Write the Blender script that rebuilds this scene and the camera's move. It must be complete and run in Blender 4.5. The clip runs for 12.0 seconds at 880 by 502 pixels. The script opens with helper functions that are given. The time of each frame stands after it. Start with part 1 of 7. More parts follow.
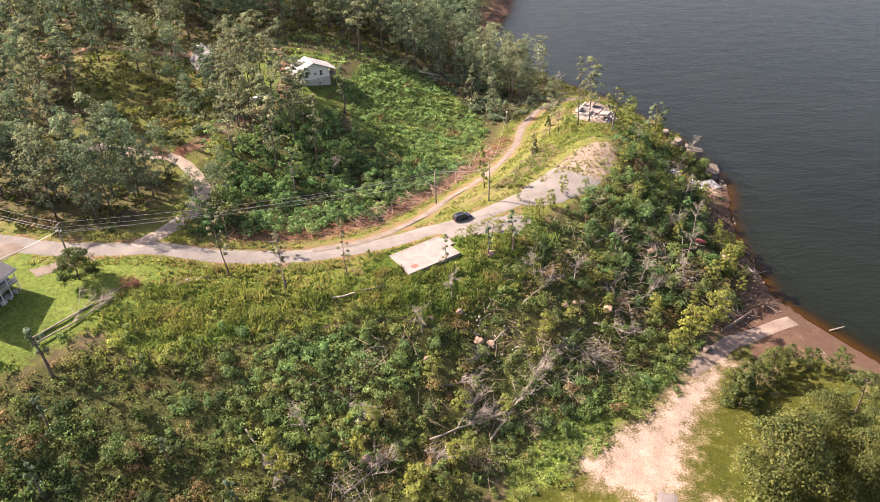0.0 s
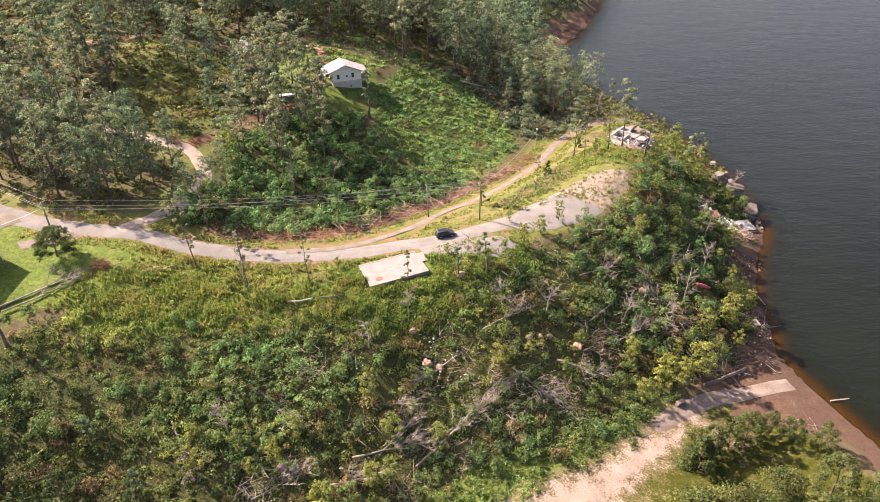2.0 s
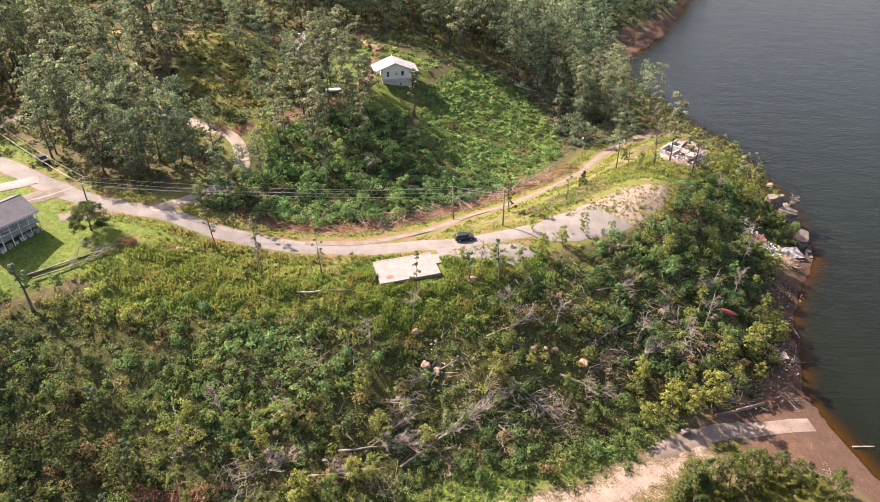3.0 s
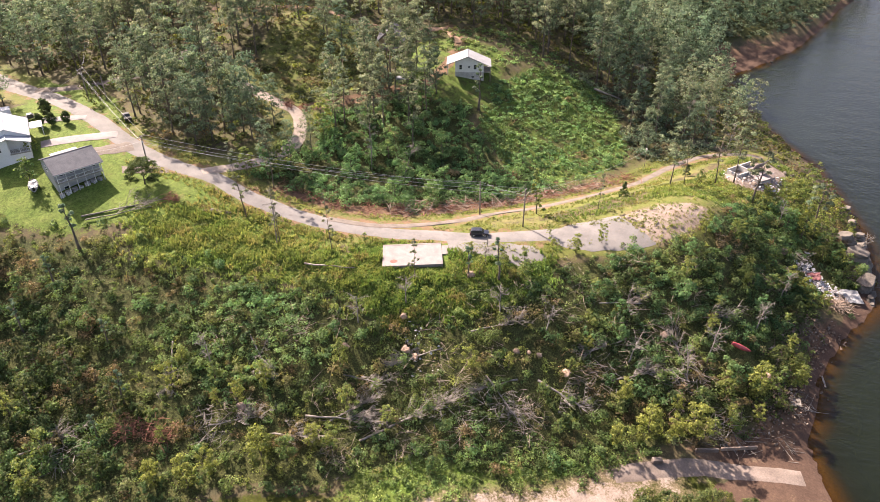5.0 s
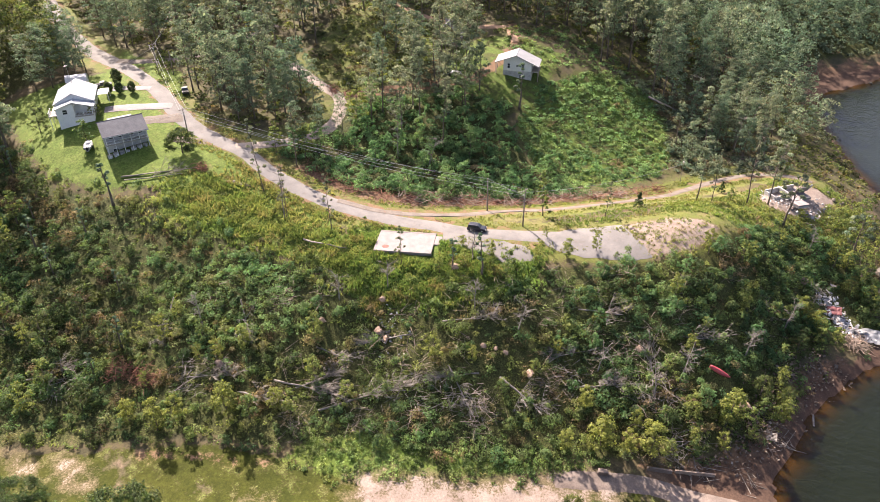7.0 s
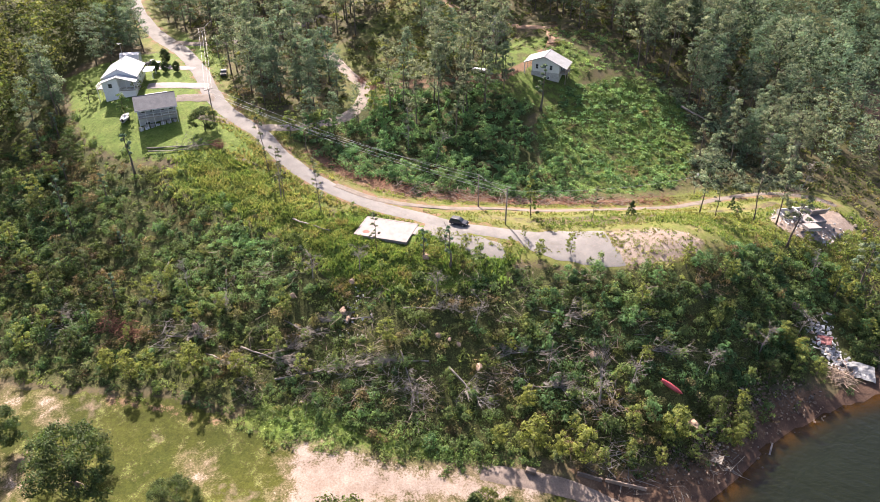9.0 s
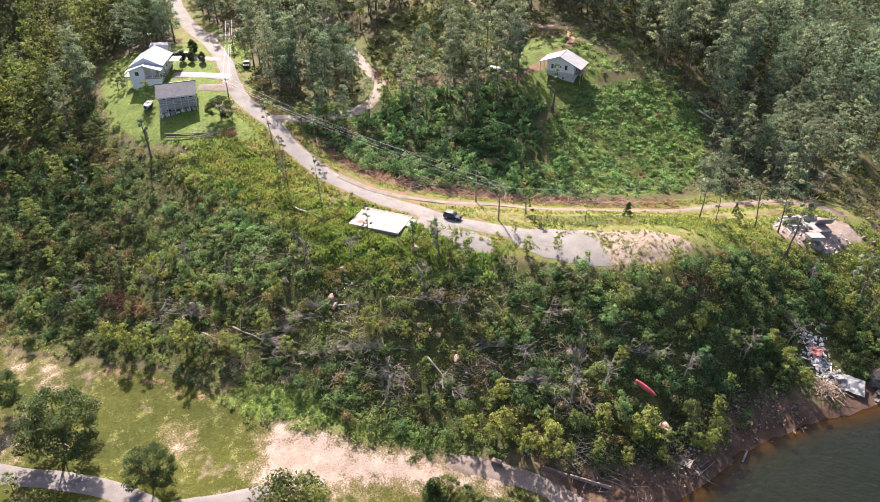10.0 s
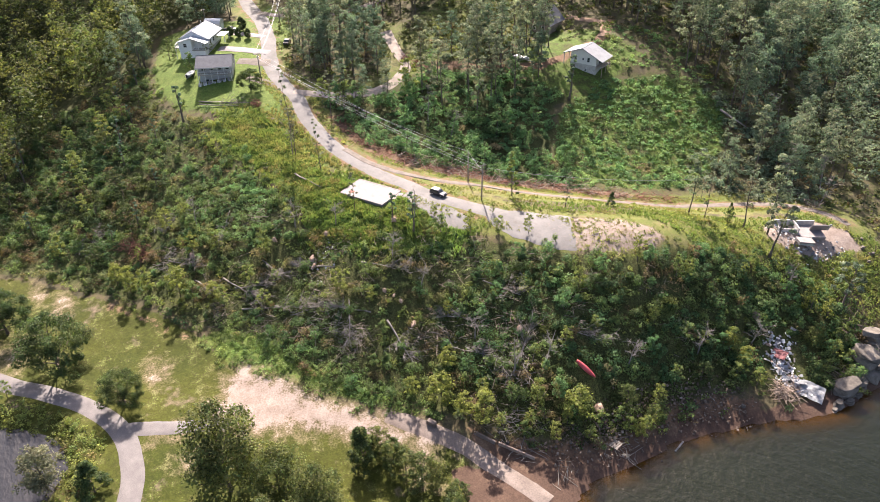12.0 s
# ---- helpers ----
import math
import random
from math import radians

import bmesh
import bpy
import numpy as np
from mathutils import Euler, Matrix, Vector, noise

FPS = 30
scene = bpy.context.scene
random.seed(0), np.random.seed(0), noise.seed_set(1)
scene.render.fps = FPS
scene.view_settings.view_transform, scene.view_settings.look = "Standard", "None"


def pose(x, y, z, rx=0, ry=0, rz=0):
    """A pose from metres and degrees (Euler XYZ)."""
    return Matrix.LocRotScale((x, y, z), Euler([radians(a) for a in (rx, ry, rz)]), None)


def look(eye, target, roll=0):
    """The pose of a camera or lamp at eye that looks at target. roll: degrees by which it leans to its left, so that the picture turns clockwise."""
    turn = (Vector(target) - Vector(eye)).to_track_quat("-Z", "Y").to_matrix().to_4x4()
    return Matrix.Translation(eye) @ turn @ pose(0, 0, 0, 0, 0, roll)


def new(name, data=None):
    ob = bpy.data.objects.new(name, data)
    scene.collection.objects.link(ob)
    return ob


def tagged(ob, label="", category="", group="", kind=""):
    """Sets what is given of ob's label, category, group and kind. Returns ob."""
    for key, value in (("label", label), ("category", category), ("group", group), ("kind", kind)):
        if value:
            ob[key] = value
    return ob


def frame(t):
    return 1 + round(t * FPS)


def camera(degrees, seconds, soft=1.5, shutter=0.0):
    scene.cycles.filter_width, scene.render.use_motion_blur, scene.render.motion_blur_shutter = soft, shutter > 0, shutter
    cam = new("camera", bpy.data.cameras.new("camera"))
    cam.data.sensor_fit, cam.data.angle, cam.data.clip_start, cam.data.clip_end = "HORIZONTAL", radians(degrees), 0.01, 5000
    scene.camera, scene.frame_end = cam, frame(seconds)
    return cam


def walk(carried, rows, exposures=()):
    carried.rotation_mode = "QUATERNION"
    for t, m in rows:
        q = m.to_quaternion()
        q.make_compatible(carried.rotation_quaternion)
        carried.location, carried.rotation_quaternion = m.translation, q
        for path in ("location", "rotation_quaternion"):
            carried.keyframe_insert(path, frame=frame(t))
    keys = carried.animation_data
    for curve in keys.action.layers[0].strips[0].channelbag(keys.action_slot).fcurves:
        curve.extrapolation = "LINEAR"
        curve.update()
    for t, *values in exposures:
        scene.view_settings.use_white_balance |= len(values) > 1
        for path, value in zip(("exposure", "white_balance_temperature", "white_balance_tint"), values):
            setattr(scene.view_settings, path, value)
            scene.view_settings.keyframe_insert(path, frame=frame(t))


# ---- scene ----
cam = camera(62.2, 12.0, 0.65)
PATH = [
    (0, (6.489, 2.641, 102.045), (6.446, 4.305, 100.937), -2.6),
    (0.5, (12.855, 3.95, 101.93), (12.748, 5.614, 100.825), -2.4),
    (1, (19.38, 5.457, 101.796), (19.206, 7.119, 100.696), -2.3),
    (1.5, (26.077, 7.305, 101.567), (25.827, 8.96, 100.473), -2.2),
    (2, (32.487, 9.304, 101.509), (32.155, 10.947, 100.418), -1.9),
    (2.5, (38.758, 11.305, 101.463), (38.327, 12.927, 100.375), -1.7),
    (3, (45.027, 13.147, 101.429), (44.479, 14.735, 100.343), -1.5),
    (3.2, (47.592, 13.9, 101.43), (47.003, 15.473, 100.345), -1.5),
    (4.8, (67.891, 21.035, 101.968), (67.024, 22.468, 100.876), -1.3),
    (5, (70.291, 21.962, 101.982), (69.396, 23.378, 100.89), -1.2),
    (5.5, (76.147, 24.601, 102.118), (75.181, 25.97, 101.025), -1.1),
    (6, (81.79, 27.465, 102.322), (80.758, 28.783, 101.227), -1.1),
    (6.5, (87.463, 30.629, 102.501), (86.369, 31.895, 101.405), -1.1),
    (6.7, (89.629, 32.005, 102.512), (88.514, 33.253, 101.417), -1.1),
    (8.3, (106.319, 44.531, 102.556), (105.048, 45.622, 101.463), -1.1),
    (8.5, (108.329, 46.116, 102.593), (107.042, 47.188, 101.5), -1.1),
    (9, (113.138, 50.353, 102.657), (111.807, 51.371, 101.565), -1.1),
    (9.5, (118.049, 54.686, 102.742), (116.676, 55.646, 101.651), -1.1),
    (10, (123.141, 58.99, 102.752), (121.728, 59.893, 101.661), -1.2),
    (10.5, (128.156, 63.304, 102.634), (126.708, 64.148, 101.543), -1.2),
    (11, (133.167, 67.678, 102.626), (131.69, 68.465, 101.531), -1.2),
    (11.5, (138.147, 72.25, 102.523), (136.643, 72.979, 101.425), -1.2),
    (12, (142.882, 77.003, 102.386), (141.351, 77.674, 101.289), -1.3),
]
walk(cam, [(t, look(eye, target, roll)) for t, eye, target, roll in PATH], [(0.0, 1.76, 7450, 26), (6.0, 1.74, 6900, 23), (12.0, 1.72, 6550, 20)])

# ---- light: a hazy late-summer sun, ahead and to the left of the first view ----
SUN_WAY = Vector((0.93, -0.30, -0.80)).normalized()      # the way the sunlight travels
sun = new("sun", bpy.data.lights.new("sun", "SUN"))
sun.data.energy, sun.data.angle, sun.data.color = 5.3, radians(0.6), (1.0, 0.925, 0.80)
sun.matrix_world = Matrix.Translation((0, 0, 200)) @ SUN_WAY.to_track_quat("-Z", "Y").to_matrix().to_4x4()
world = bpy.data.worlds.new("sky")
scene.world = world
world.use_nodes = True
sky = world.node_tree.nodes.new("ShaderNodeTexSky")
sky.sky_type, sky.sun_disc = "NISHITA", False
sky.sun_elevation = math.asin(-SUN_WAY.z)
sky.sun_rotation = math.atan2(-SUN_WAY.x, -SUN_WAY.y)
sky.air_density, sky.dust_density = 1.0, 3.6
world.node_tree.links.new(sky.outputs[0], world.node_tree.nodes["Background"].inputs[0])
world.node_tree.nodes["Background"].inputs[1].default_value = 0.090


# ---- materials ----
def link_value(nt, value, socket):
    if hasattr(value, "links"):
        nt.links.new(value, socket)
    else:
        socket.default_value = value


class Nodes:
    """A small hand for building node trees."""

    def __init__(self, name):
        self.mat = bpy.data.materials.new(name)
        self.mat.use_nodes = True
        self.nt = self.mat.node_tree
        self.bsdf = self.nt.nodes["Principled BSDF"]
        self.out = self.nt.nodes["Material Output"]
        self.place = self.nt.nodes.new("ShaderNodeNewGeometry").outputs["Position"]

    def noise(self, scale, detail=4.0, rough=0.6, vector=None):
        n = self.nt.nodes.new("ShaderNodeTexNoise")
        n.inputs["Scale"].default_value, n.inputs["Detail"].default_value, n.inputs["Roughness"].default_value = scale, detail, rough
        self.nt.links.new(vector or self.place, n.inputs["Vector"])
        return n.outputs["Fac"]

    def local(self):
        return self.nt.nodes.new("ShaderNodeTexCoord").outputs["Object"]

    def ramp(self, fac, stops):
        n = self.nt.nodes.new("ShaderNodeValToRGB")
        while len(n.color_ramp.elements) < len(stops):
            n.color_ramp.elements.new(0.5)
        for e, (p, c) in zip(n.color_ramp.elements, stops):
            e.position, e.color = p, (*c, 1) if not isinstance(c, (int, float)) else (c, c, c, 1)
        self.nt.links.new(fac, n.inputs[0])
        return n.outputs[0]

    def mix(self, fac, a, b, mode="MIX"):
        n = self.nt.nodes.new("ShaderNodeMix")
        n.data_type, n.blend_type = "RGBA", mode
        for v, s in ((fac, n.inputs["Factor"]), (a, n.inputs["A"]), (b, n.inputs["B"])):
            if isinstance(v, tuple):
                v = (*v, 1)
            sock = [i for i in n.inputs if i.name == s.name and i.enabled][0]
            link_value(self.nt, v, sock)
        return [o for o in n.outputs if o.enabled][0]

    def math(self, op, a, b=0.0):
        n = self.nt.nodes.new("ShaderNodeMath")
        n.operation = op
        link_value(self.nt, a, n.inputs[0])
        link_value(self.nt, b, n.inputs[1])
        return n.outputs[0]

    def attribute(self, name):
        n = self.nt.nodes.new("ShaderNodeAttribute")
        n.attribute_name = name
        return n

    def split(self, colour):
        n = self.nt.nodes.new("ShaderNodeSeparateColor")
        self.nt.links.new(colour, n.inputs[0])
        return n.outputs

    def random(self):
        return self.nt.nodes.new("ShaderNodeObjectInfo").outputs["Random"]

    def bump(self, height, strength, distance):
        n = self.nt.nodes.new("ShaderNodeBump")
        n.inputs["Strength"].default_value, n.inputs["Distance"].default_value = strength, distance
        self.nt.links.new(height, n.inputs["Height"])
        self.nt.links.new(n.outputs[0], self.bsdf.inputs["Normal"])
        return n.outputs[0]

    def done(self, colour, rough=0.8, metal=0.0, spec=0.3):
        link_value(self.nt, (*colour, 1) if isinstance(colour, tuple) else colour, self.bsdf.inputs["Base Color"])
        link_value(self.nt, rough, self.bsdf.inputs["Roughness"])
        self.bsdf.inputs["Metallic"].default_value = metal
        self.bsdf.inputs["Specular IOR Level"].default_value = spec
        return self.mat


def surface(name, dark, light, scale, fine=0.0, rough=0.8, metal=0.0, spec=0.3, relief=0.02, vary=0.0, mottle=0.45):
    """A weathered surface: two colours over a coarse and a fine noise, with relief."""
    n = Nodes(name)
    coarse, grain = n.noise(scale), n.noise(fine or scale * 9)
    col = n.mix(n.ramp(coarse, [(0.32, 0.0), (0.68, 1.0)]), dark, light)
    col = n.mix(mottle, col, n.ramp(grain, [(0.3, 0.45), (0.7, 1.35)]), "MULTIPLY")
    if vary:
        col = n.mix(vary, col, n.ramp(n.random(), [(0.0, 0.4), (1.0, 1.5)]), "MULTIPLY")
    n.bump(grain, 0.5, relief)
    return n.done(col, rough, metal, spec)


def leaf_material(name, palette, dry, through_light=0.38, glow=(1.25, 1.35, 0.7)):
    """Leaves: hue and lightness ride on each sprig's own tone (red: hue, green: lightness, blue: how dry)."""
    n = Nodes(name)
    hue, light, dryness = n.split(n.attribute("tone").outputs["Color"])[:3]
    hue = n.math("ADD", hue, n.math("MULTIPLY", n.math("SUBTRACT", n.random(), 0.5), 0.45))
    col = n.ramp(hue, [(i / (len(palette) - 1), c) for i, c in enumerate(palette)])
    col = n.mix(dryness, col, dry)
    col = n.mix(1.0, col, n.ramp(light, [(0.0, 0.25), (0.5, 1.0), (1.0, 2.0)]), "MULTIPLY")
    n.done(col, 0.65, 0.0, 0.16)
    tl = n.nt.nodes.new("ShaderNodeBsdfTranslucent")
    bright = n.mix(1.0, col, glow, "MULTIPLY")
    n.nt.links.new(bright, tl.inputs[0])
    mx = n.nt.nodes.new("ShaderNodeMixShader")
    mx.inputs[0].default_value = through_light
    n.nt.links.new(n.bsdf.outputs[0], mx.inputs[1])
    n.nt.links.new(tl.outputs[0], mx.inputs[2])
    n.nt.links.new(mx.outputs[0], n.out.inputs[0])
    return n.mat


def ground_material():
    """Grass, leaf litter, bare clay and pale sand, by how the land is used (attribute cover); thicket ground has the
    shade between leaves painted in (attribute growth).
    """
    n = Nodes("ground_cover")
    big, mid, fine = n.noise(0.05, 5), n.noise(0.35, 6, 0.65), n.noise(3.0, 5, 0.7)
    litter = n.mix(n.ramp(mid, [(0.35, 0.0), (0.65, 1.0)]), (0.06, 0.055, 0.03), (0.12, 0.09, 0.05))
    rough_grass = n.mix(n.ramp(mid, [(0.3, 0.0), (0.7, 1.0)]), (0.081, 0.106, 0.022), (0.14, 0.14, 0.041))
    rough_grass = n.mix(n.ramp(n.noise(0.16, 5, 0.7), [(0.50, 0.0), (0.68, 0.65)]), rough_grass, (0.185, 0.142, 0.080))
    lawn = n.mix(n.ramp(big, [(0.35, 0.0), (0.65, 1.0)]), (0.033, 0.042, 0.006), (0.056, 0.060, 0.009))
    lawn = n.mix(n.ramp(mid, [(0.52, 0.0), (0.74, 0.6)]), lawn, (0.155, 0.125, 0.055))
    lawn = n.mix(n.ramp(n.noise(0.11, 6, 0.65), [(0.60, 0.0), (0.70, 0.75)]), lawn, (0.21, 0.155, 0.115))
    lawn = n.mix(0.5, lawn, n.ramp(n.noise(1.1, 4, 0.7), [(0.35, 0.55), (0.65, 1.4)]), "MULTIPLY")
    clay = n.mix(n.ramp(mid, [(0.3, 0.0), (0.7, 1.0)]), (0.106, 0.061, 0.037), (0.192, 0.122, 0.076))
    up = n.nt.nodes.new("ShaderNodeSeparateXYZ")
    n.nt.links.new(n.place, up.inputs[0])
    clay = n.mix(n.ramp(n.math("MULTIPLY", n.math("ADD", up.outputs[2], n.math("MULTIPLY", mid, 1.2)), 0.33), [(0.45, 1.0), (0.95, 0.0)]), clay, n.mix(mid, (0.048, 0.029, 0.021), (0.105, 0.066, 0.048)))
    sand = n.mix(n.ramp(mid, [(0.3, 0.0), (0.75, 1.0)]), (0.190, 0.142, 0.113), (0.308, 0.255, 0.217))
    bed = n.math("MULTIPLY", up.outputs[2], -4.0)
    clay = n.mix(n.ramp(bed, [(0.0, 0.0), (0.6, 1.0)]), clay, n.mix(mid, (0.12, 0.074, 0.034), (0.20, 0.128, 0.060)))
    sep = n.attribute("cover")
    r, g, b = n.split(sep.outputs["Color"])[:3]
    edge = n.math("MULTIPLY", n.math("SUBTRACT", mid, 0.5), 1.3)
    edge = n.math("ADD", edge, n.math("MULTIPLY", n.math("SUBTRACT", fine, 0.5), 0.9))

    def mask(v):
        return n.ramp(n.math("ADD", v, edge), [(0.42, 0.0), (0.58, 1.0)])

    col = n.mix(mask(r), litter, rough_grass)
    col = n.mix(mask(sep.outputs["Alpha"]), col, lawn)
    lush = n.mix(n.ramp(mid, [(0.3, 0.0), (0.7, 1.0)]), (0.072, 0.120, 0.020), (0.120, 0.155, 0.034))
    leafy = n.noise(1.6, 4, 0.75)
    lush = n.mix(0.6, lush, n.ramp(leafy, [(0.34, 0.35), (0.5, 0.9), (0.66, 1.6)]), "MULTIPLY")
    col = n.mix(n.math("MULTIPLY", mask(sep.outputs["Alpha"]), mask(r)), col, lush)
    # thicket ground: colour darkened and mottled for the shade between the leaves
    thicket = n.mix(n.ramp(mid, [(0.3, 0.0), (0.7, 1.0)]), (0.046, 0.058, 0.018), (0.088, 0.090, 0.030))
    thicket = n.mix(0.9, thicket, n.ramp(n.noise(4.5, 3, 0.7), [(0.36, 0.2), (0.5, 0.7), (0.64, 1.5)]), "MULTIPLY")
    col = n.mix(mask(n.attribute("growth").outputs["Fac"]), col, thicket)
    col = n.mix(mask(g), col, clay)
    soft_edge = n.ramp(n.math("ADD", b, n.math("MULTIPLY", edge, 0.8)), [(0.43, 0.0), (0.57, 1.0)])
    col = n.mix(n.ramp(n.math("ADD", b, n.math("MULTIPLY", edge, 0.9)), [(0.18, 0.0), (0.46, 0.8)]), col, n.mix(mid, (0.125, 0.098, 0.052), (0.195, 0.150, 0.100)))
    col = n.mix(soft_edge, col, sand)
    col = n.mix(0.6, col, n.ramp(fine, [(0.3, 0.5), (0.7, 1.4)]), "MULTIPLY")
    n.bump(n.math("ADD", fine, n.math("MULTIPLY", mid, 2.0)), 0.7, 0.12)
    return n.done(col, 0.92, 0.0, 0.15)


def water_material(name, murk, clear=0.0, depth=False):
    """Murky water with small ripples; where depth is known the bed shows through the shallows."""
    n = Nodes(name)
    st = n.nt.nodes.new("ShaderNodeMapping")
    st.inputs["Scale"].default_value = (0.55, 1.0, 1.0)
    st.inputs["Rotation"].default_value = (0, 0, radians(-34))
    n.nt.links.new(n.place, st.inputs["Vector"])
    wave = n.math("ADD", n.noise(0.9, 3, 0.55, st.outputs[0]), n.math("MULTIPLY", n.noise(0.16, 2, 0.5, st.outputs[0]), 1.5))
    col = n.mix(n.ramp(n.noise(0.02), [(0.35, 0.0), (0.65, 1.0)]), murk, tuple(c * 1.35 for c in murk))
    n.bump(n.math("ADD", wave, n.math("MULTIPLY", n.noise(2.2, 2, 0.5, st.outputs[0]), 0.4)), 0.7, 0.22)
    n.done(col, 0.05, 0.0, 0.5)
    n.bsdf.inputs["IOR"].default_value = 1.33
    tr = n.nt.nodes.new("ShaderNodeBsdfTransparent")
    tr.inputs[0].default_value = (0.75, 0.6, 0.36, 1)
    mx = n.nt.nodes.new("ShaderNodeMixShader")
    mx.inputs[0].default_value = clear
    if depth:
        n.nt.links.new(n.ramp(n.attribute("depth").outputs["Fac"], [(0.0, 0.8), (0.10, 0.5), (0.28, 0.12), (0.55, 0.0)]), mx.inputs[0])
    n.nt.links.new(n.bsdf.outputs[0], mx.inputs[1])
    n.nt.links.new(tr.outputs[0], mx.inputs[2])
    n.nt.links.new(mx.outputs[0], n.out.inputs[0])
    return n.mat


def asphalt_material():
    """Sun-bleached, patched asphalt with dust drifted over it and fine cracks."""
    n = Nodes("worn_asphalt")
    big, fine = n.noise(0.25, 5), n.noise(7.0, 4, 0.7)
    col = n.mix(n.ramp(big, [(0.3, 0.0), (0.7, 1.0)]), (0.138, 0.130, 0.124), (0.200, 0.190, 0.181))
    patchy = n.noise(1.1, 6, 0.7)
    col = n.mix(n.ramp(patchy, [(0.55, 0.0), (0.72, 0.5)]), col, (0.261, 0.221, 0.189))
    col = n.mix(n.ramp(n.noise(0.6, 3, 0.5), [(0.62, 0.0), (0.68, 0.35)]), col, (0.13, 0.11, 0.095))
    col = n.mix(0.4, col, n.ramp(fine, [(0.3, 0.6), (0.7, 1.3)]), "MULTIPLY")
    n.bump(fine, 0.4, 0.02)
    return n.done(col, 0.9, 0.0, 0.2)


M_GROUND = ground_material()
M_LAKE = water_material("lake_water", (0.0046, 0.0063, 0.0020), depth=True)
M_POND = water_material("pond_water", (0.020, 0.020, 0.022), 0.0)
M_ASPHALT = asphalt_material()
M_PARKROAD = surface("grey_park_asphalt", (0.122, 0.110, 0.108), (0.171, 0.155, 0.149), 0.4, 6.0, 0.9, mottle=0.3)
M_PALEDIRT = surface("pale_dirt", (0.215, 0.176, 0.146), (0.310, 0.262, 0.224), 0.5, 5.0, 0.95)
M_DIRT_ROAD = surface("dirt_track", (0.122, 0.100, 0.084), (0.178, 0.152, 0.131), 0.5, 5.0, 0.95)
M_CLAYTRACK = surface("orange_clay_track", (0.20, 0.125, 0.078), (0.33, 0.22, 0.145), 0.5, 5.0, 0.95)
M_CONCRETE = surface("pale_concrete", (0.180, 0.155, 0.150), (0.245, 0.218, 0.211), 0.6, 6.0, 0.8, mottle=0.25)
M_RAMP = surface("stained_concrete", (0.135, 0.105, 0.088), (0.215, 0.172, 0.146), 0.4, 4.0, 0.85)
M_BLOCK = surface("grey_concrete_block", (0.30, 0.29, 0.28), (0.46, 0.45, 0.43), 1.0, 9.0, 0.9)
M_BARK = surface("bark", (0.085, 0.065, 0.05), (0.17, 0.14, 0.115), 1.5, 9.0, 0.95, relief=0.05)
M_DEADWOOD = surface("weathered_deadwood", (0.148, 0.130, 0.112), (0.285, 0.258, 0.228), 1.2, 8.0, 0.9, relief=0.04)
M_TWIGS = surface("dry_twigs", (0.17, 0.13, 0.10), (0.33, 0.27, 0.22), 0.5, 5.0, 0.95, vary=0.4)
M_REDTWIGS = surface("rust_red_brush", (0.15, 0.06, 0.042), (0.27, 0.13, 0.09), 0.6, 5.0, 0.95)
M_ROOTCLAY = surface("root_ball_clay", (0.25, 0.165, 0.12), (0.41, 0.30, 0.225), 1.5, 6.0, 0.95, relief=0.06)
M_ROCK = surface("limestone_rock", (0.082, 0.071, 0.060), (0.200, 0.172, 0.142), 0.35, 3.0, 0.9, relief=0.1)
M_POLE = surface("weathered_pole_wood", (0.16, 0.13, 0.11), (0.27, 0.23, 0.20), 1.0, 12.0, 0.9)
M_METALROOF = surface("white_metal_roof", (0.315, 0.335, 0.365), (0.390, 0.408, 0.432), 0.3, 3.0, 0.45, 0.0, 0.5, 0.004, mottle=0.12)
M_SHINGLE = surface("grey_shingles", (0.068, 0.071, 0.084), (0.104, 0.108, 0.122), 0.6, 7.0, 0.9)
M_PALESHINGLE = surface("pale_grey_shingles", (0.25, 0.255, 0.262), (0.33, 0.335, 0.342), 0.5, 7.0, 0.9)
M_DARKSHINGLE = surface("charcoal_shingles", (0.09, 0.09, 0.10), (0.15, 0.15, 0.16), 0.5, 7.0, 0.9)
M_SIDING = surface("white_siding", (0.640, 0.640, 0.630), (0.730, 0.730, 0.720), 0.3, 4.0, 0.7, mottle=0.12)
# white siding with the porch roof's shade put into its colour
M_SHADED_SIDING = surface("shaded_siding", (0.36, 0.365, 0.37), (0.46, 0.465, 0.47), 0.3, 4.0, 0.7, mottle=0.15)
M_BEIGE = surface("cream_siding", (0.660, 0.640, 0.595), (0.750, 0.730, 0.690), 0.3, 4.0, 0.75, mottle=0.12)
M_STONEBASE = surface("stone_base", (0.34, 0.33, 0.31), (0.52, 0.50, 0.47), 1.2, 6.0, 0.85)
M_TRIM = surface("white_trim", (0.634, 0.634, 0.616), (0.722, 0.722, 0.704), 0.5, 6.0, 0.6, mottle=0.12)
M_DECK = surface("grey_deck_wood", (0.24, 0.22, 0.20), (0.38, 0.35, 0.32), 0.8, 9.0, 0.85)
M_TIMBER = surface("old_timber", (0.22, 0.16, 0.12), (0.42, 0.33, 0.26), 0.8, 8.0, 0.9)
M_GLASS = Nodes("window_glass").done((0.03, 0.035, 0.04), 0.08, 0.0, 0.6)
M_WIRE = Nodes("cable").done((0.38, 0.38, 0.39), 0.5, 0.3, 0.4)
M_INSULATOR = Nodes("grey_metal").done((0.35, 0.36, 0.37), 0.4, 0.6, 0.5)
M_CARPAINT = surface("dark_blue_paint", (0.014, 0.017, 0.030), (0.02, 0.024, 0.04), 0.4, 5.0, 0.28, 0.2, 0.6, 0.001)
M_RUBBER = surface("tyre_rubber", (0.02, 0.02, 0.02), (0.035, 0.035, 0.035), 3.0, 20.0, 0.85)
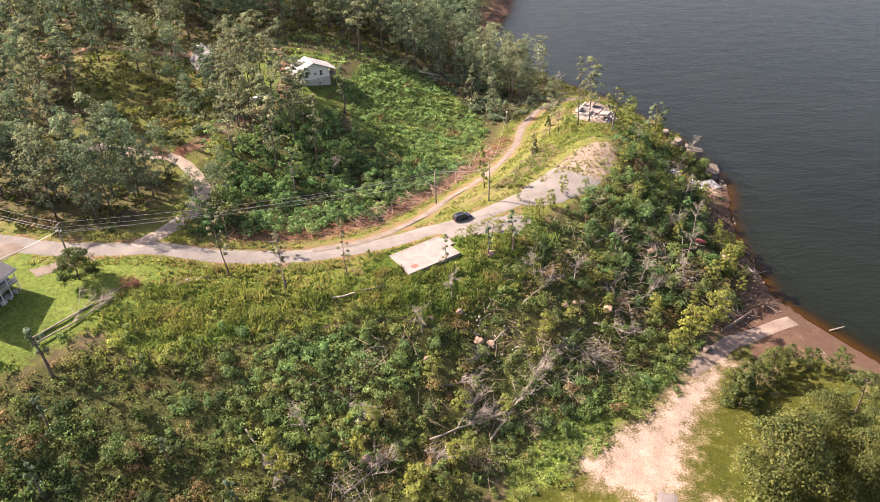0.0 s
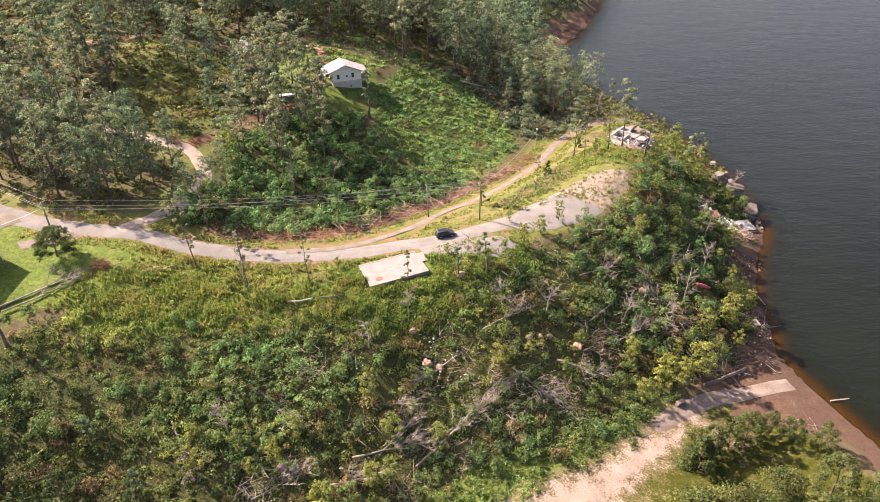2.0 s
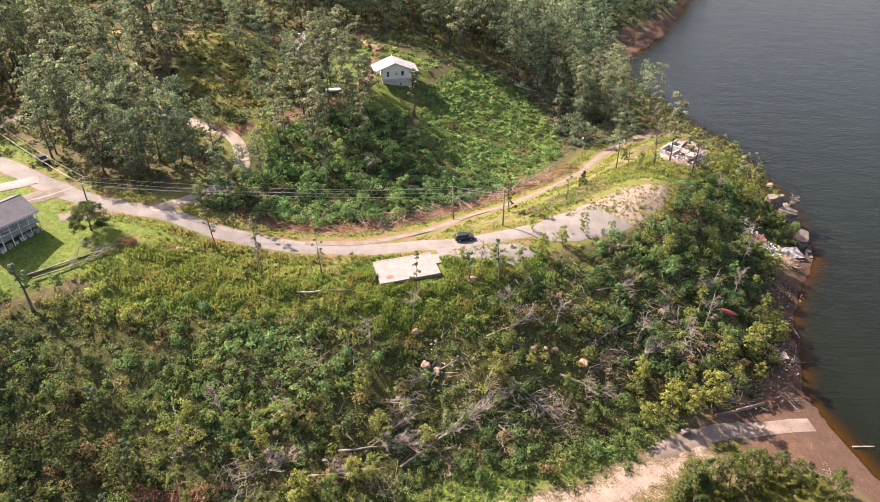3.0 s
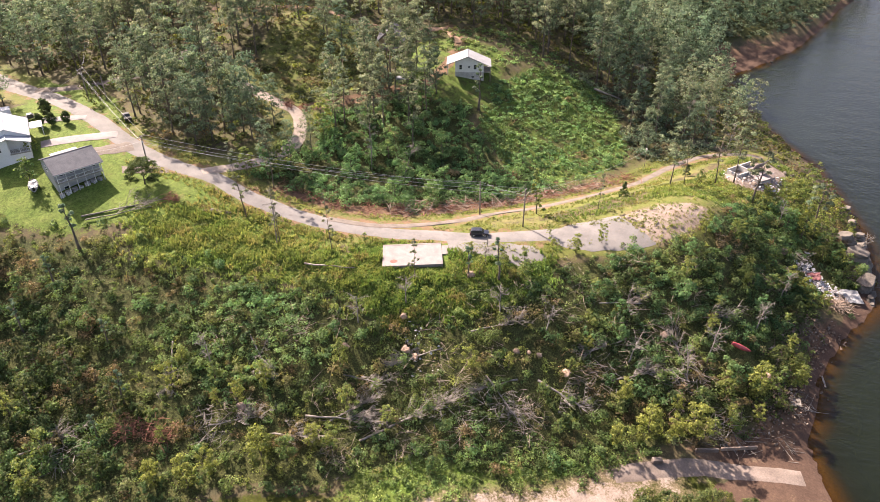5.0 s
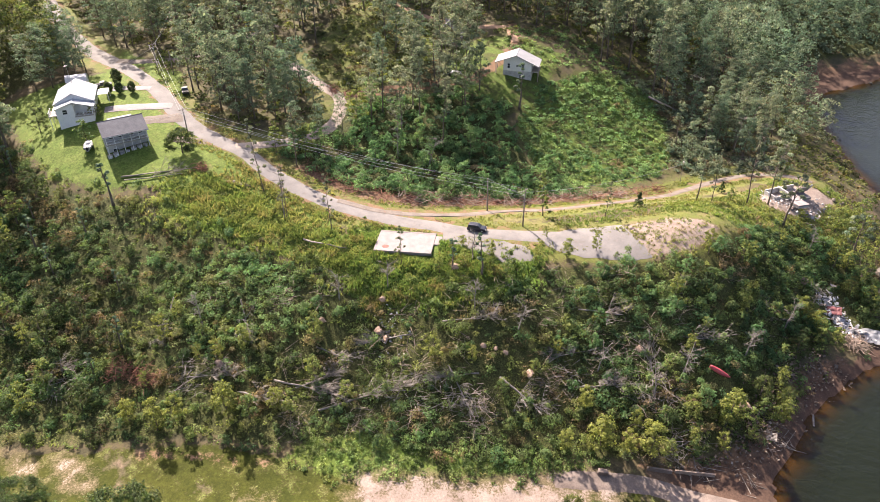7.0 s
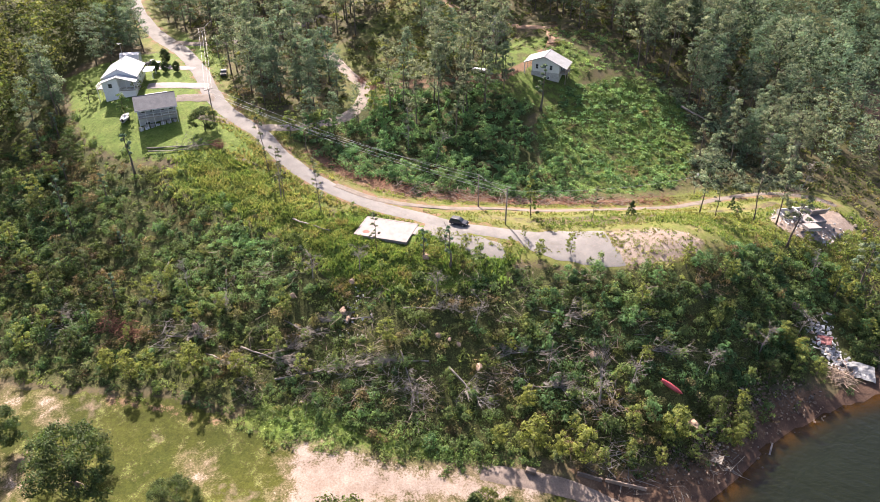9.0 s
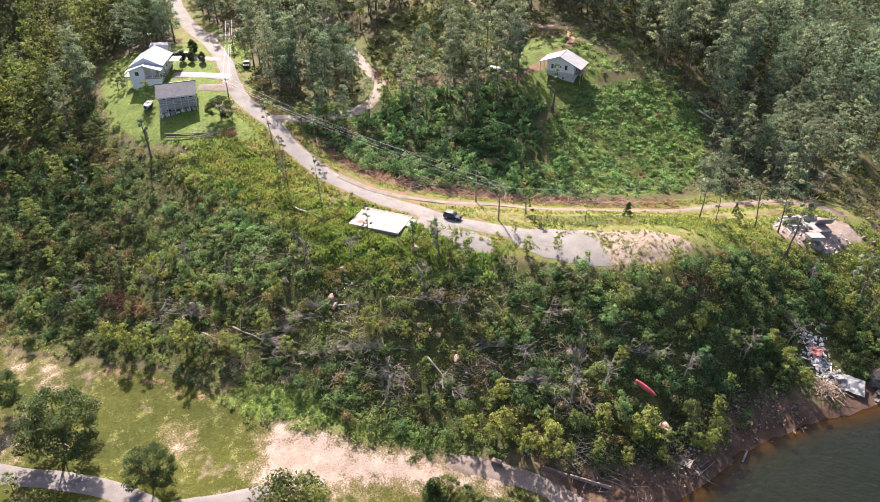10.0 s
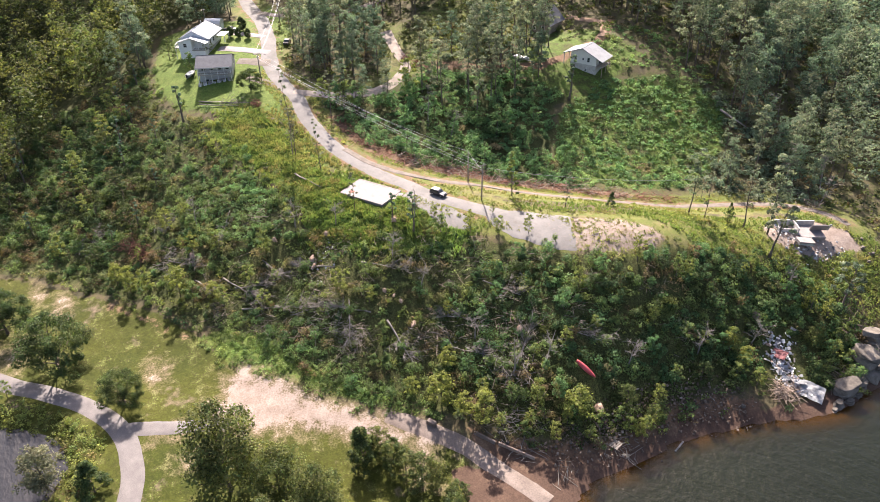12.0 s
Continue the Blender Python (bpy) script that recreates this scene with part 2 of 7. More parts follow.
M_ALLOY = Nodes("alloy").done((0.5, 0.5, 0.52), 0.35, 0.8, 0.5)
M_LAMPGLASS = Nodes("lamp_glass").done((0.6, 0.58, 0.55), 0.15, 0.0, 0.6)
M_REDLENS = Nodes("red_lens").done((0.35, 0.02, 0.02), 0.2, 0.0, 0.5)
M_REDPAINT = surface("faded_red_plastic", (0.42, 0.06, 0.07), (0.58, 0.12, 0.12), 0.8, 8.0, 0.5, 0.0, 0.4, 0.003)
M_PINK = surface("faded_red_roofing", (0.27, 0.10, 0.105), (0.38, 0.185, 0.185), 0.9, 7.0, 0.8)
M_SHEET = surface("crumpled_white_sheet", (0.351, 0.358, 0.372), (0.526, 0.526, 0.526), 0.9, 5.0, 0.5, 0.1, 0.5, 0.01)
M_JUNK = surface("mixed_rubble", (0.16, 0.16, 0.18), (0.62, 0.61, 0.60), 2.2, 9.0, 0.8, vary=0.9)
M_STAIN = surface("rust_red_stain", (0.23, 0.07, 0.055), (0.31, 0.115, 0.095), 2.0, 9.0, 0.85)

# tree greens are paler and bluer, aerial haze mixed into the leaf colour
GREEN_HAZED_TREE = [(0.096, 0.158, 0.104), (0.140, 0.188, 0.118), (0.202, 0.220, 0.134)]
GREEN_BRUSH = [(0.066, 0.130, 0.054), (0.128, 0.170, 0.056), (0.206, 0.222, 0.058)]
GREEN_VINE = [(0.098, 0.194, 0.080), (0.150, 0.240, 0.090), (0.212, 0.268, 0.099)]
GREEN_GRASS = [(0.115, 0.182, 0.058), (0.166, 0.198, 0.070), (0.222, 0.218, 0.090)]
DRY = (0.168, 0.116, 0.066)
M_TREELEAF = leaf_material("tree_leaves", GREEN_HAZED_TREE, DRY, glow=(1.12, 1.2, 0.9))
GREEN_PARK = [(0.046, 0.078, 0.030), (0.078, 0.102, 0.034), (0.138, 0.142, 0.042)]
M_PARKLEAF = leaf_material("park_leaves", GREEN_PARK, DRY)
M_BRUSHLEAF = leaf_material("brush_leaves", GREEN_BRUSH, DRY)
M_VINELEAF = leaf_material("vine_leaves", GREEN_VINE, DRY, glow=(1.15, 1.3, 0.85))
M_GRASSBLADE = leaf_material("tall_grass", GREEN_GRASS, (0.22, 0.185, 0.095))


# ---- building helpers ----
def mesh_object(name, bm, material, parent=None, label="", smooth=False):
    me = bpy.data.meshes.new(name)
    bm.normal_update()
    bm.to_mesh(me)
    bm.free()
    for p in me.polygons:
        p.use_smooth = smooth
    me.materials.append(material)
    ob = new(name, me)
    if parent is not None:
        ob.parent = parent
    if label:
        ob["label"] = label
    return ob


def part(name, bm, material, parent, label="", smooth=False):
    return mesh_object(name, bm, material, parent, label, smooth)


def anchor(name, m, label, category, group="", kind=""):
    ob = new(name)
    ob.matrix_world = m
    return tagged(ob, label, category, group, kind)


def fast_mesh(name, verts, faces, material, tones=None, smooth=False, attribute="tone"):
    """A mesh from arrays: verts (n, 3), faces (m, 4) or (m, 3)."""
    me = bpy.data.meshes.new(name)
    verts, faces = np.asarray(verts, np.float32), np.asarray(faces, np.int32)
    k = faces.shape[1]
    me.vertices.add(len(verts))
    me.vertices.foreach_set("co", verts.ravel())
    me.loops.add(faces.size)
    me.loops.foreach_set("vertex_index", faces.ravel())
    me.polygons.add(len(faces))
    me.polygons.foreach_set("loop_start", np.arange(0, faces.size, k, dtype=np.int32))
    me.polygons.foreach_set("use_smooth", np.full(len(faces), smooth))
    me.update(calc_edges=True)
    if tones is not None:
        a = me.attributes.new(attribute, "FLOAT_COLOR", "POINT")
        a.data.foreach_set("color", np.asarray(tones, np.float32).ravel())
    me.materials.append(material)
    return me


def box(bm, lo, hi, bevel=0.0, m=None):
    """A box between two corners, its edges bevelled, added to bm."""
    made = bmesh.ops.create_cube(bm, size=1.0)["verts"]
    c, s = (Vector(lo) + Vector(hi)) / 2, Vector(hi) - Vector(lo)
    for v in made:
        v.co = Vector((v.co.x * s.x, v.co.y * s.y, v.co.z * s.z)) + c
        if m is not None:
            v.co = m @ v.co
    if bevel:
        edges = list({e for v in made for e in v.link_edges})
        bmesh.ops.bevel(bm, geom=edges, offset=bevel, segments=2, affect="EDGES", profile=0.6)
    return bm


def tube(bm, points, radii, sides=8, cap=True):
    """A tapered tube along points."""
    rings = []
    pts = [Vector(p) for p in points]
    for i, p in enumerate(pts):
        d = (pts[min(i + 1, len(pts) - 1)] - pts[max(i - 1, 0)]).normalized()
        a = d.orthogonal().normalized()
        b = d.cross(a)
        rings.append([bm.verts.new(p + radii[i] * (math.cos(2 * math.pi * k / sides) * a + math.sin(2 * math.pi * k / sides) * b)) for k in range(sides)])
    for r0, r1 in zip(rings, rings[1:]):
        best = min(range(sides), key=lambda s: (r1[s].co - r0[0].co).length)
        r1[:] = r1[best:] + r1[:best]
        for k in range(sides):
            bm.faces.new((r0[k], r0[(k + 1) % sides], r1[(k + 1) % sides], r1[k]))
    if cap:
        bm.faces.new(rings[0][::-1])
        bm.faces.new(rings[-1])
    return bm


# ---- the lie of the land ----
LAND_EDGE = [(230, -400), (130, 20), (104, 88), (90, 110), (83, 122), (80, 127), (76.5, 134), (77.5, 141), (76, 151), (77.5, 161), (79, 170), (82, 178), (83.5, 185), (82, 194), (80, 206), (77, 217), (70, 232), (60, 252), (49, 264), (37, 281), (27, 296), (22, 306), (18, 317), (22, 328), (28, 341), (35.5, 368), (39.5, 397), (42, 432), (45, 472), (120, 620), (300, 1000), (300, 2400), (-2400, 2400), (-2400, -2400), (400, -2400)]
MAIN_ROAD = [(-215, 142, 34), (-165, 128, 33), (-145, 125, 32.2), (-130, 124.2, 31.9), (-116, 124.4, 31.8), (-95, 122, 31.2), (-81, 119, 30.0), (-70, 117.6, 28.8), (-59, 118.2, 27.8), (-51, 119.4, 27), (-40, 118.9, 25.2), (-30, 120.0, 23.7), (-20, 122.2, 22.6), (-9, 126.3, 21.8), (0, 131.2, 21.3), (8.5, 135.2, 21.2), (16, 140.4, 21.2), (24, 146.2, 21.2), (30, 149.8, 21.3), (34, 151.8, 21.4)]
LOWER_ROAD = [(-22, 123.3, 22.6), (-11, 128.4, 21.6), (-1, 138.5, 20.3), (5.5, 149, 19.2), (13.5, 160.5, 18.0), (20, 174, 16.2), (24.5, 190, 13.0), (27.5, 204, 11.3), (33, 215, 11.5), (41, 221, 12.2), (49, 222.5, 12.3)]
NORTH_DRIVE = [(-55, 119.5, 27.4), (-51, 127, 26.6), (-48.5, 135, 26), (-48.8, 144, 26.1), (-53, 151, 27.2), (-58.5, 155.5, 28.6), (-67, 156, 30), (-82, 158, 32)]
FORK_ROAD = [(-124, 125.5, 31.9), (-116.5, 131.5, 31.9), (-111, 138.5, 32.3), (-106, 150, 33), (-104, 170, 35)]
PARK_ROAD = [(-14, 22, 4.2), (2, 33, 4.2), (12, 41.5, 4.2), (18, 48.5, 4.2), (25, 55.5, 4.0), (33, 60.5, 3.9), (41, 62, 3.7), (50, 61, 3.6), (62, 56, 3.5), (72, 46, 3.4), (77, 32, 3.4), (76, 14, 3.4), (66, -6, 3.5)]
PARK_SPUR = [(34, 61.5, 3.9), (37, 71, 3.8), (39.5, 79, 3.7)]
UPPER_TRACK = [(-120, 188, 40), (-104, 195, 40), (-96, 200, 40), (-89, 205.5, 40), (-80, 207.5, 39), (-72, 212, 37), (-62, 218, 35.5), (-52, 222, 34.5), (-43, 214.5, 32.8)]
HOUSE_TRACK = [(-58.5, 156, 28.6), (-52, 168, 28.3), (-45, 181, 28.4), (-39, 190, 28.6), (-40, 203, 30), (-42, 214, 32.5), (-52, 225, 34)]
SPOTS = [(-8.2, 122.2, 21.7), (3.6, 131, 21.3), (9.6, 123.6, 20.9), (-2.6, 114.6, 20.9), (0.1, 122.6, 21.4), (46, 172, 21.6), (10, 104.5, 13.2), (0.8, 98.7, 14.5), (19.7, 108, 13.5), (8, 92.5, 8.5), (41, 115, 6.6), (31, 117, 12.0), (49, 134.5, 11.5), (59, 137, 9.2), (65.5, 181, 5.8), (73.4, 158, 1.4), (68, 124, 1.0), (54, 112, 3.2), (28, 85, 3.6), (6, 72, 4.0)]
SPOTS += [(-52, 107, 26.7), (-69, 99, 27.0), (-80, 104, 29.4), (-90, 94, 28.9), (-101, 98, 29.6), (-100, 113, 31.8), (-113, 108, 31.7), (-28, 203, 27.3), (-80, 194, 38.5), (-2, 231, 18.8), (48, 206, 14.3), (-200, 110, 33), (-100, 290, 40), (-60, 45, 7), (-120, 60, 15), (-23, 153, 18.5), (3, 160, 16), (-30, 90, 17), (60, 205, 9), (-160, 200, 40), (-20, 60, 5.5), (-62.5, 206.5, 31.0)]


def thin_plate(points, soft=0.002):
    p = np.array(points, float)
    n = len(p)
    d = np.hypot(p[:, None, 0] - p[None, :, 0], p[:, None, 1] - p[None, :, 1]) / 50
    a = np.zeros((n + 3, n + 3))
    a[:n, :n] = np.where(d > 0, d * d * np.log(d + 1e-12), 0) + soft * np.eye(n)
    a[:n, n], a[:n, n + 1:] = 1, p[:, :2] / 50
    a[n:, :n] = a[:n, n:].T
    w = np.linalg.solve(a, np.r_[p[:, 2], 0, 0, 0])

    def height(x, y):
        out = w[n] + w[n + 1] * x / 50 + w[n + 2] * y / 50
        for (px, py, _), k in zip(p, w[:n]):
            r = np.hypot(x - px, y - py) / 50
            out = out + k * r * r * np.log(r + 1e-12)
        return out
    return height


def to_segments(x, y, line):
    """Distance from points to a polyline, and how far along it the nearest place lies."""
    best, along, run = np.full(np.shape(x), 1e9), np.zeros(np.shape(x)), 0.0
    for a, b in zip(line, line[1:]):
        ax, ay, bx, by = a[0], a[1], b[0], b[1]
        ln = math.hypot(bx - ax, by - ay)
        u = np.clip(((x - ax) * (bx - ax) + (y - ay) * (by - ay)) / ln ** 2, 0, 1)
        d = np.hypot(x - ax - u * (bx - ax), y - ay - u * (by - ay))
        along = np.where(d < best, run + u * ln, along)
        best = np.minimum(best, d)
        run += ln
    return best, along


def inside(x, y, poly):
    odd = np.zeros(np.shape(x), bool)
    for (ax, ay), (bx, by) in zip(poly, poly[1:] + poly[:1]):
        if ay != by:
            odd ^= ((ay > y) != (by > y)) & (x < (bx - ax) * (y - ay) / (by - ay) + ax)
    return odd


def near_poly(x, y, poly, soft):
    """1 well inside a polygon, 0 well outside, blending over soft metres."""
    d = to_segments(x, y, poly + poly[:1])[0]
    return np.clip(0.5 + np.where(inside(x, y, poly), d, -d) / soft, 0, 1)


RELIEF = thin_plate(MAIN_ROAD[4:] + LOWER_ROAD[1:] + NORTH_DRIVE[1:] + PARK_ROAD[1:8] + HOUSE_TRACK[1:] + SPOTS + [(x, y, 0.2) for x, y in LAND_EDGE[3:22:2]])
WAVES = [(random.uniform(0, 6.28), random.uniform(0, 6.28), random.uniform(0, 6.28), random.uniform(0.8, 1.2)) for _ in range(10)]


def ripple(x, y, size):
    out = 0
    for i, (a, p, q, s) in enumerate(WAVES):
        k = 6.28 / size * s * 1.35 ** (i % 4)
        out = out + np.sin(k * (x * math.cos(a) + y * math.sin(a)) + p) / 1.35 ** (i % 4)
    return out / 6


def height(x, y):
    x, y = np.asarray(x, float), np.asarray(y, float)
    shore = to_segments(x, y, LAND_EDGE)[0]
    land = inside(x, y, LAND_EDGE)
    cx, cy = np.clip(x, -130, 95), np.clip(y, 30, 260)
    away = np.clip(np.hypot(x - cx, y - cy) / 60, 0, 1)
    away = away * away * (3 - 2 * away)
    far = np.minimum(0.32 * shore + 1, 36 + 10 * ripple(x, y, 260)) + 2.5 * ripple(x, y, 60)
    z = RELIEF(cx, cy) * (1 - away) + far * away
    z = np.maximum(np.minimum(z, 0.25 + 0.75 * shore), np.minimum(0.12 * shore, 0.8))
    flat = near_poly(x, y, COVE_MUD, 8)
    z = z * (1 - flat) + np.minimum(z, 0.35 + 0.02 * shore) * flat
    bowl = to_segments(x, y, POND + POND[:1])[0]
    z = np.where(inside(x, y, POND), np.minimum(z, 3.2) - np.minimum(bowl * 0.5, 1.6), np.minimum(z, np.maximum(3.2 + 0.35 * bowl, z - 3)))
    return np.where(land, z, -np.minimum(0.135 * shore, 5.0))


def h1(x, y):
    return float(height(np.array([x]), np.array([y]))[0])


def axis(lo, hi, step, out_lo, out_hi):
    mid = list(np.arange(lo, hi + 0.01, step))
    s, v, left = step, lo, []
    while v > out_lo:
        s *= 1.18
        v -= s
        left.append(v)
    s, v, right = step, hi, []
    while v < out_hi:
        s *= 1.18
        v += s
        right.append(v)
    return np.array(left[::-1] + mid + right)


POND = [(17.5, 24), (18.5, 30), (20.5, 36.5), (23, 42), (26, 46.6), (29, 49.6), (33, 51.8), (37, 52.5), (41, 51.6), (44.6, 49), (47.2, 45), (48.5, 40), (48.2, 34.5), (46, 29), (42, 25), (36, 22), (28, 20.5), (21, 21)]
SAND_PATCH = [(26, 83.5), (33.5, 89), (43.5, 96.5), (51, 106.5), (56, 112.2), (58.5, 111.4), (54.5, 105), (50.5, 98.5), (45.5, 91), (42.5, 81), (38.5, 77), (33.5, 78.5)]
HILL_CLEARING = [(31, 157.5), (34.2, 161.5), (38, 166), (42, 169), (46.3, 170), (47, 166), (45.8, 161.5), (43, 156), (40.8, 152.3), (37, 153.2)]
RUIN_YARD = [(43.5, 200.5), (43.5, 209), (46, 215), (51, 219.5), (56, 219), (55.5, 212), (55.5, 205.5), (51.5, 200.5), (47, 199)]
HOUSE_LAWN = [(-128, 92), (-118, 118), (-130, 131), (-100, 133), (-84, 124), (-60, 116), (-45, 118), (-36, 114), (-44, 104), (-58, 96), (-64, 89), (-80, 84), (-100, 86)]
PARK_LAWN = [(-60, 5), (-36, 30), (-24, 46), (-16, 53), (-8, 61), (2, 71.5), (10, 76.5), (18, 79.5), (26, 87), (36, 93), (46, 101), (54, 110), (61, 116), (70, 115), (78, 112), (88, 100), (104, 70), (128, 16), (170, -100), (170, -300), (-160, -300), (-80, -20)]
TALL_GRASS = [(-46, 112), (-38, 114.5), (-20, 118), (-8, 114.5), (8, 121), (20, 130), (21, 121), (6, 108), (-10, 106), (-25, 101), (-38, 96), (-48, 93), (-54, 99)]
YARD_C = [(-44, 180), (-32, 186), (-20, 192), (-23, 205), (-30, 222), (-52, 216), (-60, 205), (-50, 190)]
KUDZU = [(-20, 186), (-24, 204), (-22, 220), (-14, 231), (-4, 232), (6, 224), (14, 212), (17, 202), (14, 188), (6, 176), (-6, 176)]
SLAB_YARD = [(-12, 111), (-9, 124), (4, 132), (14, 131), (24, 138), (27, 132), (20, 118), (4, 105)]
WOOD_CLEARING = [(-58, 158), (-52, 178), (-58, 200), (-80, 206), (-96, 196), (-86, 172), (-70, 160)]
CUT_BANK = [(-40, 124.5), (-24, 126.5), (-14, 131), (-6, 140), (1, 151), (9, 164), (17, 178), (20, 190), (17.5, 187), (8.5, 170.5), (-1.5, 155.5), (-11, 140.8), (-24, 130.6), (-38, 126.6)]
SHORE_MUD = [(60, 118.5), (70, 117.5), (82, 113), (90, 104), (92, 108), (84, 122), (80, 130), (79, 150), (80, 170), (76, 172), (72, 164), (70.5, 152), (73, 142), (69, 130)]

COVE_MUD = [(8, 312), (18, 314), (24, 328), (30, 341), (38, 370), (40, 392), (35, 388), (27, 366), (14, 348), (5, 330)]

SLOPE = [(-60, 92), (-44, 97), (-28, 102), (-12, 105), (4, 107.5), (14, 114), (20, 124), (24.5, 134.5), (31, 140.5), (37, 147), (42.3, 152.5), (46.6, 160.5), (49, 169.5), (50, 182), (51, 192), (55, 199), (64, 203), (74, 204), (80, 194), (79, 180), (73, 172), (71, 163), (73.5, 151), (72, 138), (65.5, 126.2), (58, 119.2), (50, 108.5), (41, 101), (31, 94), (20, 90), (9, 77.5), (1, 73), (-8, 63), (-16, 55), (-24, 48), (-36, 32), (-62, 8), (-80, 20), (-100, 54), (-98, 84), (-74, 84)]
BOWL = [(-46, 126), (-36, 126.6), (-23, 129.6), (-10.8, 139.8), (-1.2, 154), (8.4, 169.2), (15.2, 182.4), (4, 178), (-6, 176), (-22, 184), (-24, 192), (-42, 178), (-50, 164), (-52, 152)]
EAST = [(31, 140.5), (37, 147), (42.3, 152.5), (46.6, 160.5), (49, 169.5), (50, 182), (51, 192), (55, 199), (64, 203), (74, 204), (80, 194), (78, 178), (70, 170), (67, 160), (66, 146), (68, 136), (60, 126), (48, 118), (36, 124)]
LOT_EDGE = [(14, 78.5), (24, 82), (32, 90), (42, 98), (50, 108), (56, 115), (50, 113), (40, 105), (28, 98), (18, 91), (13, 84)]
gx, gy = axis(-135, 100, 1.25, -1900, 1900), axis(30, 262, 1.25, -1900, 1900)
GX, GY = np.meshgrid(gx, gy)
road_gap = np.minimum.reduce([to_segments(GX, GY, line)[0] for line in (MAIN_ROAD, LOWER_ROAD, NORTH_DRIVE, PARK_ROAD, PARK_SPUR)])
verge_gap = np.minimum.reduce([to_segments(GX, GY, line)[0] for line in (MAIN_ROAD, LOWER_ROAD, NORTH_DRIVE)])
GZ = height(GX, GY) + 0.22 * np.clip((road_gap - 4) / 4, 0, 1) * ripple(GX, GY, 9) * (height(GX, GY) > 1.2)
nx, ny = len(gx), len(gy)
idx = np.arange(nx * ny).reshape(ny, nx)
faces = np.stack([idx[:-1, :-1], idx[:-1, 1:], idx[1:, 1:], idx[1:, :-1]], -1).reshape(-1, 4)
rough = np.maximum.reduce([near_poly(GX, GY, p, 6) for p in (TALL_GRASS, HOUSE_LAWN, YARD_C, KUDZU, RUIN_YARD, LOT_EDGE)])
rough = np.maximum(rough, np.clip(1.5 - verge_gap / 7, 0, 1))
rough = np.maximum(rough, near_poly(GX, GY, SLAB_YARD, 4))
rough = np.maximum(rough, near_poly(GX, GY, WOOD_CLEARING, 6))
rough = np.maximum(rough, near_poly(GX, GY, [(20, 150), (34, 166), (30, 185), (34, 196), (50, 222), (66, 216), (56, 196), (54, 178), (50, 160)], 6))
clay = np.maximum.reduce([near_poly(GX, GY, CUT_BANK, 4), near_poly(GX, GY, SHORE_MUD, 5), near_poly(GX, GY, COVE_MUD, 5)])
clay = np.maximum(clay, (GZ < np.where((GY < 112) & (GX < 88), 0.3, 0.9)) * 0.9)
verge = np.minimum(to_segments(GX, GY, MAIN_ROAD)[0] - 3.0, to_segments(GX, GY, LOWER_ROAD)[0] - 1.8)
clay = np.maximum(clay, 0.50 - 0.16 * np.clip(verge, 0, 4))
rough = np.maximum(rough, 0.30 * near_poly(GX, GY, [(-66, 30), (-66, 100), (0, 112), (30, 150), (60, 205), (84, 200), (90, 100), (60, 30)], 8))
rough = np.maximum(rough, 0.42 * near_poly(GX, GY, [(-140, 125), (-60, 122), (0, 150), (30, 200), (60, 230), (60, 300), (-140, 300)], 10))
clay = np.maximum(clay, np.clip(1.0 - (to_segments(GX, GY, HOUSE_TRACK)[0] - 0.8) / 1.8, 0, 1))
clay = np.maximum(clay, 0.52 * near_poly(GX, GY, [(-9, 61.5), (-1, 67.5), (7, 73.5), (13, 77.5), (14, 75.5), (9, 71.5), (2, 65.5), (-5, 60)], 4))
bare = np.maximum.reduce([np.clip(0.62 - np.hypot((GX - px) / rx, (GY - py) / ry) * 0.22, 0, 0.36) for px, py, rx, ry in ((19.5, 68.8, 3.0, 1.6), (-10, 52.2, 3.4, 1.8), (3.2, 41.5, 4.0, 2.2), (-20, 47, 3.0, 1.6), (38, 70, 2.0, 3.5), (46, 74, 2.4, 3.0), (62, 108, 4, 2))])
sand = np.maximum.reduce([bare, near_poly(GX, GY, SAND_PATCH, 12) * 0.94, near_poly(GX, GY, HILL_CLEARING, 3), near_poly(GX, GY, RUIN_YARD, 3)])
lawn = np.maximum(near_poly(GX, GY, PARK_LAWN, 4), near_poly(GX, GY, HOUSE_LAWN, 6))
lawn = np.maximum.reduce([lawn] + [near_poly(GX, GY, p, 5) for p in (KUDZU, TALL_GRASS, SLAB_YARD, YARD_C, LOT_EDGE)])
cover = np.stack([rough, clay, sand, lawn], -1).reshape(-1, 4)
ground = new("ground", fast_mesh("ground", np.stack([GX, GY, GZ], -1).reshape(-1, 3), faces, M_GROUND, cover, True, "cover"))
# where the ground takes the thicket colour with its painted shade
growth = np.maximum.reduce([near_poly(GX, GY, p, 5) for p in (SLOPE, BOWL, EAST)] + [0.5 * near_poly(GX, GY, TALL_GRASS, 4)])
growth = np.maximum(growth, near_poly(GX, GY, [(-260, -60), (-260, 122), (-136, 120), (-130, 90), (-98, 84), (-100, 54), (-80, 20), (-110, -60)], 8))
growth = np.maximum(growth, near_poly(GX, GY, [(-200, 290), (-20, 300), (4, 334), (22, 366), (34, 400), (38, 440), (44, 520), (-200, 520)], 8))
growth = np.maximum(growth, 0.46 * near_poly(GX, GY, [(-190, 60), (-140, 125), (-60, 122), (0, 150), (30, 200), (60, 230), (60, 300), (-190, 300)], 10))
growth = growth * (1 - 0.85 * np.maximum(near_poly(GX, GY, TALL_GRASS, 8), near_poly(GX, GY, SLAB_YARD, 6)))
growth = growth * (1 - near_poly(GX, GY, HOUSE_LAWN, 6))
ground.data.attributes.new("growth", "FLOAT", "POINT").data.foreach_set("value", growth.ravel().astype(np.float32))
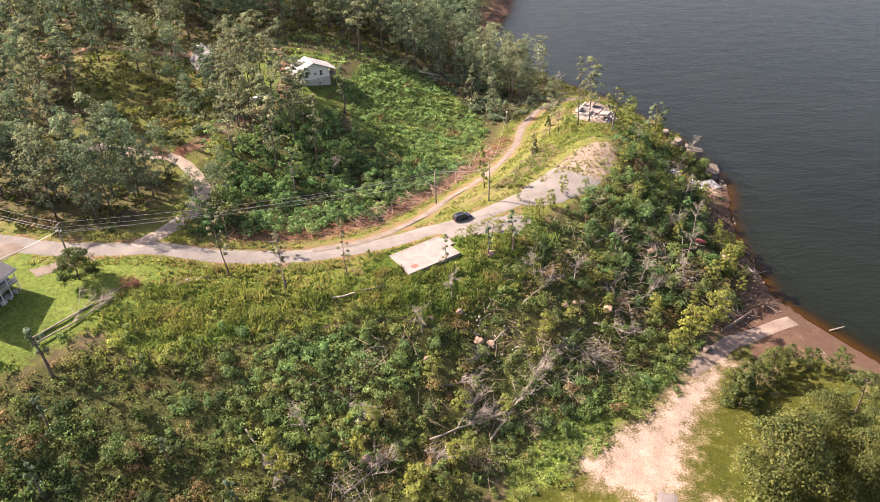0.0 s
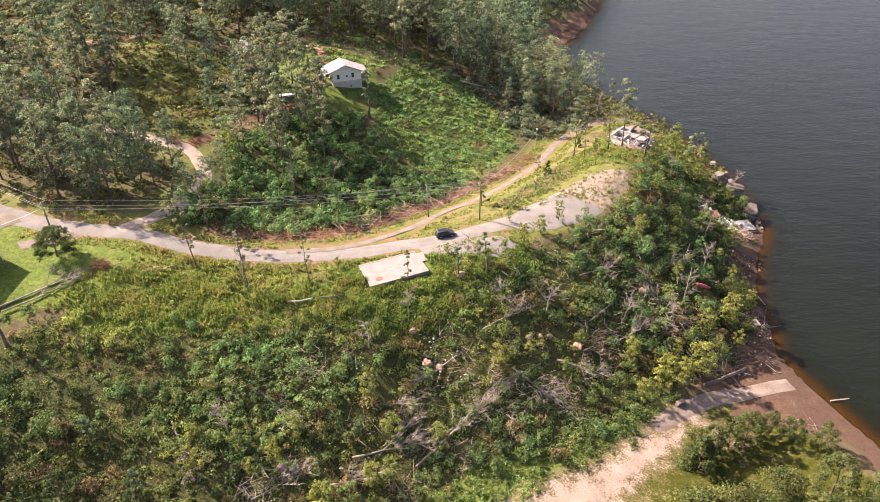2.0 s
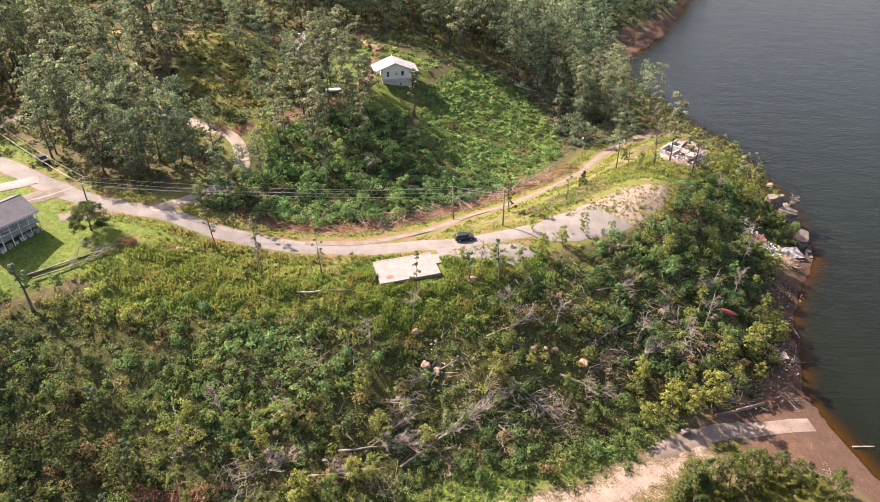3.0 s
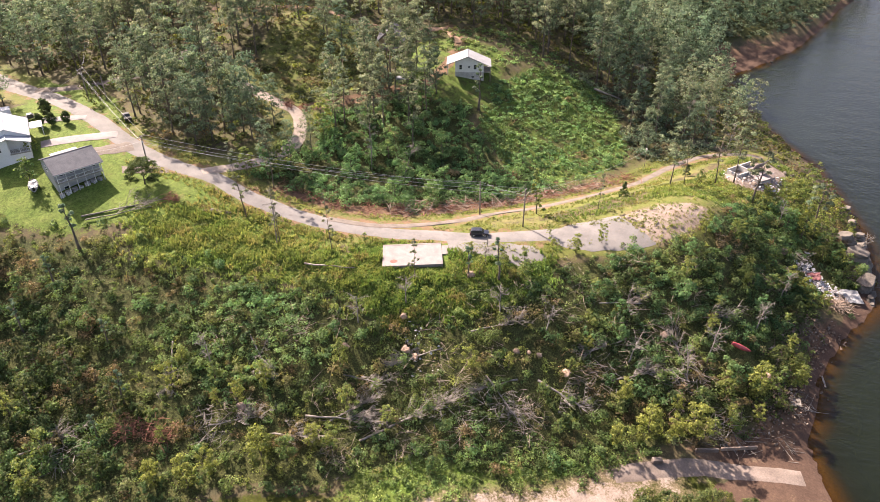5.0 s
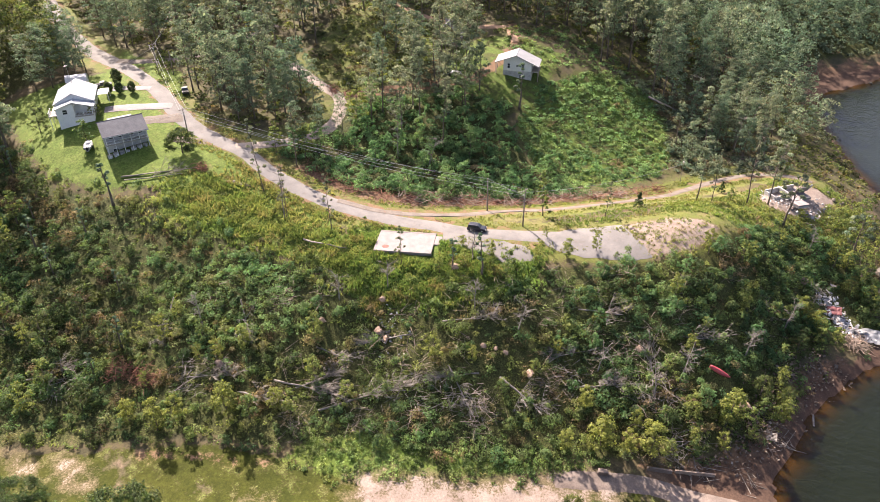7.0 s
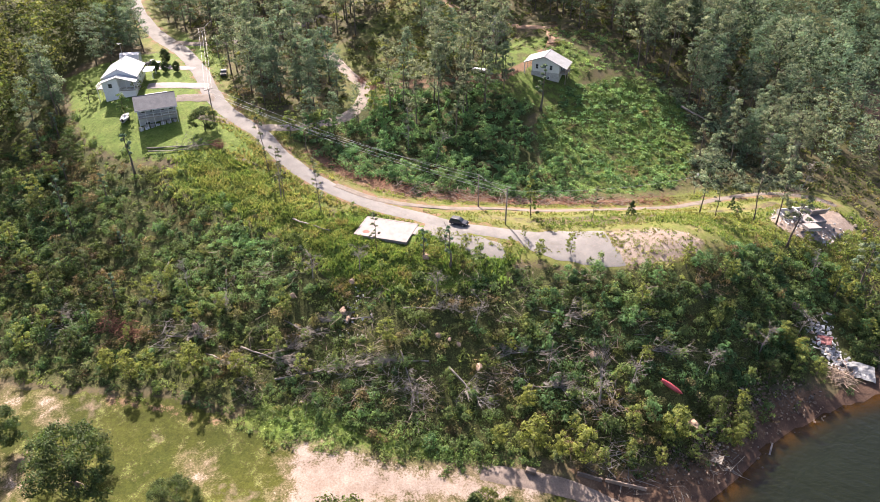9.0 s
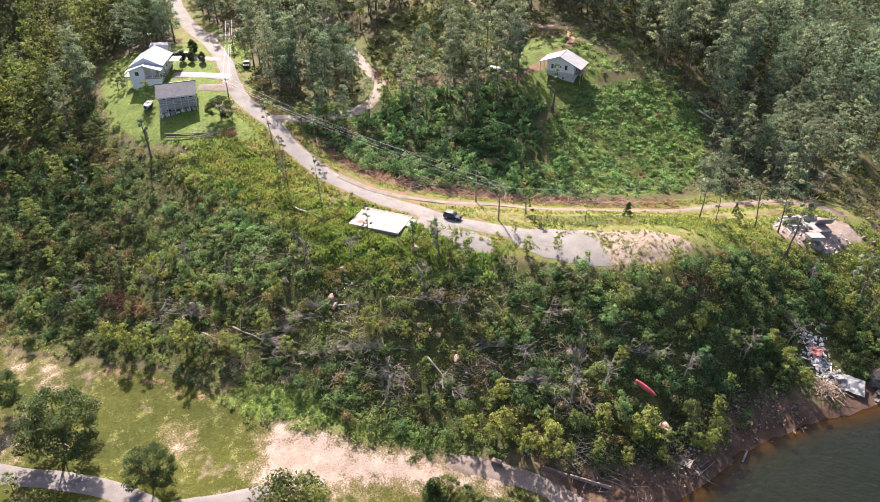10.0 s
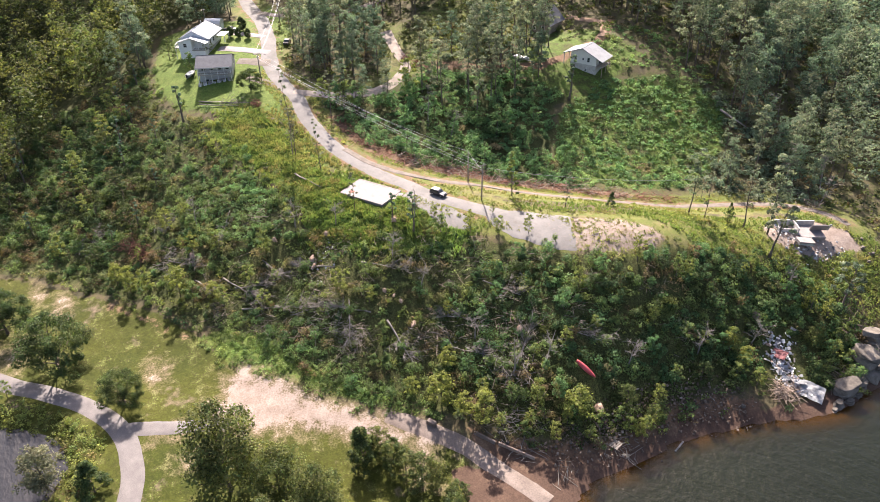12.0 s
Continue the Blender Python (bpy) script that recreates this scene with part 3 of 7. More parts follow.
tagged(ground, "wooded hill ground with grass, clay and sand", "ground", kind="structure")


# ---- water ----
def sheet(name, poly, z, material):
    bm = bmesh.new()
    bm.faces.new([bm.verts.new((x, y, z)) for x, y in poly])
    return mesh_object(name, bm, material)


tagged(sheet("water_pond", [(12, 20), (54, 20), (54, 58), (12, 58)], 2.95, M_POND), "still dark pond beside the park road", "pond", kind="structure")
lx, ly = axis(20, 112, 1.6, -40, 2600), axis(95, 330, 1.6, -2400, 2600)
LX, LY = np.meshgrid(lx, ly)
li = np.arange(LX.size).reshape(LX.shape)
lake = new("water", fast_mesh("water", np.stack([LX, LY, 0 * LX], -1).reshape(-1, 3), np.stack([li[:-1, :-1], li[:-1, 1:], li[1:, 1:], li[1:, :-1]], -1).reshape(-1, 4), M_LAKE, smooth=True))
lake.data.attributes.new("depth", "FLOAT", "POINT").data.foreach_set("value", np.clip(-height(LX, LY) / 2.0, 0, 1).ravel().astype(np.float32))
tagged(lake, "dark green lake water with small ripples", "lake", kind="structure")


# ---- roads ----
def smooth_line(line, step=1.0):
    """The polyline as an even Catmull-Rom curve."""
    p = [Vector(q[:2]) for q in line]
    p = [2 * p[0] - p[1]] + p + [2 * p[-1] - p[-2]]
    out = []
    for a, b, c, d in zip(p, p[1:], p[2:], p[3:]):
        n = max(2, int((c - b).length / step))
        for k in range(n):
            u = k / n
            out.append(0.5 * ((2 * b) + (c - a) * u + (2 * a - 5 * b + 4 * c - d) * u * u + (3 * b - a - 3 * c + d) * u ** 3))
    return out + [p[-2]]


def ground_z(x, y):
    """Height of the ground sheet itself, between its grid points."""
    i, j = np.clip(np.searchsorted(gx, x) - 1, 0, nx - 2), np.clip(np.searchsorted(gy, y) - 1, 0, ny - 2)
    u, v = (x - gx[i]) / (gx[i + 1] - gx[i]), (y - gy[j]) / (gy[j + 1] - gy[j])
    return (GZ[j, i] * (1 - u) + GZ[j, i + 1] * u) * (1 - v) + (GZ[j + 1, i] * (1 - u) + GZ[j + 1, i + 1] * u) * v


def road(name, line, width, material, label, lift=0.07, ragged=0.25, across=6, widths=None):
    pts = smooth_line(line, 1.2)
    rnd = random.Random(name)
    verts, drift = [], [0.0, 0.0]
    for i, p in enumerate(pts):
        d = (pts[min(i + 1, len(pts) - 1)] - pts[max(i - 1, 0)]).normalized()
        s = Vector((d.y, -d.x))
        drift = [0.7 * w + rnd.uniform(-ragged, ragged) for w in drift]
        half = (widths(i / len(pts)) if widths else width) / 2
        for k in range(across + 1):
            u = -1 + 2 * k / across
            w = u * half + (drift[0] if k == 0 else drift[1] if k == across else 0)
            q = p + s * w
            verts.append((q.x, q.y, float(ground_z(q.x, q.y)) + lift * (1 if 0 < k < across else -0.6)))
    n = across + 1
    f = [(r * n + k, r * n + k + 1, r * n + n + k + 1, r * n + n + k) for r in range(len(pts) - 1) for k in range(across)]
    ob = new(name, fast_mesh(name, verts, f, material, smooth=True))
    return tagged(ob, label, "road", kind="structure")


def patch(name, poly, material, label, lift=0.07, step=1.0, category="road", wobble=0.6):
    """A paved area of any outline, draped over the ground."""
    bm = bmesh.new()
    loop = [Vector((*p[:2], 0)) for p in poly]
    fine = []
    for a, b in zip(loop, loop[1:] + loop[:1]):
        n = max(1, int((b - a).length / step))
        fine += [a.lerp(b, k / n) + Vector((noise.noise(a.lerp(b, k / n) * 0.55), noise.noise(a.lerp(b, k / n) * 0.55 + Vector((9, 4, 2))), 0)) * wobble for k in range(n)]
    bm.faces.new([bm.verts.new(p) for p in fine])
    lo, hi = [min(p[i] for p in loop) for i in (0, 1)], [max(p[i] for p in loop) for i in (0, 1)]
    for ax in (0, 1):
        v = lo[ax] + step
        while v < hi[ax]:
            co, no = Vector((v, 0, 0) if ax == 0 else (0, v, 0)), Vector((1, 0, 0) if ax == 0 else (0, 1, 0))
            bmesh.ops.bisect_plane(bm, geom=bm.verts[:] + bm.edges[:] + bm.faces[:], plane_co=co, plane_no=no)
            v += step
    for v in bm.verts:
        v.co.z = float(ground_z(v.co.x, v.co.y)) + (lift if not v.is_boundary else 0.4 * lift)
    return tagged(mesh_object(name, bm, material, smooth=True), label, category, kind="structure")


road("road", MAIN_ROAD, 5.6, M_ASPHALT, "sun-bleached asphalt ridge road with ragged edges", widths=lambda u: 5.6 if u < 0.55 else 5.6 - 0.8 * min(1, (u - 0.55) / 0.1))
road("road_fork", FORK_ROAD, 4.0, M_DIRT_ROAD, "dusty side road branching into the woods", lift=0.12)
road("road_upper", UPPER_TRACK, 3.0, M_CLAYTRACK, "orange dirt track past the cabin", lift=0.15)
road("road_lower", LOWER_ROAD, 2.4, M_DIRT_ROAD, "narrow dusty dirt road below the ridge", lift=0.1)
road("road_drive", NORTH_DRIVE, 3.8, M_PALEDIRT, "pale dirt driveway into the woods", lift=0.1)
road("road_park", PARK_ROAD, 4.4, M_PARKROAD, "curving pale asphalt park road", lift=0.1, ragged=0.08)
road("road_spur", PARK_SPUR, 3.6, M_PARKROAD, "short asphalt spur towards the sand lot", lift=0.13, ragged=0.2)
patch("pavement", [(19.5, 141.5), (25, 141.2), (30, 143.2), (35, 146.3), (39.2, 150.0), (40.6, 152.3), (37, 154), (33, 155.6), (30.6, 157.3), (26.5, 153), (22, 148.5)], M_ASPHALT, "bleached asphalt turning area on the ridge", 0.09)
patch("pavement_apron", [(3, 131), (12, 135), (19, 138), (23.5, 136.5), (19.5, 131.5), (13, 130.2), (8.5, 128.6), (5.6, 127.6)], M_ASPHALT, "cracked asphalt apron beside the slab", 0.08)


# ---- plants: sprigs of leaves as small folded leaf shapes ----
RNG = np.random.default_rng(7)


def sprigs(centres, normals, sizes, tones):
    """Arrays of one folded, pointed leaf shape for each centre."""
    n = len(centres)
    nr = normals / (np.linalg.norm(normals, axis=1, keepdims=True) + 1e-9)
    a = np.cross(nr, RNG.normal(size=(n, 3)))
    a /= np.linalg.norm(a, axis=1, keepdims=True) + 1e-9
    b = np.cross(nr, a)
    s = sizes[:, None]
    w = RNG.uniform(0.32, 0.62, (n, 1))
    drop = -0.22 * s * nr
    v = np.stack([centres - a * s * 0.55, centres + b * s * w + drop, centres + a * s * 0.55, centres - b * s * w + drop], 1).reshape(-1, 3)
    f = np.arange(4 * n).reshape(n, 4)
    return v, f, np.repeat(tones, 4, axis=0)


def sphere_points(n):
    p = RNG.normal(size=(n, 3))
    return p / np.linalg.norm(p, axis=1, keepdims=True)


def tone_of(n, hue, light, dry, spread=0.16):
    t = np.ones((n, 4))
    t[:, 0] = np.clip(hue + RNG.normal(0, spread, n), 0, 1)
    t[:, 1] = np.clip(light + RNG.normal(0, 0.17, n), 0, 1)
    t[:, 2] = np.clip(dry + RNG.normal(0, 0.08, n), 0, 1)
    return t


def crown(height_m, base, width, clumps, leaves, size, hue, dry, shape="oak", full=1.0):
    """Leaf arrays of one crown: clumps held out round the stem, thinner low down, with gaps between them."""
    cs, ns, ss, ts, tips = [], [], [], [], []
    for i in range(clumps):
        u = (i + RNG.uniform(0.1, 0.9)) / clumps
        z = base + (height_m - base) * u
        if shape == "oak":
            reach = width * (0.35 + 0.65 * math.sin(math.pi * min(1, 0.18 + 0.78 * u))) * RNG.uniform(0.25, 1.0)
            rad = width * RNG.uniform(0.22, 0.38) * full
        elif shape == "dome":
            reach = width * math.sqrt(max(0.05, 1 - (1.15 * u - 0.2) ** 2)) * RNG.uniform(0.2, 1.0) ** 0.5
            rad = width * RNG.uniform(0.15, 0.27) * full
        elif shape == "egg":
            reach = width * math.sin(math.pi * (0.12 + 0.8 * u)) * RNG.uniform(0.6, 0.85)
            rad = width * 0.4
        elif shape == "pine":
            reach = width * (1.05 - 0.75 * u) * RNG.uniform(0.35, 1.0)
            rad = width * RNG.uniform(0.22, 0.36)
        else:
            reach = width * (1.0 - 0.86 * u) * RNG.uniform(0.55, 1.0)
            rad = width * RNG.uniform(0.2, 0.32) * (1.1 - 0.6 * u) * full
        an = RNG.uniform(0, 6.283)
        c = np.array([reach * math.cos(an), reach * math.sin(an), z])
        tips.append(c)
        n = max(6, int(leaves / clumps * RNG.uniform(0.6, 1.4)))
        d = sphere_points(n)
        d[:, 2] = np.where(d[:, 2] < -0.35, -d[:, 2], d[:, 2])
        p = c + d * rad * RNG.uniform(0.45, 1.0, (n, 1)) * np.array([1, 1, 0.68])
        cs.append(p)
        ns.append(0.95 * d + RNG.normal(0, 0.55, (n, 3)) + np.array([0, 0, 0.3]))
        ss.append(size * RNG.uniform(0.6, 1.35, n))
        ts.append(tone_of(n, np.clip(hue + RNG.normal(0, 0.14), 0, 1), np.clip(0.5 + RNG.normal(0, 0.12), 0, 1), dry))
    return (*sprigs(np.concatenate(cs), np.concatenate(ns), np.concatenate(ss), np.concatenate(ts)), tips)


def stem(height_m, base, radius, tips, lean=0.0, limbs=9):
    """Trunk and limbs as one bmesh."""
    bm = bmesh.new()
    ph = RNG.uniform(0, 6.28)
    n = 7
    spine = [Vector((lean * height_m * (k / n) ** 1.5 * math.cos(ph) + RNG.normal(0, 0.09) * (k > 0), lean * height_m * (k / n) ** 1.5 * math.sin(ph) + RNG.normal(0, 0.09) * (k > 0), -0.5 + (height_m * 0.94 + 0.5) * k / n)) for k in range(n + 1)]
    tube(bm, spine, [radius * (1.35 if k == 0 else 1.0 - 0.86 * k / n) for k in range(n + 1)], 7)
    for t in tips[::max(1, len(tips) // limbs)]:
        t = Vector(t)
        z0 = max(base * 0.7, t.z - 0.55 * math.hypot(t.x, t.y) - 0.4)
        k = min(n - 1e-3, max(0, (z0 + 0.5) / (height_m * 0.94 + 0.5) * n))
        foot = spine[int(k)].lerp(spine[int(k) + 1], k % 1)
        r = radius * 0.42 * (1 - 0.7 * z0 / height_m)
        mid = foot.lerp(t, 0.5) + Vector((0, 0, 0.1 * (t - foot).length))
        tube(bm, [foot, mid, t], [r, r * 0.65, r * 0.25], 4, False)
    return bm


KINDS = {}


def tree_kind(key, height_m, base, width, clumps, leaves, size, hue, dry=0.0, shape="oak", radius=0.22, lean=0.0, material=None, bark=None, full=1.0):
    v, f, t, tips = crown(height_m, base, width, clumps, leaves, size, hue, dry, shape, full)
    KINDS[key] = dict(leaf=(v, f, t), height=height_m)
    KINDS[key]["crown"] = fast_mesh("crown", v, f, material or M_TREELEAF, t)
    bm = stem(height_m, base, radius, tips, lean)
    me = bpy.data.meshes.new("trunk")
    bm.to_mesh(me)
    bm.free()
    for p in me.polygons:
        p.use_smooth = True
    me.materials.append(bark or M_BARK)
    KINDS[key]["trunk"] = me


def plant(key, x, y, label, category="tree", name="tree", group="", scale=1.0, spin=None, tip=0.0):
    """One tree of a kind, as a thing with trunk and crown."""
    spin = RNG.uniform(0, 360) if spin is None else spin
    m = Matrix.Translation((x, y, float(ground_z(x, y)))) @ Euler((radians(RNG.normal(0, 1.5) + tip), radians(RNG.normal(0, 1.5)), radians(spin))).to_matrix().to_4x4() @ Matrix.Scale(scale, 4)
    ob = anchor(name, m, label, category, group)
    for piece in ("trunk", "crown"):
        o = new(piece, KINDS[key][piece])
        o.parent = ob
    return ob


for i in range(4):
    tree_kind("oak%d" % i, 17 + 1.6 * i, 3.8, 3.6 + 0.3 * i, 58, 1700, 0.40, 0.15 + 0.13 * i, 0.05)
for i in range(3):
    tree_kind("pine%d" % i, 22 + 2 * i, 10, 3.0, 24, 800, 0.42, 0.6, 0.12, "pine", 0.24)
for i in range(3):
    tree_kind("tall%d" % i, 23 + 1.5 * i, 8.5, 4.2, 38, 1500, 0.44, 0.75, 0.12, "oak", 0.24, 0.02)
for i in range(3):
    tree_kind("small%d" % i, 7.5 + i, 1.6, 2.7, 26, 900, 0.36, 0.5 + 0.15 * i, 0.0, "oak", 0.14, material=M_BRUSHLEAF)
for i in range(3):
    tree_kind("vined%d" % i, 7.5 + i, 1.2, 2.7, 28, 1000, 0.35, 0.1 + 0.15 * i, 0.0, "oak", 0.14, material=M_VINELEAF)
for i in range(2):
    tree_kind("dense%d" % i, 9.0 + i, 1.2, 4.0, 48, 3200, 0.30, 0.35 + 0.2 * i, 0.0, "dome", 0.22, material=M_PARKLEAF, full=1.2)
for i in range(2):
    tree_kind("shady%d" % i, 8.0 + i, 1.0, 3.2, 40, 2000, 0.30, 0.15 + 0.3 * i, 0.04, "dome", 0.16, material=M_PARKLEAF, full=1.1)
tree_kind("cone0", 8.5, 0.4, 2.4, 44, 2600, 0.36, 0.15, 0.0, "cone", 0.14, material=M_PARKLEAF, full=1.35)
for i in range(2):
    tree_kind("sapling%d" % i, 13 + 2 * i, 4, 1.5, 15, 330, 0.36, 0.7, 0.3, "pine", 0.13, 0.02, full=1.1)
for i in range(2):
    tree_kind("broken%d" % i, 9.5 + 1.5 * i, 4.5, 1.5, 9, 260, 0.5, 0.2, 0.0, "oak", 0.30, 0.03)

# woods: which land carries trees
SUNNY_SLOPE = [(-48, 197), (-34, 192), (-24, 186), (-8, 176), (6, 178), (14, 198), (12, 212), (4, 223), (-6, 231), (-30, 230), (-46, 218)]
KEEP_CLEAR = [SUNNY_SLOPE, HOUSE_LAWN, PARK_LAWN, SAND_PATCH, HILL_CLEARING, RUIN_YARD, YARD_C, KUDZU, TALL_GRASS, CUT_BANK, SHORE_MUD]


def scatter(box_lo, box_hi, gap):
    """An even but irregular spread of places."""
    xs, ys = np.meshgrid(np.arange(box_lo[0], box_hi[0], gap), np.arange(box_lo[1], box_hi[1], gap))
    x = xs.ravel() + RNG.uniform(-0.48, 0.48, xs.size) * gap
    y = ys.ravel() + RNG.uniform(-0.48, 0.48, xs.size) * gap
    return x, y


def open_land(x, y, road_room=5.0):
    ok = inside(x, y, LAND_EDGE) & (height(x, y) > 1.5)
    for p in KEEP_CLEAR:
        ok &= ~inside(x, y, p)
    for line in (MAIN_ROAD, LOWER_ROAD, NORTH_DRIVE, PARK_ROAD, HOUSE_TRACK, FORK_ROAD, UPPER_TRACK):
        ok &= to_segments(x, y, line)[0] > road_room
    return ok & (np.hypot(x + 60, y - 203) > 9.5)


WOODS = [(-51, 128), (-56, 149), (-60, 162), (-52, 172), (-48, 190), (-60, 215), (-34, 226), (-20, 232), (-6, 233), (5, 225), (14, 213), (20, 212), (32, 226), (38, 240), (40, 258), (32, 288), (60, 420), (200, 700), (200, 1500), (-1500, 1500), (-1500, -200), (-190, -200), (-110, -40), (-72, 20), (-78, 50), (-98, 56), (-96, 84), (-132, 92), (-124, 120), (-140, 131), (-100, 132), (-74, 124), (-58, 122)]


def joined(name, keys, xs, ys, material, label, lift=0.0, scales=None, kind="stuff", category="woods"):
    """Many crowns as one object."""
    vs, fs, ts, n0 = [], [], [], 0
    zs = ground_z(xs, ys)
    for i, (x, y, z) in enumerate(zip(xs, ys, zs)):
        v, f, t = KINDS[keys[i % len(keys)]]["leaf"]
        a, s = RNG.uniform(0, 6.283), (scales[i] if scales is not None else RNG.uniform(0.75, 1.1))
        c, sn = math.cos(a) * s, math.sin(a) * s
        w = np.stack([v[:, 0] * c - v[:, 1] * sn + x, v[:, 0] * sn + v[:, 1] * c + y, v[:, 2] * s + z - lift], 1)
        t = t.copy()
        t[:, 0] = np.clip(t[:, 0] + RNG.normal(0, 0.2), 0, 1)
        t[:, 1] = np.clip(t[:, 1] + RNG.normal(0, 0.12), 0, 1)
        vs.append(w), fs.append(f + n0), ts.append(t)
        n0 += len(v)
    return tagged(new(name, fast_mesh(name, np.concatenate(vs), np.concatenate(fs), material, np.concatenate(ts))), label, category, kind=kind)


x, y = scatter((-205, -10), (95, 300), 5.7)
ok = open_land(x, y, 7.0) & inside(x, y, WOODS) & (RNG.random(len(x)) < 0.72)
ok &= ~(inside(x, y, WOOD_CLEARING) & (RNG.random(len(x)) < 0.85))
wx, wy = x[ok], y[ok]
rank = np.hypot(wx + 40, (wy - 165) * 0.8)
order = np.argsort(rank)
near, rest = order[:250], order[250:]
for i in near:
    k = ["oak0", "oak1", "oak2", "oak3", "tall0", "pine0", "oak1", "tall1"][RNG.integers(8)]
    plant(k, wx[i], wy[i], "tall olive-green forest tree with a thin bare trunk", "tree", "forest_tree", "trees of the wood", RNG.uniform(0.78, 1.08) * (0.7 if wx[i] > 2 and wy[i] > 205 else 1.0))
light_keys = []
for key in ("oak0", "oak1", "oak2", "oak3"):
    v, f, t = KINDS[key]["leaf"]
    n = len(f)
    keep = RNG.permutation(n)[:int(n * 0.33)]
    c = v.reshape(-1, 4, 3)
    mid = c.mean(1, keepdims=True)
    v2 = (mid + (c - mid) * 1.5)[keep].reshape(-1, 3)
    KINDS[key + "far"] = dict(leaf=(v2, np.arange(len(v2)).reshape(-1, 4), t.reshape(-1, 4, 4)[keep].reshape(-1, 4)))
    light_keys.append(key + "far")
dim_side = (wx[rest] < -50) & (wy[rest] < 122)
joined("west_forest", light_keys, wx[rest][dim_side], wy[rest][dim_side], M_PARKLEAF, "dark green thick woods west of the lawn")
rest = rest[~dim_side]
joined("forest", light_keys, wx[rest], wy[rest], M_TREELEAF, "dense olive-green hardwood forest on the hills", scales=RNG.uniform(0.75, 1.1, len(rest)) * np.where((wx[rest] > 2) & (wy[rest] > 205), 0.7, 1.0))
x, y = scatter((-70, 296), (110, 470), 9.0)
ok = inside(x, y, LAND_EDGE) & (height(x, y) > 1.0) & ~inside(x, y, COVE_MUD)
joined("forest_cove", light_keys, x[ok], y[ok], M_TREELEAF, "grey-green woods round the far cove")
# distant woods, coarser
for key in ("oak0", "oak2"):
    v, f, t = KINDS[key]["leaf"]
    keep = RNG.permutation(len(f))[:56]
    c = v.reshape(-1, 4, 3)
    mid = c.mean(1, keepdims=True)
    v2 = (mid + (c - mid) * 4.2)[keep].reshape(-1, 3) * 1.15
    KINDS[key + "dist"] = dict(leaf=(v2, np.arange(len(v2)).reshape(-1, 4), t.reshape(-1, 4, 4)[keep].reshape(-1, 4)))
x, y = scatter((-400, 60), (200, 520), 11.0)
ok = inside(x, y, LAND_EDGE) & (height(x, y) > 2.5) & ((x < -203) | (y > 300)) & ~((y < 470) & (x > -70))
joined("distant_forest", ["oak0dist", "oak2dist"], x[ok], y[ok], M_TREELEAF, "distant dark forest on rolling hills", scales=RNG.uniform(0.8, 1.2, ok.sum()))


# ---- brush on the slopes: mounds of leaves ----
def blotch(x, y, size, seed):
    """A smooth irregular field, about -0.6 to 0.6, for patches of like growth."""
    return ripple(x + 137.3 * seed, y - 91.7 * seed, size)


def brush_places(poly, gap, clear, room, thin, strips, soft=0.0):
    """Places inside an outline, off the roads and the kept-clear outlines."""
    xs, ys = [p[0] for p in poly], [p[1] for p in poly]
    x, y = scatter((min(xs) - soft / 2, min(ys) - soft / 2), (max(xs) + soft / 2, max(ys) + soft / 2), gap)
    ok = near_poly(x, y, poly, soft) > RNG.uniform(0.02, 0.98, len(x)) if soft else inside(x, y, poly)
    ok &= inside(x, y, LAND_EDGE)
    for line in (MAIN_ROAD, LOWER_ROAD, NORTH_DRIVE, PARK_ROAD):
        ok &= to_segments(x, y, line)[0] > room
    for p in clear or ():
        ok &= near_poly(x, y, p, 1.0) < 0.5
    if strips:
        ok &= np.minimum.reduce([to_segments(x, y, line)[0] for line in strips[0]]) < strips[1]
    if thin:
        ok &= RNG.random(len(x)) > thin
    x, y = x[ok], y[ok]
    return x, y, ground_z(x, y)


def patch_tones(x, y, hue, dry_share):
    """Hue, lightness and dryness of each plant, in patches a few metres wide; the west slope's shade is in the
    lightness.
    """
    h = RNG.normal(hue[0], hue[1] * 0.5, len(x)) + 0.42 * blotch(x, y, 27, 1) + 0.38 * blotch(x, y, 8, 2)
    h -= 0.28 * np.clip((-x - 12) / 40, 0, 1) * np.clip((90 - y) / 12, 0, 1)
    light = 0.50 + 0.42 * blotch(x, y, 12, 3) + 0.20 * blotch(x, y, 5, 5) + RNG.normal(0, 0.08, len(x))
    # plants low on the west slope toned down to stand in for its shadow
    light -= 0.14 * np.clip((-x - 22) / 20, 0, 1) * np.clip((88 - y) / 10, 0, 1)
    field = blotch(x, y, 9, 4) + 0.6 * blotch(x, y, 31, 6) + RNG.normal(0, 0.12, len(x))
    edge = np.quantile(field, 1 - dry_share) if len(x) > 4 else 9.0
    return np.clip(h, 0, 1), np.clip(light, 0.08, 0.92), np.clip(0.08 + (field - edge) * 4.0, 0.02, 0.9)


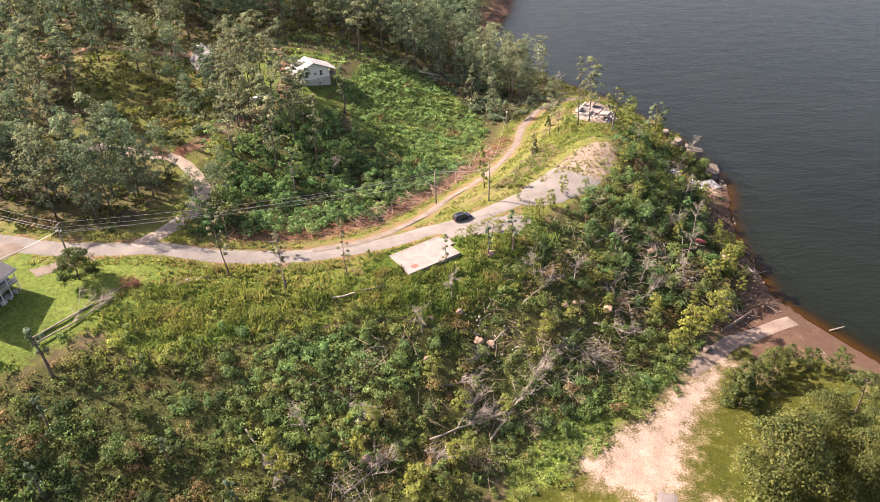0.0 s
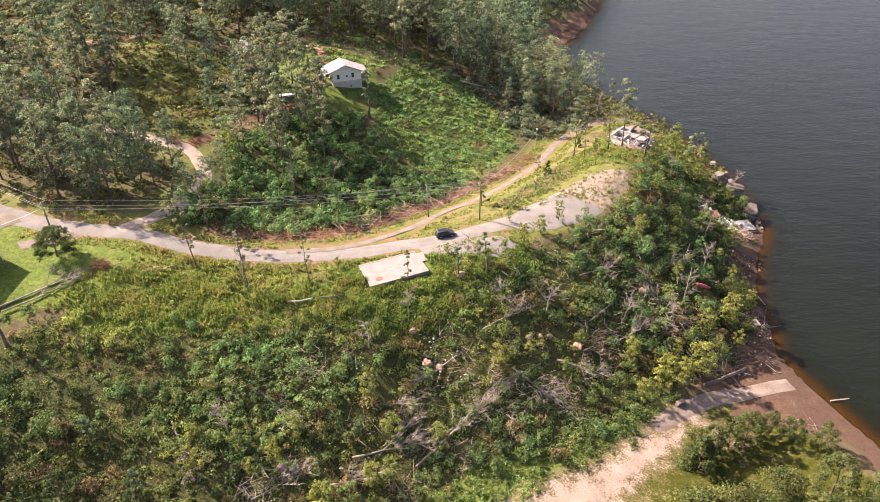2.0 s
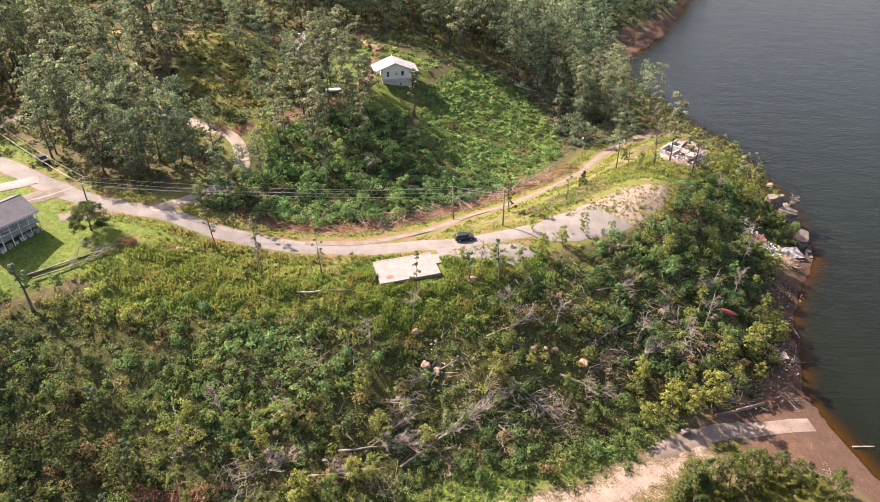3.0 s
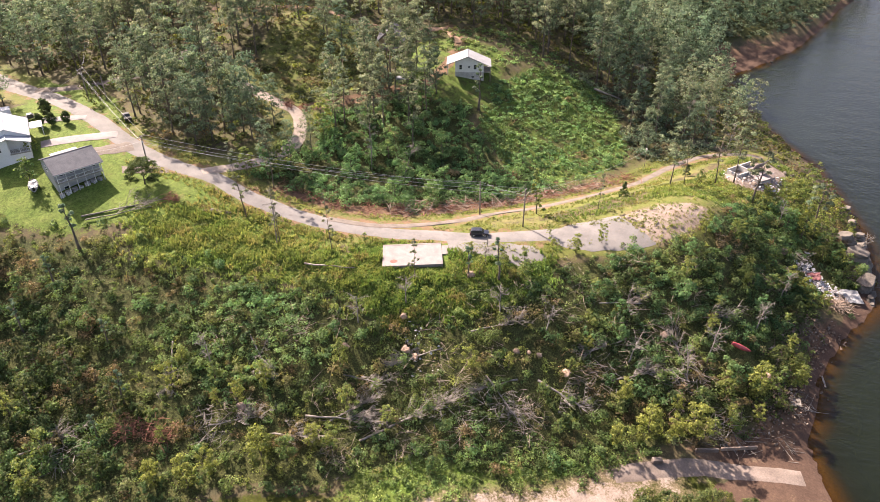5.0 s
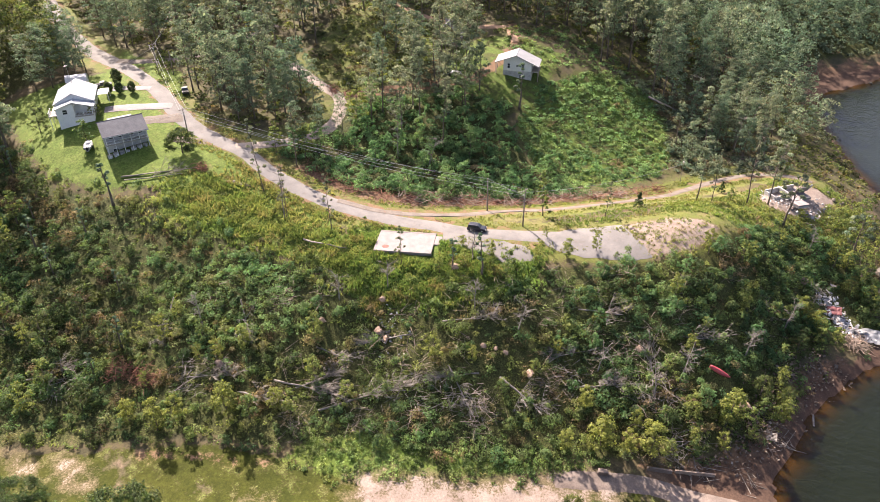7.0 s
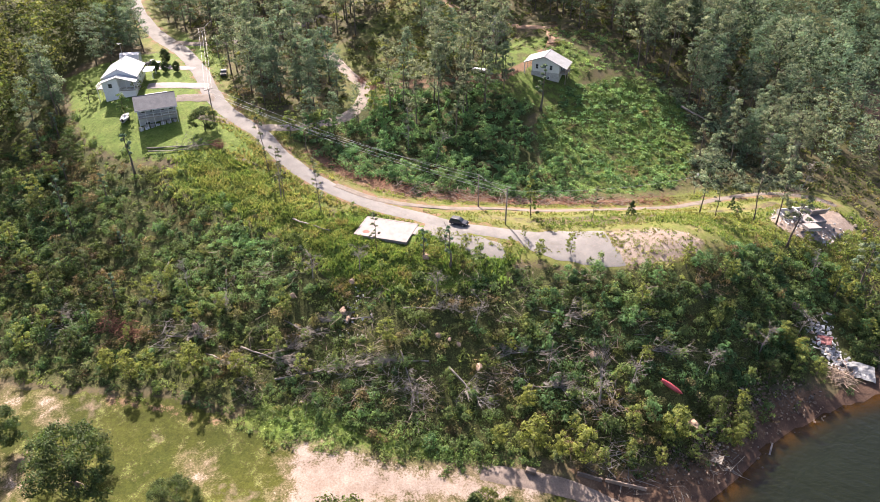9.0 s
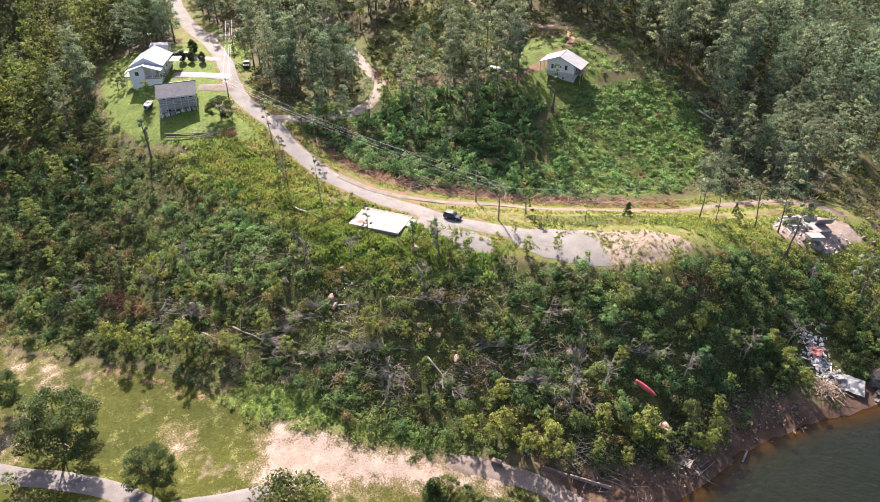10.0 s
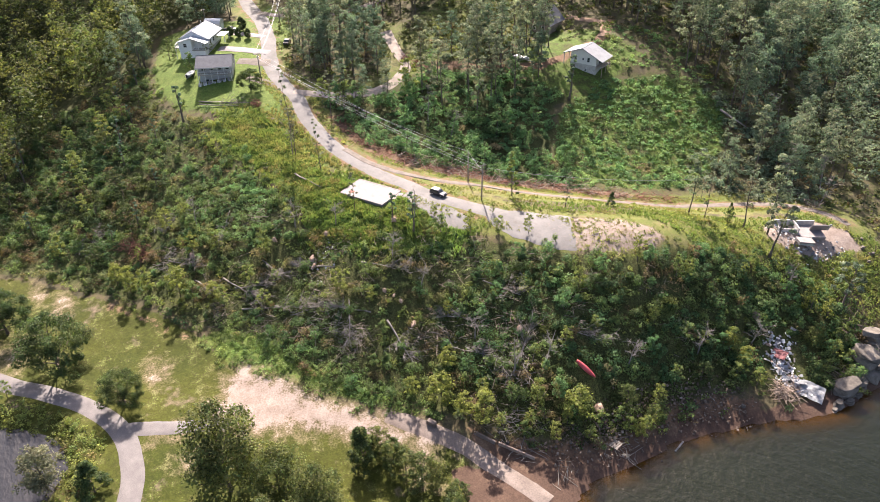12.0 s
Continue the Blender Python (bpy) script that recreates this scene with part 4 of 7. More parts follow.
def brush(name, poly, gap, radius, tall, per_m2, size, material, label, hue=(0.5, 0.25), dry_share=0.12, clear=None, room=3.2, thin=0.0, strips=None, soft=0.0):
    """Mounds of small leaves, each of several lobes, in patches of one colour."""
    x, y, z = brush_places(poly, gap, clear, room, thin, strips, soft)
    hues, lights, drys = patch_tones(x, y, hue, dry_share)
    cs, ns, ss, ts = [], [], [], []
    for px, py, pz, ph, pl, pd in zip(x, y, z, hues, lights, drys):
        r, t = RNG.uniform(*radius), RNG.uniform(*tall)
        n = int(per_m2 * 3.1 * r * (r + t) * RNG.uniform(0.6, 1.2) * (1 - 0.35 * pd)) + 3
        d = sphere_points(n)
        d[:, 2] = np.abs(d[:, 2])
        lobes = RNG.integers(3, 7)
        mid = np.stack([RNG.normal(0, 0.5 * r, lobes), RNG.normal(0, 0.5 * r, lobes), RNG.uniform(-0.1, 0.55 * t, lobes)], 1)
        fat = RNG.uniform(0.4, 0.75, lobes)
        own = RNG.integers(0, lobes, n)
        cs.append(np.array([px, py, pz - 0.1]) + mid[own] + d * np.array([r, r, 0.62 * t]) * fat[own][:, None] * RNG.uniform(0.6, 1.12, (n, 1)))
        ns.append(0.95 * d + RNG.normal(0, 0.55, (n, 3)) + np.array([0, 0, 0.35]))
        ss.append(size * RNG.uniform(0.55, 1.4, n))
        ts.append(tone_of(n, ph, pl, pd, 0.07))
        ts[-1][:, 1] = np.clip(ts[-1][:, 1] + RNG.normal(0, 0.10, lobes)[own], 0, 1)
    v, f, t = sprigs(np.concatenate(cs), np.concatenate(ns), np.concatenate(ss), np.concatenate(ts))
    return tagged(new(name, fast_mesh(name, v, f, material, t)), label, "bushes", kind="stuff")


def grass(name, poly, gap, tall, blades, material, label, hue=(0.5, 0.2), dry_share=0.1, clear=None, room=3.0, thin=0.0, strips=None, width=0.10, soft=0.0):
    """Tufts of upright tapering blades."""
    x, y, z = brush_places(poly, gap, clear, room, thin, strips, soft)
    hues, lights, drys = patch_tones(x, y, hue, dry_share)
    lights = 0.56 + 0.45 * (lights - 0.5)
    n = len(x) * blades
    rep = np.repeat(np.arange(len(x)), blades)
    tuft = np.clip(0.7 + 0.9 * blotch(x, y, 6, 7), 0.3, 1.3)
    tip_h = RNG.uniform(*tall, n) * tuft[rep]
    foot = np.stack([x[rep] + RNG.normal(0, 0.32 * gap, n), y[rep] + RNG.normal(0, 0.32 * gap, n), np.zeros(n)], 1)
    foot[:, 2] = ground_z(foot[:, 0], foot[:, 1]) - 0.05
    an, bend = RNG.uniform(0, 6.283, n), RNG.uniform(0.15, 0.75, n) * tip_h
    tip = foot + np.stack([np.cos(an) * bend, np.sin(an) * bend, tip_h], 1)
    side = np.stack([-np.sin(an), np.cos(an), np.zeros(n)], 1) * (width * RNG.uniform(0.6, 1.4, n))[:, None]
    mid = foot * 0.45 + tip * 0.55 + np.array([0, 0, 0.08])
    v = np.stack([foot, mid + side, tip, mid - side], 1).reshape(-1, 3)
    t = np.ones((n, 4))
    t[:, 0] = np.clip(hues[rep] + RNG.normal(0, 0.10, n), 0, 1)
    t[:, 1] = np.clip(lights[rep] + RNG.normal(0, 0.07, n), 0, 1)
    t[:, 2] = np.clip(drys[rep] + RNG.normal(0, 0.08, n), 0, 1)
    return tagged(new(name, fast_mesh(name, v, np.arange(4 * n).reshape(n, 4), material, np.repeat(t, 4, axis=0))), label, "grass", kind="stuff")


WEST = [(-60, 84), (-50, 84), (-36, 77), (-24, 72), (-20, 60), (-30, 48), (-40, 34), (-62, 14), (-80, 24), (-100, 54), (-98, 84), (-74, 82)]
LOWER = [(-26, 90), (-6, 94), (10, 100), (24, 110), (34, 119), (46, 124), (60, 126), (52, 113), (40, 103), (28, 96), (18, 91), (9, 79), (0, 74), (-10, 64), (-20, 60), (-28, 70)]
CANOE_GAP = [(59.5, 138.6), (64.5, 139.2), (66.5, 143.4), (60.5, 144.0)]
WRECK = [(66, 188), (73, 187), (80, 184), (81, 178), (76, 174.5), (68, 177.5), (65, 183)]
SLAB_ROOM = [(-7.2, 122.6), (4, 130.2), (7.8, 123.3), (-3, 116.0)]
brush("weeds", SLOPE, 1.75, (0.6, 1.25), (0.4, 1.3), 14.0, 0.25, M_BRUSHLEAF, "low green weeds and vines covering the slope", hue=(0.58, 0.22), dry_share=0.20, clear=[WRECK, CANOE_GAP, SAND_PATCH, PARK_LAWN, SLAB_ROOM], thin=0.03, soft=9.0)
brush("brush", SLOPE, 2.9, (0.9, 2.0), (1.2, 3.2), 14.5, 0.27, M_BRUSHLEAF, "tangled green brush mounds over the slope", hue=(0.48, 0.30), dry_share=0.30, thin=0.35, clear=[WRECK, CANOE_GAP, SAND_PATCH, PARK_LAWN, SLAB_ROOM], soft=7.0)
brush("west_brush", WEST, 3.2, (1.0, 2.4), (1.6, 4.6), 11.0, 0.30, M_BRUSHLEAF, "tall dark tangle of brush and vines", hue=(0.45, 0.24), dry_share=0.35, thin=0.3)
VINES = [(-34, 90), (-24, 99), (-12, 103), (-2, 102), (1, 96), (-4, 90), (-2, 84), (-12, 80), (-22, 80), (-32, 84)]
brush("vine_blanket", VINES, 1.9, (0.8, 1.6), (0.7, 1.9), 13.0, 0.28, M_VINELEAF, "fresh green vines draped over the slope", hue=(0.30, 0.18), dry_share=0.02, thin=0.1, soft=6.0)
brush("east_thicket", EAST, 2.8, (0.9, 2.0), (1.8, 4.2), 15.0, 0.28, M_BRUSHLEAF, "thick dark green thicket above the lake", hue=(0.24, 0.22), dry_share=0.08, thin=0.2, clear=[WRECK, CANOE_GAP])
brush("bowl_brush", BOWL, 2.6, (1.0, 2.3), (1.0, 3.2), 10.0, 0.34, M_VINELEAF, "thick green thicket in the hollow", hue=(0.12, 0.2), dry_share=0.10, thin=0.1)
brush("vine_cover", KUDZU, 1.5, (0.7, 1.5), (0.3, 1.5), 8.0, 0.34, M_VINELEAF, "bright green vines carpeting the slope", hue=(0.5, 0.2), dry_share=0.05)
grass("tall_grass", TALL_GRASS, 0.52, (0.5, 1.1), 8, M_GRASSBLADE, "yellow-green tall grass below the road", hue=(0.42, 0.4), dry_share=0.25, clear=[SLAB_ROOM], soft=9.0, thin=0.1)
VERGE = [(14, 150), (22, 160), (28, 172), (31, 188), (38, 199), (43, 218), (54, 226), (68, 216), (60, 199), (53, 180), (49, 178), (40, 172), (30, 160), (22, 150)]
grass("verge_grass", VERGE, 0.75, (0.3, 0.8), 8, M_GRASSBLADE, "yellow-green weeds on the verge", hue=(0.18, 0.3), dry_share=0.18, clear=[HILL_CLEARING, RUIN_YARD], thin=0.2, width=0.13)
BLUFF_SCRUB = [(44, 171), (49, 172), (50, 184), (50.5, 193), (54, 198), (62, 205), (66, 211), (61, 217), (58, 206), (50, 198), (44, 197), (38, 197), (33, 187), (31, 176), (35, 170)]
brush("bluff_scrub", BLUFF_SCRUB, 1.9, (0.5, 1.2), (0.3, 1.2), 12.0, 0.26, M_BRUSHLEAF, "yellow-green scrub on the bluff", hue=(0.8, 0.2), dry_share=0.12, thin=0.35, clear=[RUIN_YARD])
grass("clearing_grass", HILL_CLEARING, 0.6, (0.2, 0.55), 7, M_GRASSBLADE, "thin yellow-green grass on the sand clearing", hue=(0.5, 0.3), dry_share=0.3, thin=0.62, soft=5.0, width=0.12)
brush("clearing_weeds", HILL_CLEARING, 1.4, (0.4, 1.0), (0.2, 0.6), 11.0, 0.20, M_BRUSHLEAF, "small weed tufts on the sand clearing", hue=(0.7, 0.2), dry_share=0.3, thin=0.5, soft=4.0)
BLUFF_EDGE = [(55, 199), (58, 208), (60, 218), (56, 226), (66, 226), (74, 216), (77, 205), (79, 196), (72, 198), (64, 203)]
brush("bluff_weeds", BLUFF_EDGE, 1.7, (0.6, 1.4), (0.3, 1.3), 11.0, 0.27, M_BRUSHLEAF, "yellow-green weeds and vines above the cliff", hue=(0.75, 0.25), dry_share=0.2, thin=0.15, soft=4.0)
grass("bluff_grass", BLUFF_EDGE, 0.8, (0.3, 0.8), 6, M_GRASSBLADE, "pale tall grass above the cliff", hue=(0.5, 0.3), dry_share=0.3, thin=0.2, width=0.13, soft=4.0)
POND_EDGE = [(13, 24), (18, 42), (23, 51), (31, 55.5), (38, 57.5), (46.5, 55), (53, 47), (54, 34), (48, 34), (47, 43), (42, 49), (37, 51), (31, 49.5), (27, 45.5), (23, 38), (19, 24)]
brush("pond_weeds", POND_EDGE, 1.1, (0.5, 1.2), (0.5, 1.4), 10.0, 0.27, M_BRUSHLEAF, "lush weeds round the pond", hue=(0.7, 0.25), thin=0.08, soft=2.0)
brush("yard_shrubs", [(-58, 200), (-46, 206), (-34, 220), (-48, 226), (-66, 216)], 3.6, (0.8, 1.6), (0.8, 1.8), 7.0, 0.38, M_BRUSHLEAF, "round green garden shrubs behind the hill house", thin=0.4)
brush("grass_bushes", TALL_GRASS, 3.0, (0.7, 1.6), (0.5, 1.3), 15.0, 0.25, M_BRUSHLEAF, "dark green low bushes in the tall grass", hue=(0.45, 0.3), dry_share=0.2, thin=0.45, clear=[SLAB_ROOM], soft=6.0)
ROADSIDE = [(-72, 108), (-72, 128), (-30, 132), (-8, 142), (6, 160), (16, 186), (24, 212), (44, 226), (44, 214), (34, 196), (31, 170), (40, 160), (24, 138), (-4, 118), (-40, 108)]
grass("roadside_grass", ROADSIDE, 0.7, (0.25, 0.6), 7, M_GRASSBLADE, "dry yellowish grass along the road edges", hue=(0.75, 0.2), dry_share=0.4, room=2.6, thin=0.25, strips=((MAIN_ROAD, LOWER_ROAD), 5.5), clear=[SLAB_ROOM], width=0.12)
UNDERWOOD = [(-190, 138), (-150, 134), (-122, 136), (-110, 126), (-60, 122), (-52, 150), (-60, 165), (-48, 185), (-60, 215), (-36, 226), (-20, 232), (4, 244), (26, 226), (62, 224), (80, 215), (60, 252), (30, 292), (10, 320), (-60, 300), (-140, 250), (-190, 230)]
brush("undergrowth", UNDERWOOD, 3.4, (1.0, 2.4), (0.5, 2.6), 2.4, 0.54, M_PARKLEAF, "green undergrowth between the forest trees", hue=(0.6, 0.25), dry_share=0.2, room=4.0, thin=0.12)
brush("lot_weeds", LOT_EDGE, 1.25, (0.6, 1.3), (0.4, 1.3), 14.0, 0.24, M_GRASSBLADE, "bright green weeds at the edge of the sand lot", hue=(0.15, 0.3), dry_share=0.05, thin=0.05, soft=3.0)
EDGE_WOOD = [(-16, 230), (-8, 240), (8, 244), (30, 240), (38, 228), (34, 219), (27, 212), (19, 205), (15, 211), (6, 223), (-4, 231)]
brush("edge_thicket", EDGE_WOOD, 2.2, (0.9, 2.0), (0.8, 2.8), 7.0, 0.42, M_TREELEAF, "grey-green thicket along the forest edge", hue=(0.5, 0.3), dry_share=0.25, room=2.6, thin=0.1)
grass("slab_weeds", SLAB_YARD, 0.5, (0.45, 1.0), 8, M_GRASSBLADE, "green weeds round the slab", hue=(0.22, 0.3), dry_share=0.12, soft=5.0, clear=[SLAB_ROOM, [(3, 131), (12, 135), (19, 138), (23.5, 136.5), (19.5, 131.5), (13, 130.2), (5.6, 127.6)]])
TRACK_SIDE = [(-64, 160), (-50, 160), (-40, 176), (-34, 190), (-46, 198), (-58, 198), (-68, 180)]
COVE_SIDE = [(-12, 316), (4, 330), (12, 350), (25, 370), (35, 396), (38, 432), (42, 474), (10, 480), (-10, 400), (-30, 340)]
brush("cove_brush", COVE_SIDE, 3.6, (1.4, 2.8), (1.2, 3.6), 2.0, 0.65, M_TREELEAF, "dark green brush along the far cove", hue=(0.3, 0.25), dry_share=0.1, thin=0.1)
HILL_SIDE = [(-42, 209), (-28, 206), (-24, 220), (-15, 231), (-6, 233), (-10, 242), (-34, 238), (-48, 224)]
brush("hill_weeds", HILL_SIDE, 1.9, (0.7, 1.5), (0.3, 1.3), 7.0, 0.34, M_VINELEAF, "green weeds on the slope behind the hill house", hue=(0.5, 0.3), dry_share=0.15, thin=0.12, soft=3.0)
brush("clearing_brush", WOOD_CLEARING, 2.3, (0.6, 1.5), (0.3, 1.3), 7.0, 0.34, M_BRUSHLEAF, "yellow-green low brush on the open hillside", hue=(0.6, 0.3), dry_share=0.4, thin=0.25, soft=6.0)
brush("track_brush", TRACK_SIDE, 2.6, (0.8, 1.8), (0.5, 2.0), 6.0, 0.40, M_TREELEAF, "low brush beside the dirt track", hue=(0.5, 0.25), dry_share=0.3, thin=0.4)

# ---- the slab and the ruin ----
def turned(x, y, z, degrees):
    return pose(x, y, z, 0, 0, degrees)


def shape(name, parent, material, boxes, bevel=0.02, label=""):
    bm = bmesh.new()
    for lo, hi in boxes:
        box(bm, lo, hi, bevel)
    return part(name, bm, material, parent, label)


def concrete_slab():
    ob = anchor("concrete_slab", turned(0.1, 122.6, 21.55, 34.4), "pale concrete house slab with a round rust-red stain", "slab")
    shape("slab", ob, M_CONCRETE, [((-5.95, -4.2, -0.6), (5.95, 3.5, 0.12))], 0.04)
    for a, b in (((-5.95, 3.15, 0.12), (5.95, 3.5, 0.16)), ((-5.95, -4.2, 0.12), (-5.65, 3.14, 0.16))):
        shape("curb", ob, M_CONCRETE, [(a, b)], 0.015)
    bm = bmesh.new()
    rnd = random.Random(3)
    ring = [bm.verts.new((-3.7 + 0.78 * math.cos(a) * rnd.uniform(0.88, 1.08), -2.6 + 0.66 * math.sin(a) * rnd.uniform(0.85, 1.1), 0.126)) for a in np.linspace(0, 6.28, 24, endpoint=False)]
    bm.faces.new(ring)
    part("stain", bm, M_STAIN, ob, "round rust-red stain")
    shape("footing", ob, M_CONCRETE, [((6.0, -0.6, -0.8), (7.3, 2.6, 0.04))], 0.03, "low concrete step")
    return ob


def ruined_foundation():
    z = h1(48, 206) - 0.1
    ob = anchor("foundation_ruin", turned(47.2, 206.2, z, 62), "roofless grey block foundation of a destroyed house", "ruin")
    for lo, hi in (((-3.6, 2.2, -0.4), (0.4, 2.5, 1.5)), ((-3.6, -1.0, -0.4), (-3.3, 2.19, 1.3)), ((-3.29, -1.0, -0.4), (0.4, -0.7, 1.0)), ((0.41, -1.6, -0.4), (0.7, 2.8, 1.6)), ((0.71, 2.5, -0.4), (5.4, 2.8, 1.2))):
        shape("block_wall", ob, M_BLOCK, [(lo, hi)], 0.02)
    shape("floor_slab", ob, M_CONCRETE, [((0.71, -2.8, -0.5), (6.2, 2.49, 0.16))], 0.03)
    slab = anchor("fallen_slab", Matrix.Translation((51.9, 204.9, z + 0.35)) @ Euler((radians(-5), radians(4), radians(62))).to_matrix().to_4x4(), "white concrete slab lying tilted beside the ruin", "slab")
    shape("slab", slab, M_CONCRETE, [((-1.7, -1.35, -0.1), (1.7, 1.35, 0.25))], 0.04)
    shape("edge_beam", slab, M_BLOCK, [((-1.6, -1.25, -0.55), (1.6, 1.25, -0.1))], 0.03)
    wall = anchor("leaning_wall", Matrix.Translation((49.6, 211.3, z + 0.2)) @ Euler((radians(28), 0, radians(62))).to_matrix().to_4x4(), "broken concrete wall leaning over", "wall")
    shape("panel", wall, M_CONCRETE, [((-2.0, -0.12, 0.0), (1.6, 0.12, 1.9))], 0.03)
    shape("shard", wall, M_BLOCK, [((1.65, -0.14, 0.0), (2.1, 0.14, 2.4))], 0.05)


concrete_slab()
ruined_foundation()


# ---- houses ----
def gable_roof(ob, x0, x1, y_lo, z_lo, y_hi, z_hi, ridge_z, material, thick=0.16, ribs=0.0, ridge_y=0.0):
    """Two roof slopes and a ridge cap, the ridge along x."""
    for ye, ze in ((y_lo, z_lo), (y_hi, z_hi)):
        bm = bmesh.new()
        run = Vector((0, ye - ridge_y, ze - ridge_z))
        up = Vector((0, -run.z, run.y)).normalized() * thick
        if up.z < 0:
            up = -up
        c = [Vector((x0, ridge_y, ridge_z)), Vector((x1, ridge_y, ridge_z)), Vector((x1, ye, ze)), Vector((x0, ye, ze))]
        lo, hi = [bm.verts.new(p) for p in c], [bm.verts.new(p + up) for p in c]
        bm.faces.new(lo), bm.faces.new(hi[::-1])
        for k in range(4):
            bm.faces.new((lo[k], hi[k], hi[(k + 1) % 4], lo[(k + 1) % 4]))
        bmesh.ops.recalc_face_normals(bm, faces=bm.faces)
        slope = part("roof", bm, material, ob)
        if ribs:
            x = x0 + ribs / 2
            bm = bmesh.new()
            while x < x1:
                a, b = Vector((x, ridge_y, ridge_z)) + up, Vector((x, ye, ze)) + up
                tube(bm, [a, b], [0.035, 0.035], 4)
                x += ribs
            part("roof_seam", bm, material, slope)
    bm = bmesh.new()
    tube(bm, [(x0 - 0.05, ridge_y, ridge_z + thick * 0.8), (x1 + 0.05, ridge_y, ridge_z + thick * 0.8)], [0.14, 0.14], 6)
    part("ridge_cap", bm, material, ob)


def gable_walls(ob, x0, x1, y0, y1, base, eave, ridge_z, material, ridge_y=0.0, eave_hi=None):
    """The walls as one shell under a gable."""
    bm = bmesh.new()
    top = eave if eave_hi is None else eave_hi
    prof = [(y0, base), (y1, base), (y1, top), (ridge_y, ridge_z), (y0, eave)]
    a, b = [bm.verts.new((x0, y, z)) for y, z in prof], [bm.verts.new((x1, y, z)) for y, z in prof]
    bm.faces.new(a[::-1]), bm.faces.new(b)
    for k in range(5):
        bm.faces.new((a[k], a[(k + 1) % 5], b[(k + 1) % 5], b[k]))
    bmesh.ops.recalc_face_normals(bm, faces=bm.faces)
    return part("wall", bm, material, ob)


def window(ob, x, y, z, w, h, facing, parent_name="window"):
    """A framed window on a wall that faces along +-x or +-y of its house."""
    ax, sg = facing
    bm = bmesh.new()

    def lay(u0, u1, v0, v1, d0, d1, bm):
        d0, d1 = sorted((sg * d0, sg * d1))
        if ax == "x":
            box(bm, (x + d0, y + u0, z + v0), (x + d1, y + u1, z + v1), 0.008)
        else:
            box(bm, (x + u0, y + d0, z + v0), (x + u1, y + d1, z + v1), 0.008)
    f = 0.09
    lay(-w / 2 - f, w / 2 + f, h, h + f, 0, 0.07, bm)
    lay(-w / 2 - f, w / 2 + f, -f, 0, 0, 0.10, bm)
    lay(-w / 2 - f, -w / 2, 0, h, 0, 0.07, bm)
    lay(w / 2, w / 2 + f, 0, h, 0, 0.07, bm)
    lay(-w / 2, w / 2, h / 2 - 0.03, h / 2 + 0.03, 0, 0.06, bm)
    win = part(parent_name, bm, M_TRIM, ob, "white-framed window")
    bm = bmesh.new()
    lay(-w / 2, w / 2, 0, h, 0.0, 0.03, bm)
    part("pane", bm, M_GLASS, win)
    return win


def railing(ob, a, b, z, h=0.95, gap=0.35, material=None, name="railing"):
    a, b = Vector((*a, z)), Vector((*b, z))
    bm = bmesh.new()
    n = max(2, int((b - a).length / gap))
    for k in range(n + 1):
        p = a.lerp(b, k / n)
        tube(bm, [p, p + Vector((0, 0, h))], [0.03, 0.03], 4)
    for u in (0.12, h):
        tube(bm, [a + Vector((0, 0, u)), b + Vector((0, 0, u))], [0.05, 0.05], 4)
    return part(name, bm, material or M_TRIM, ob)


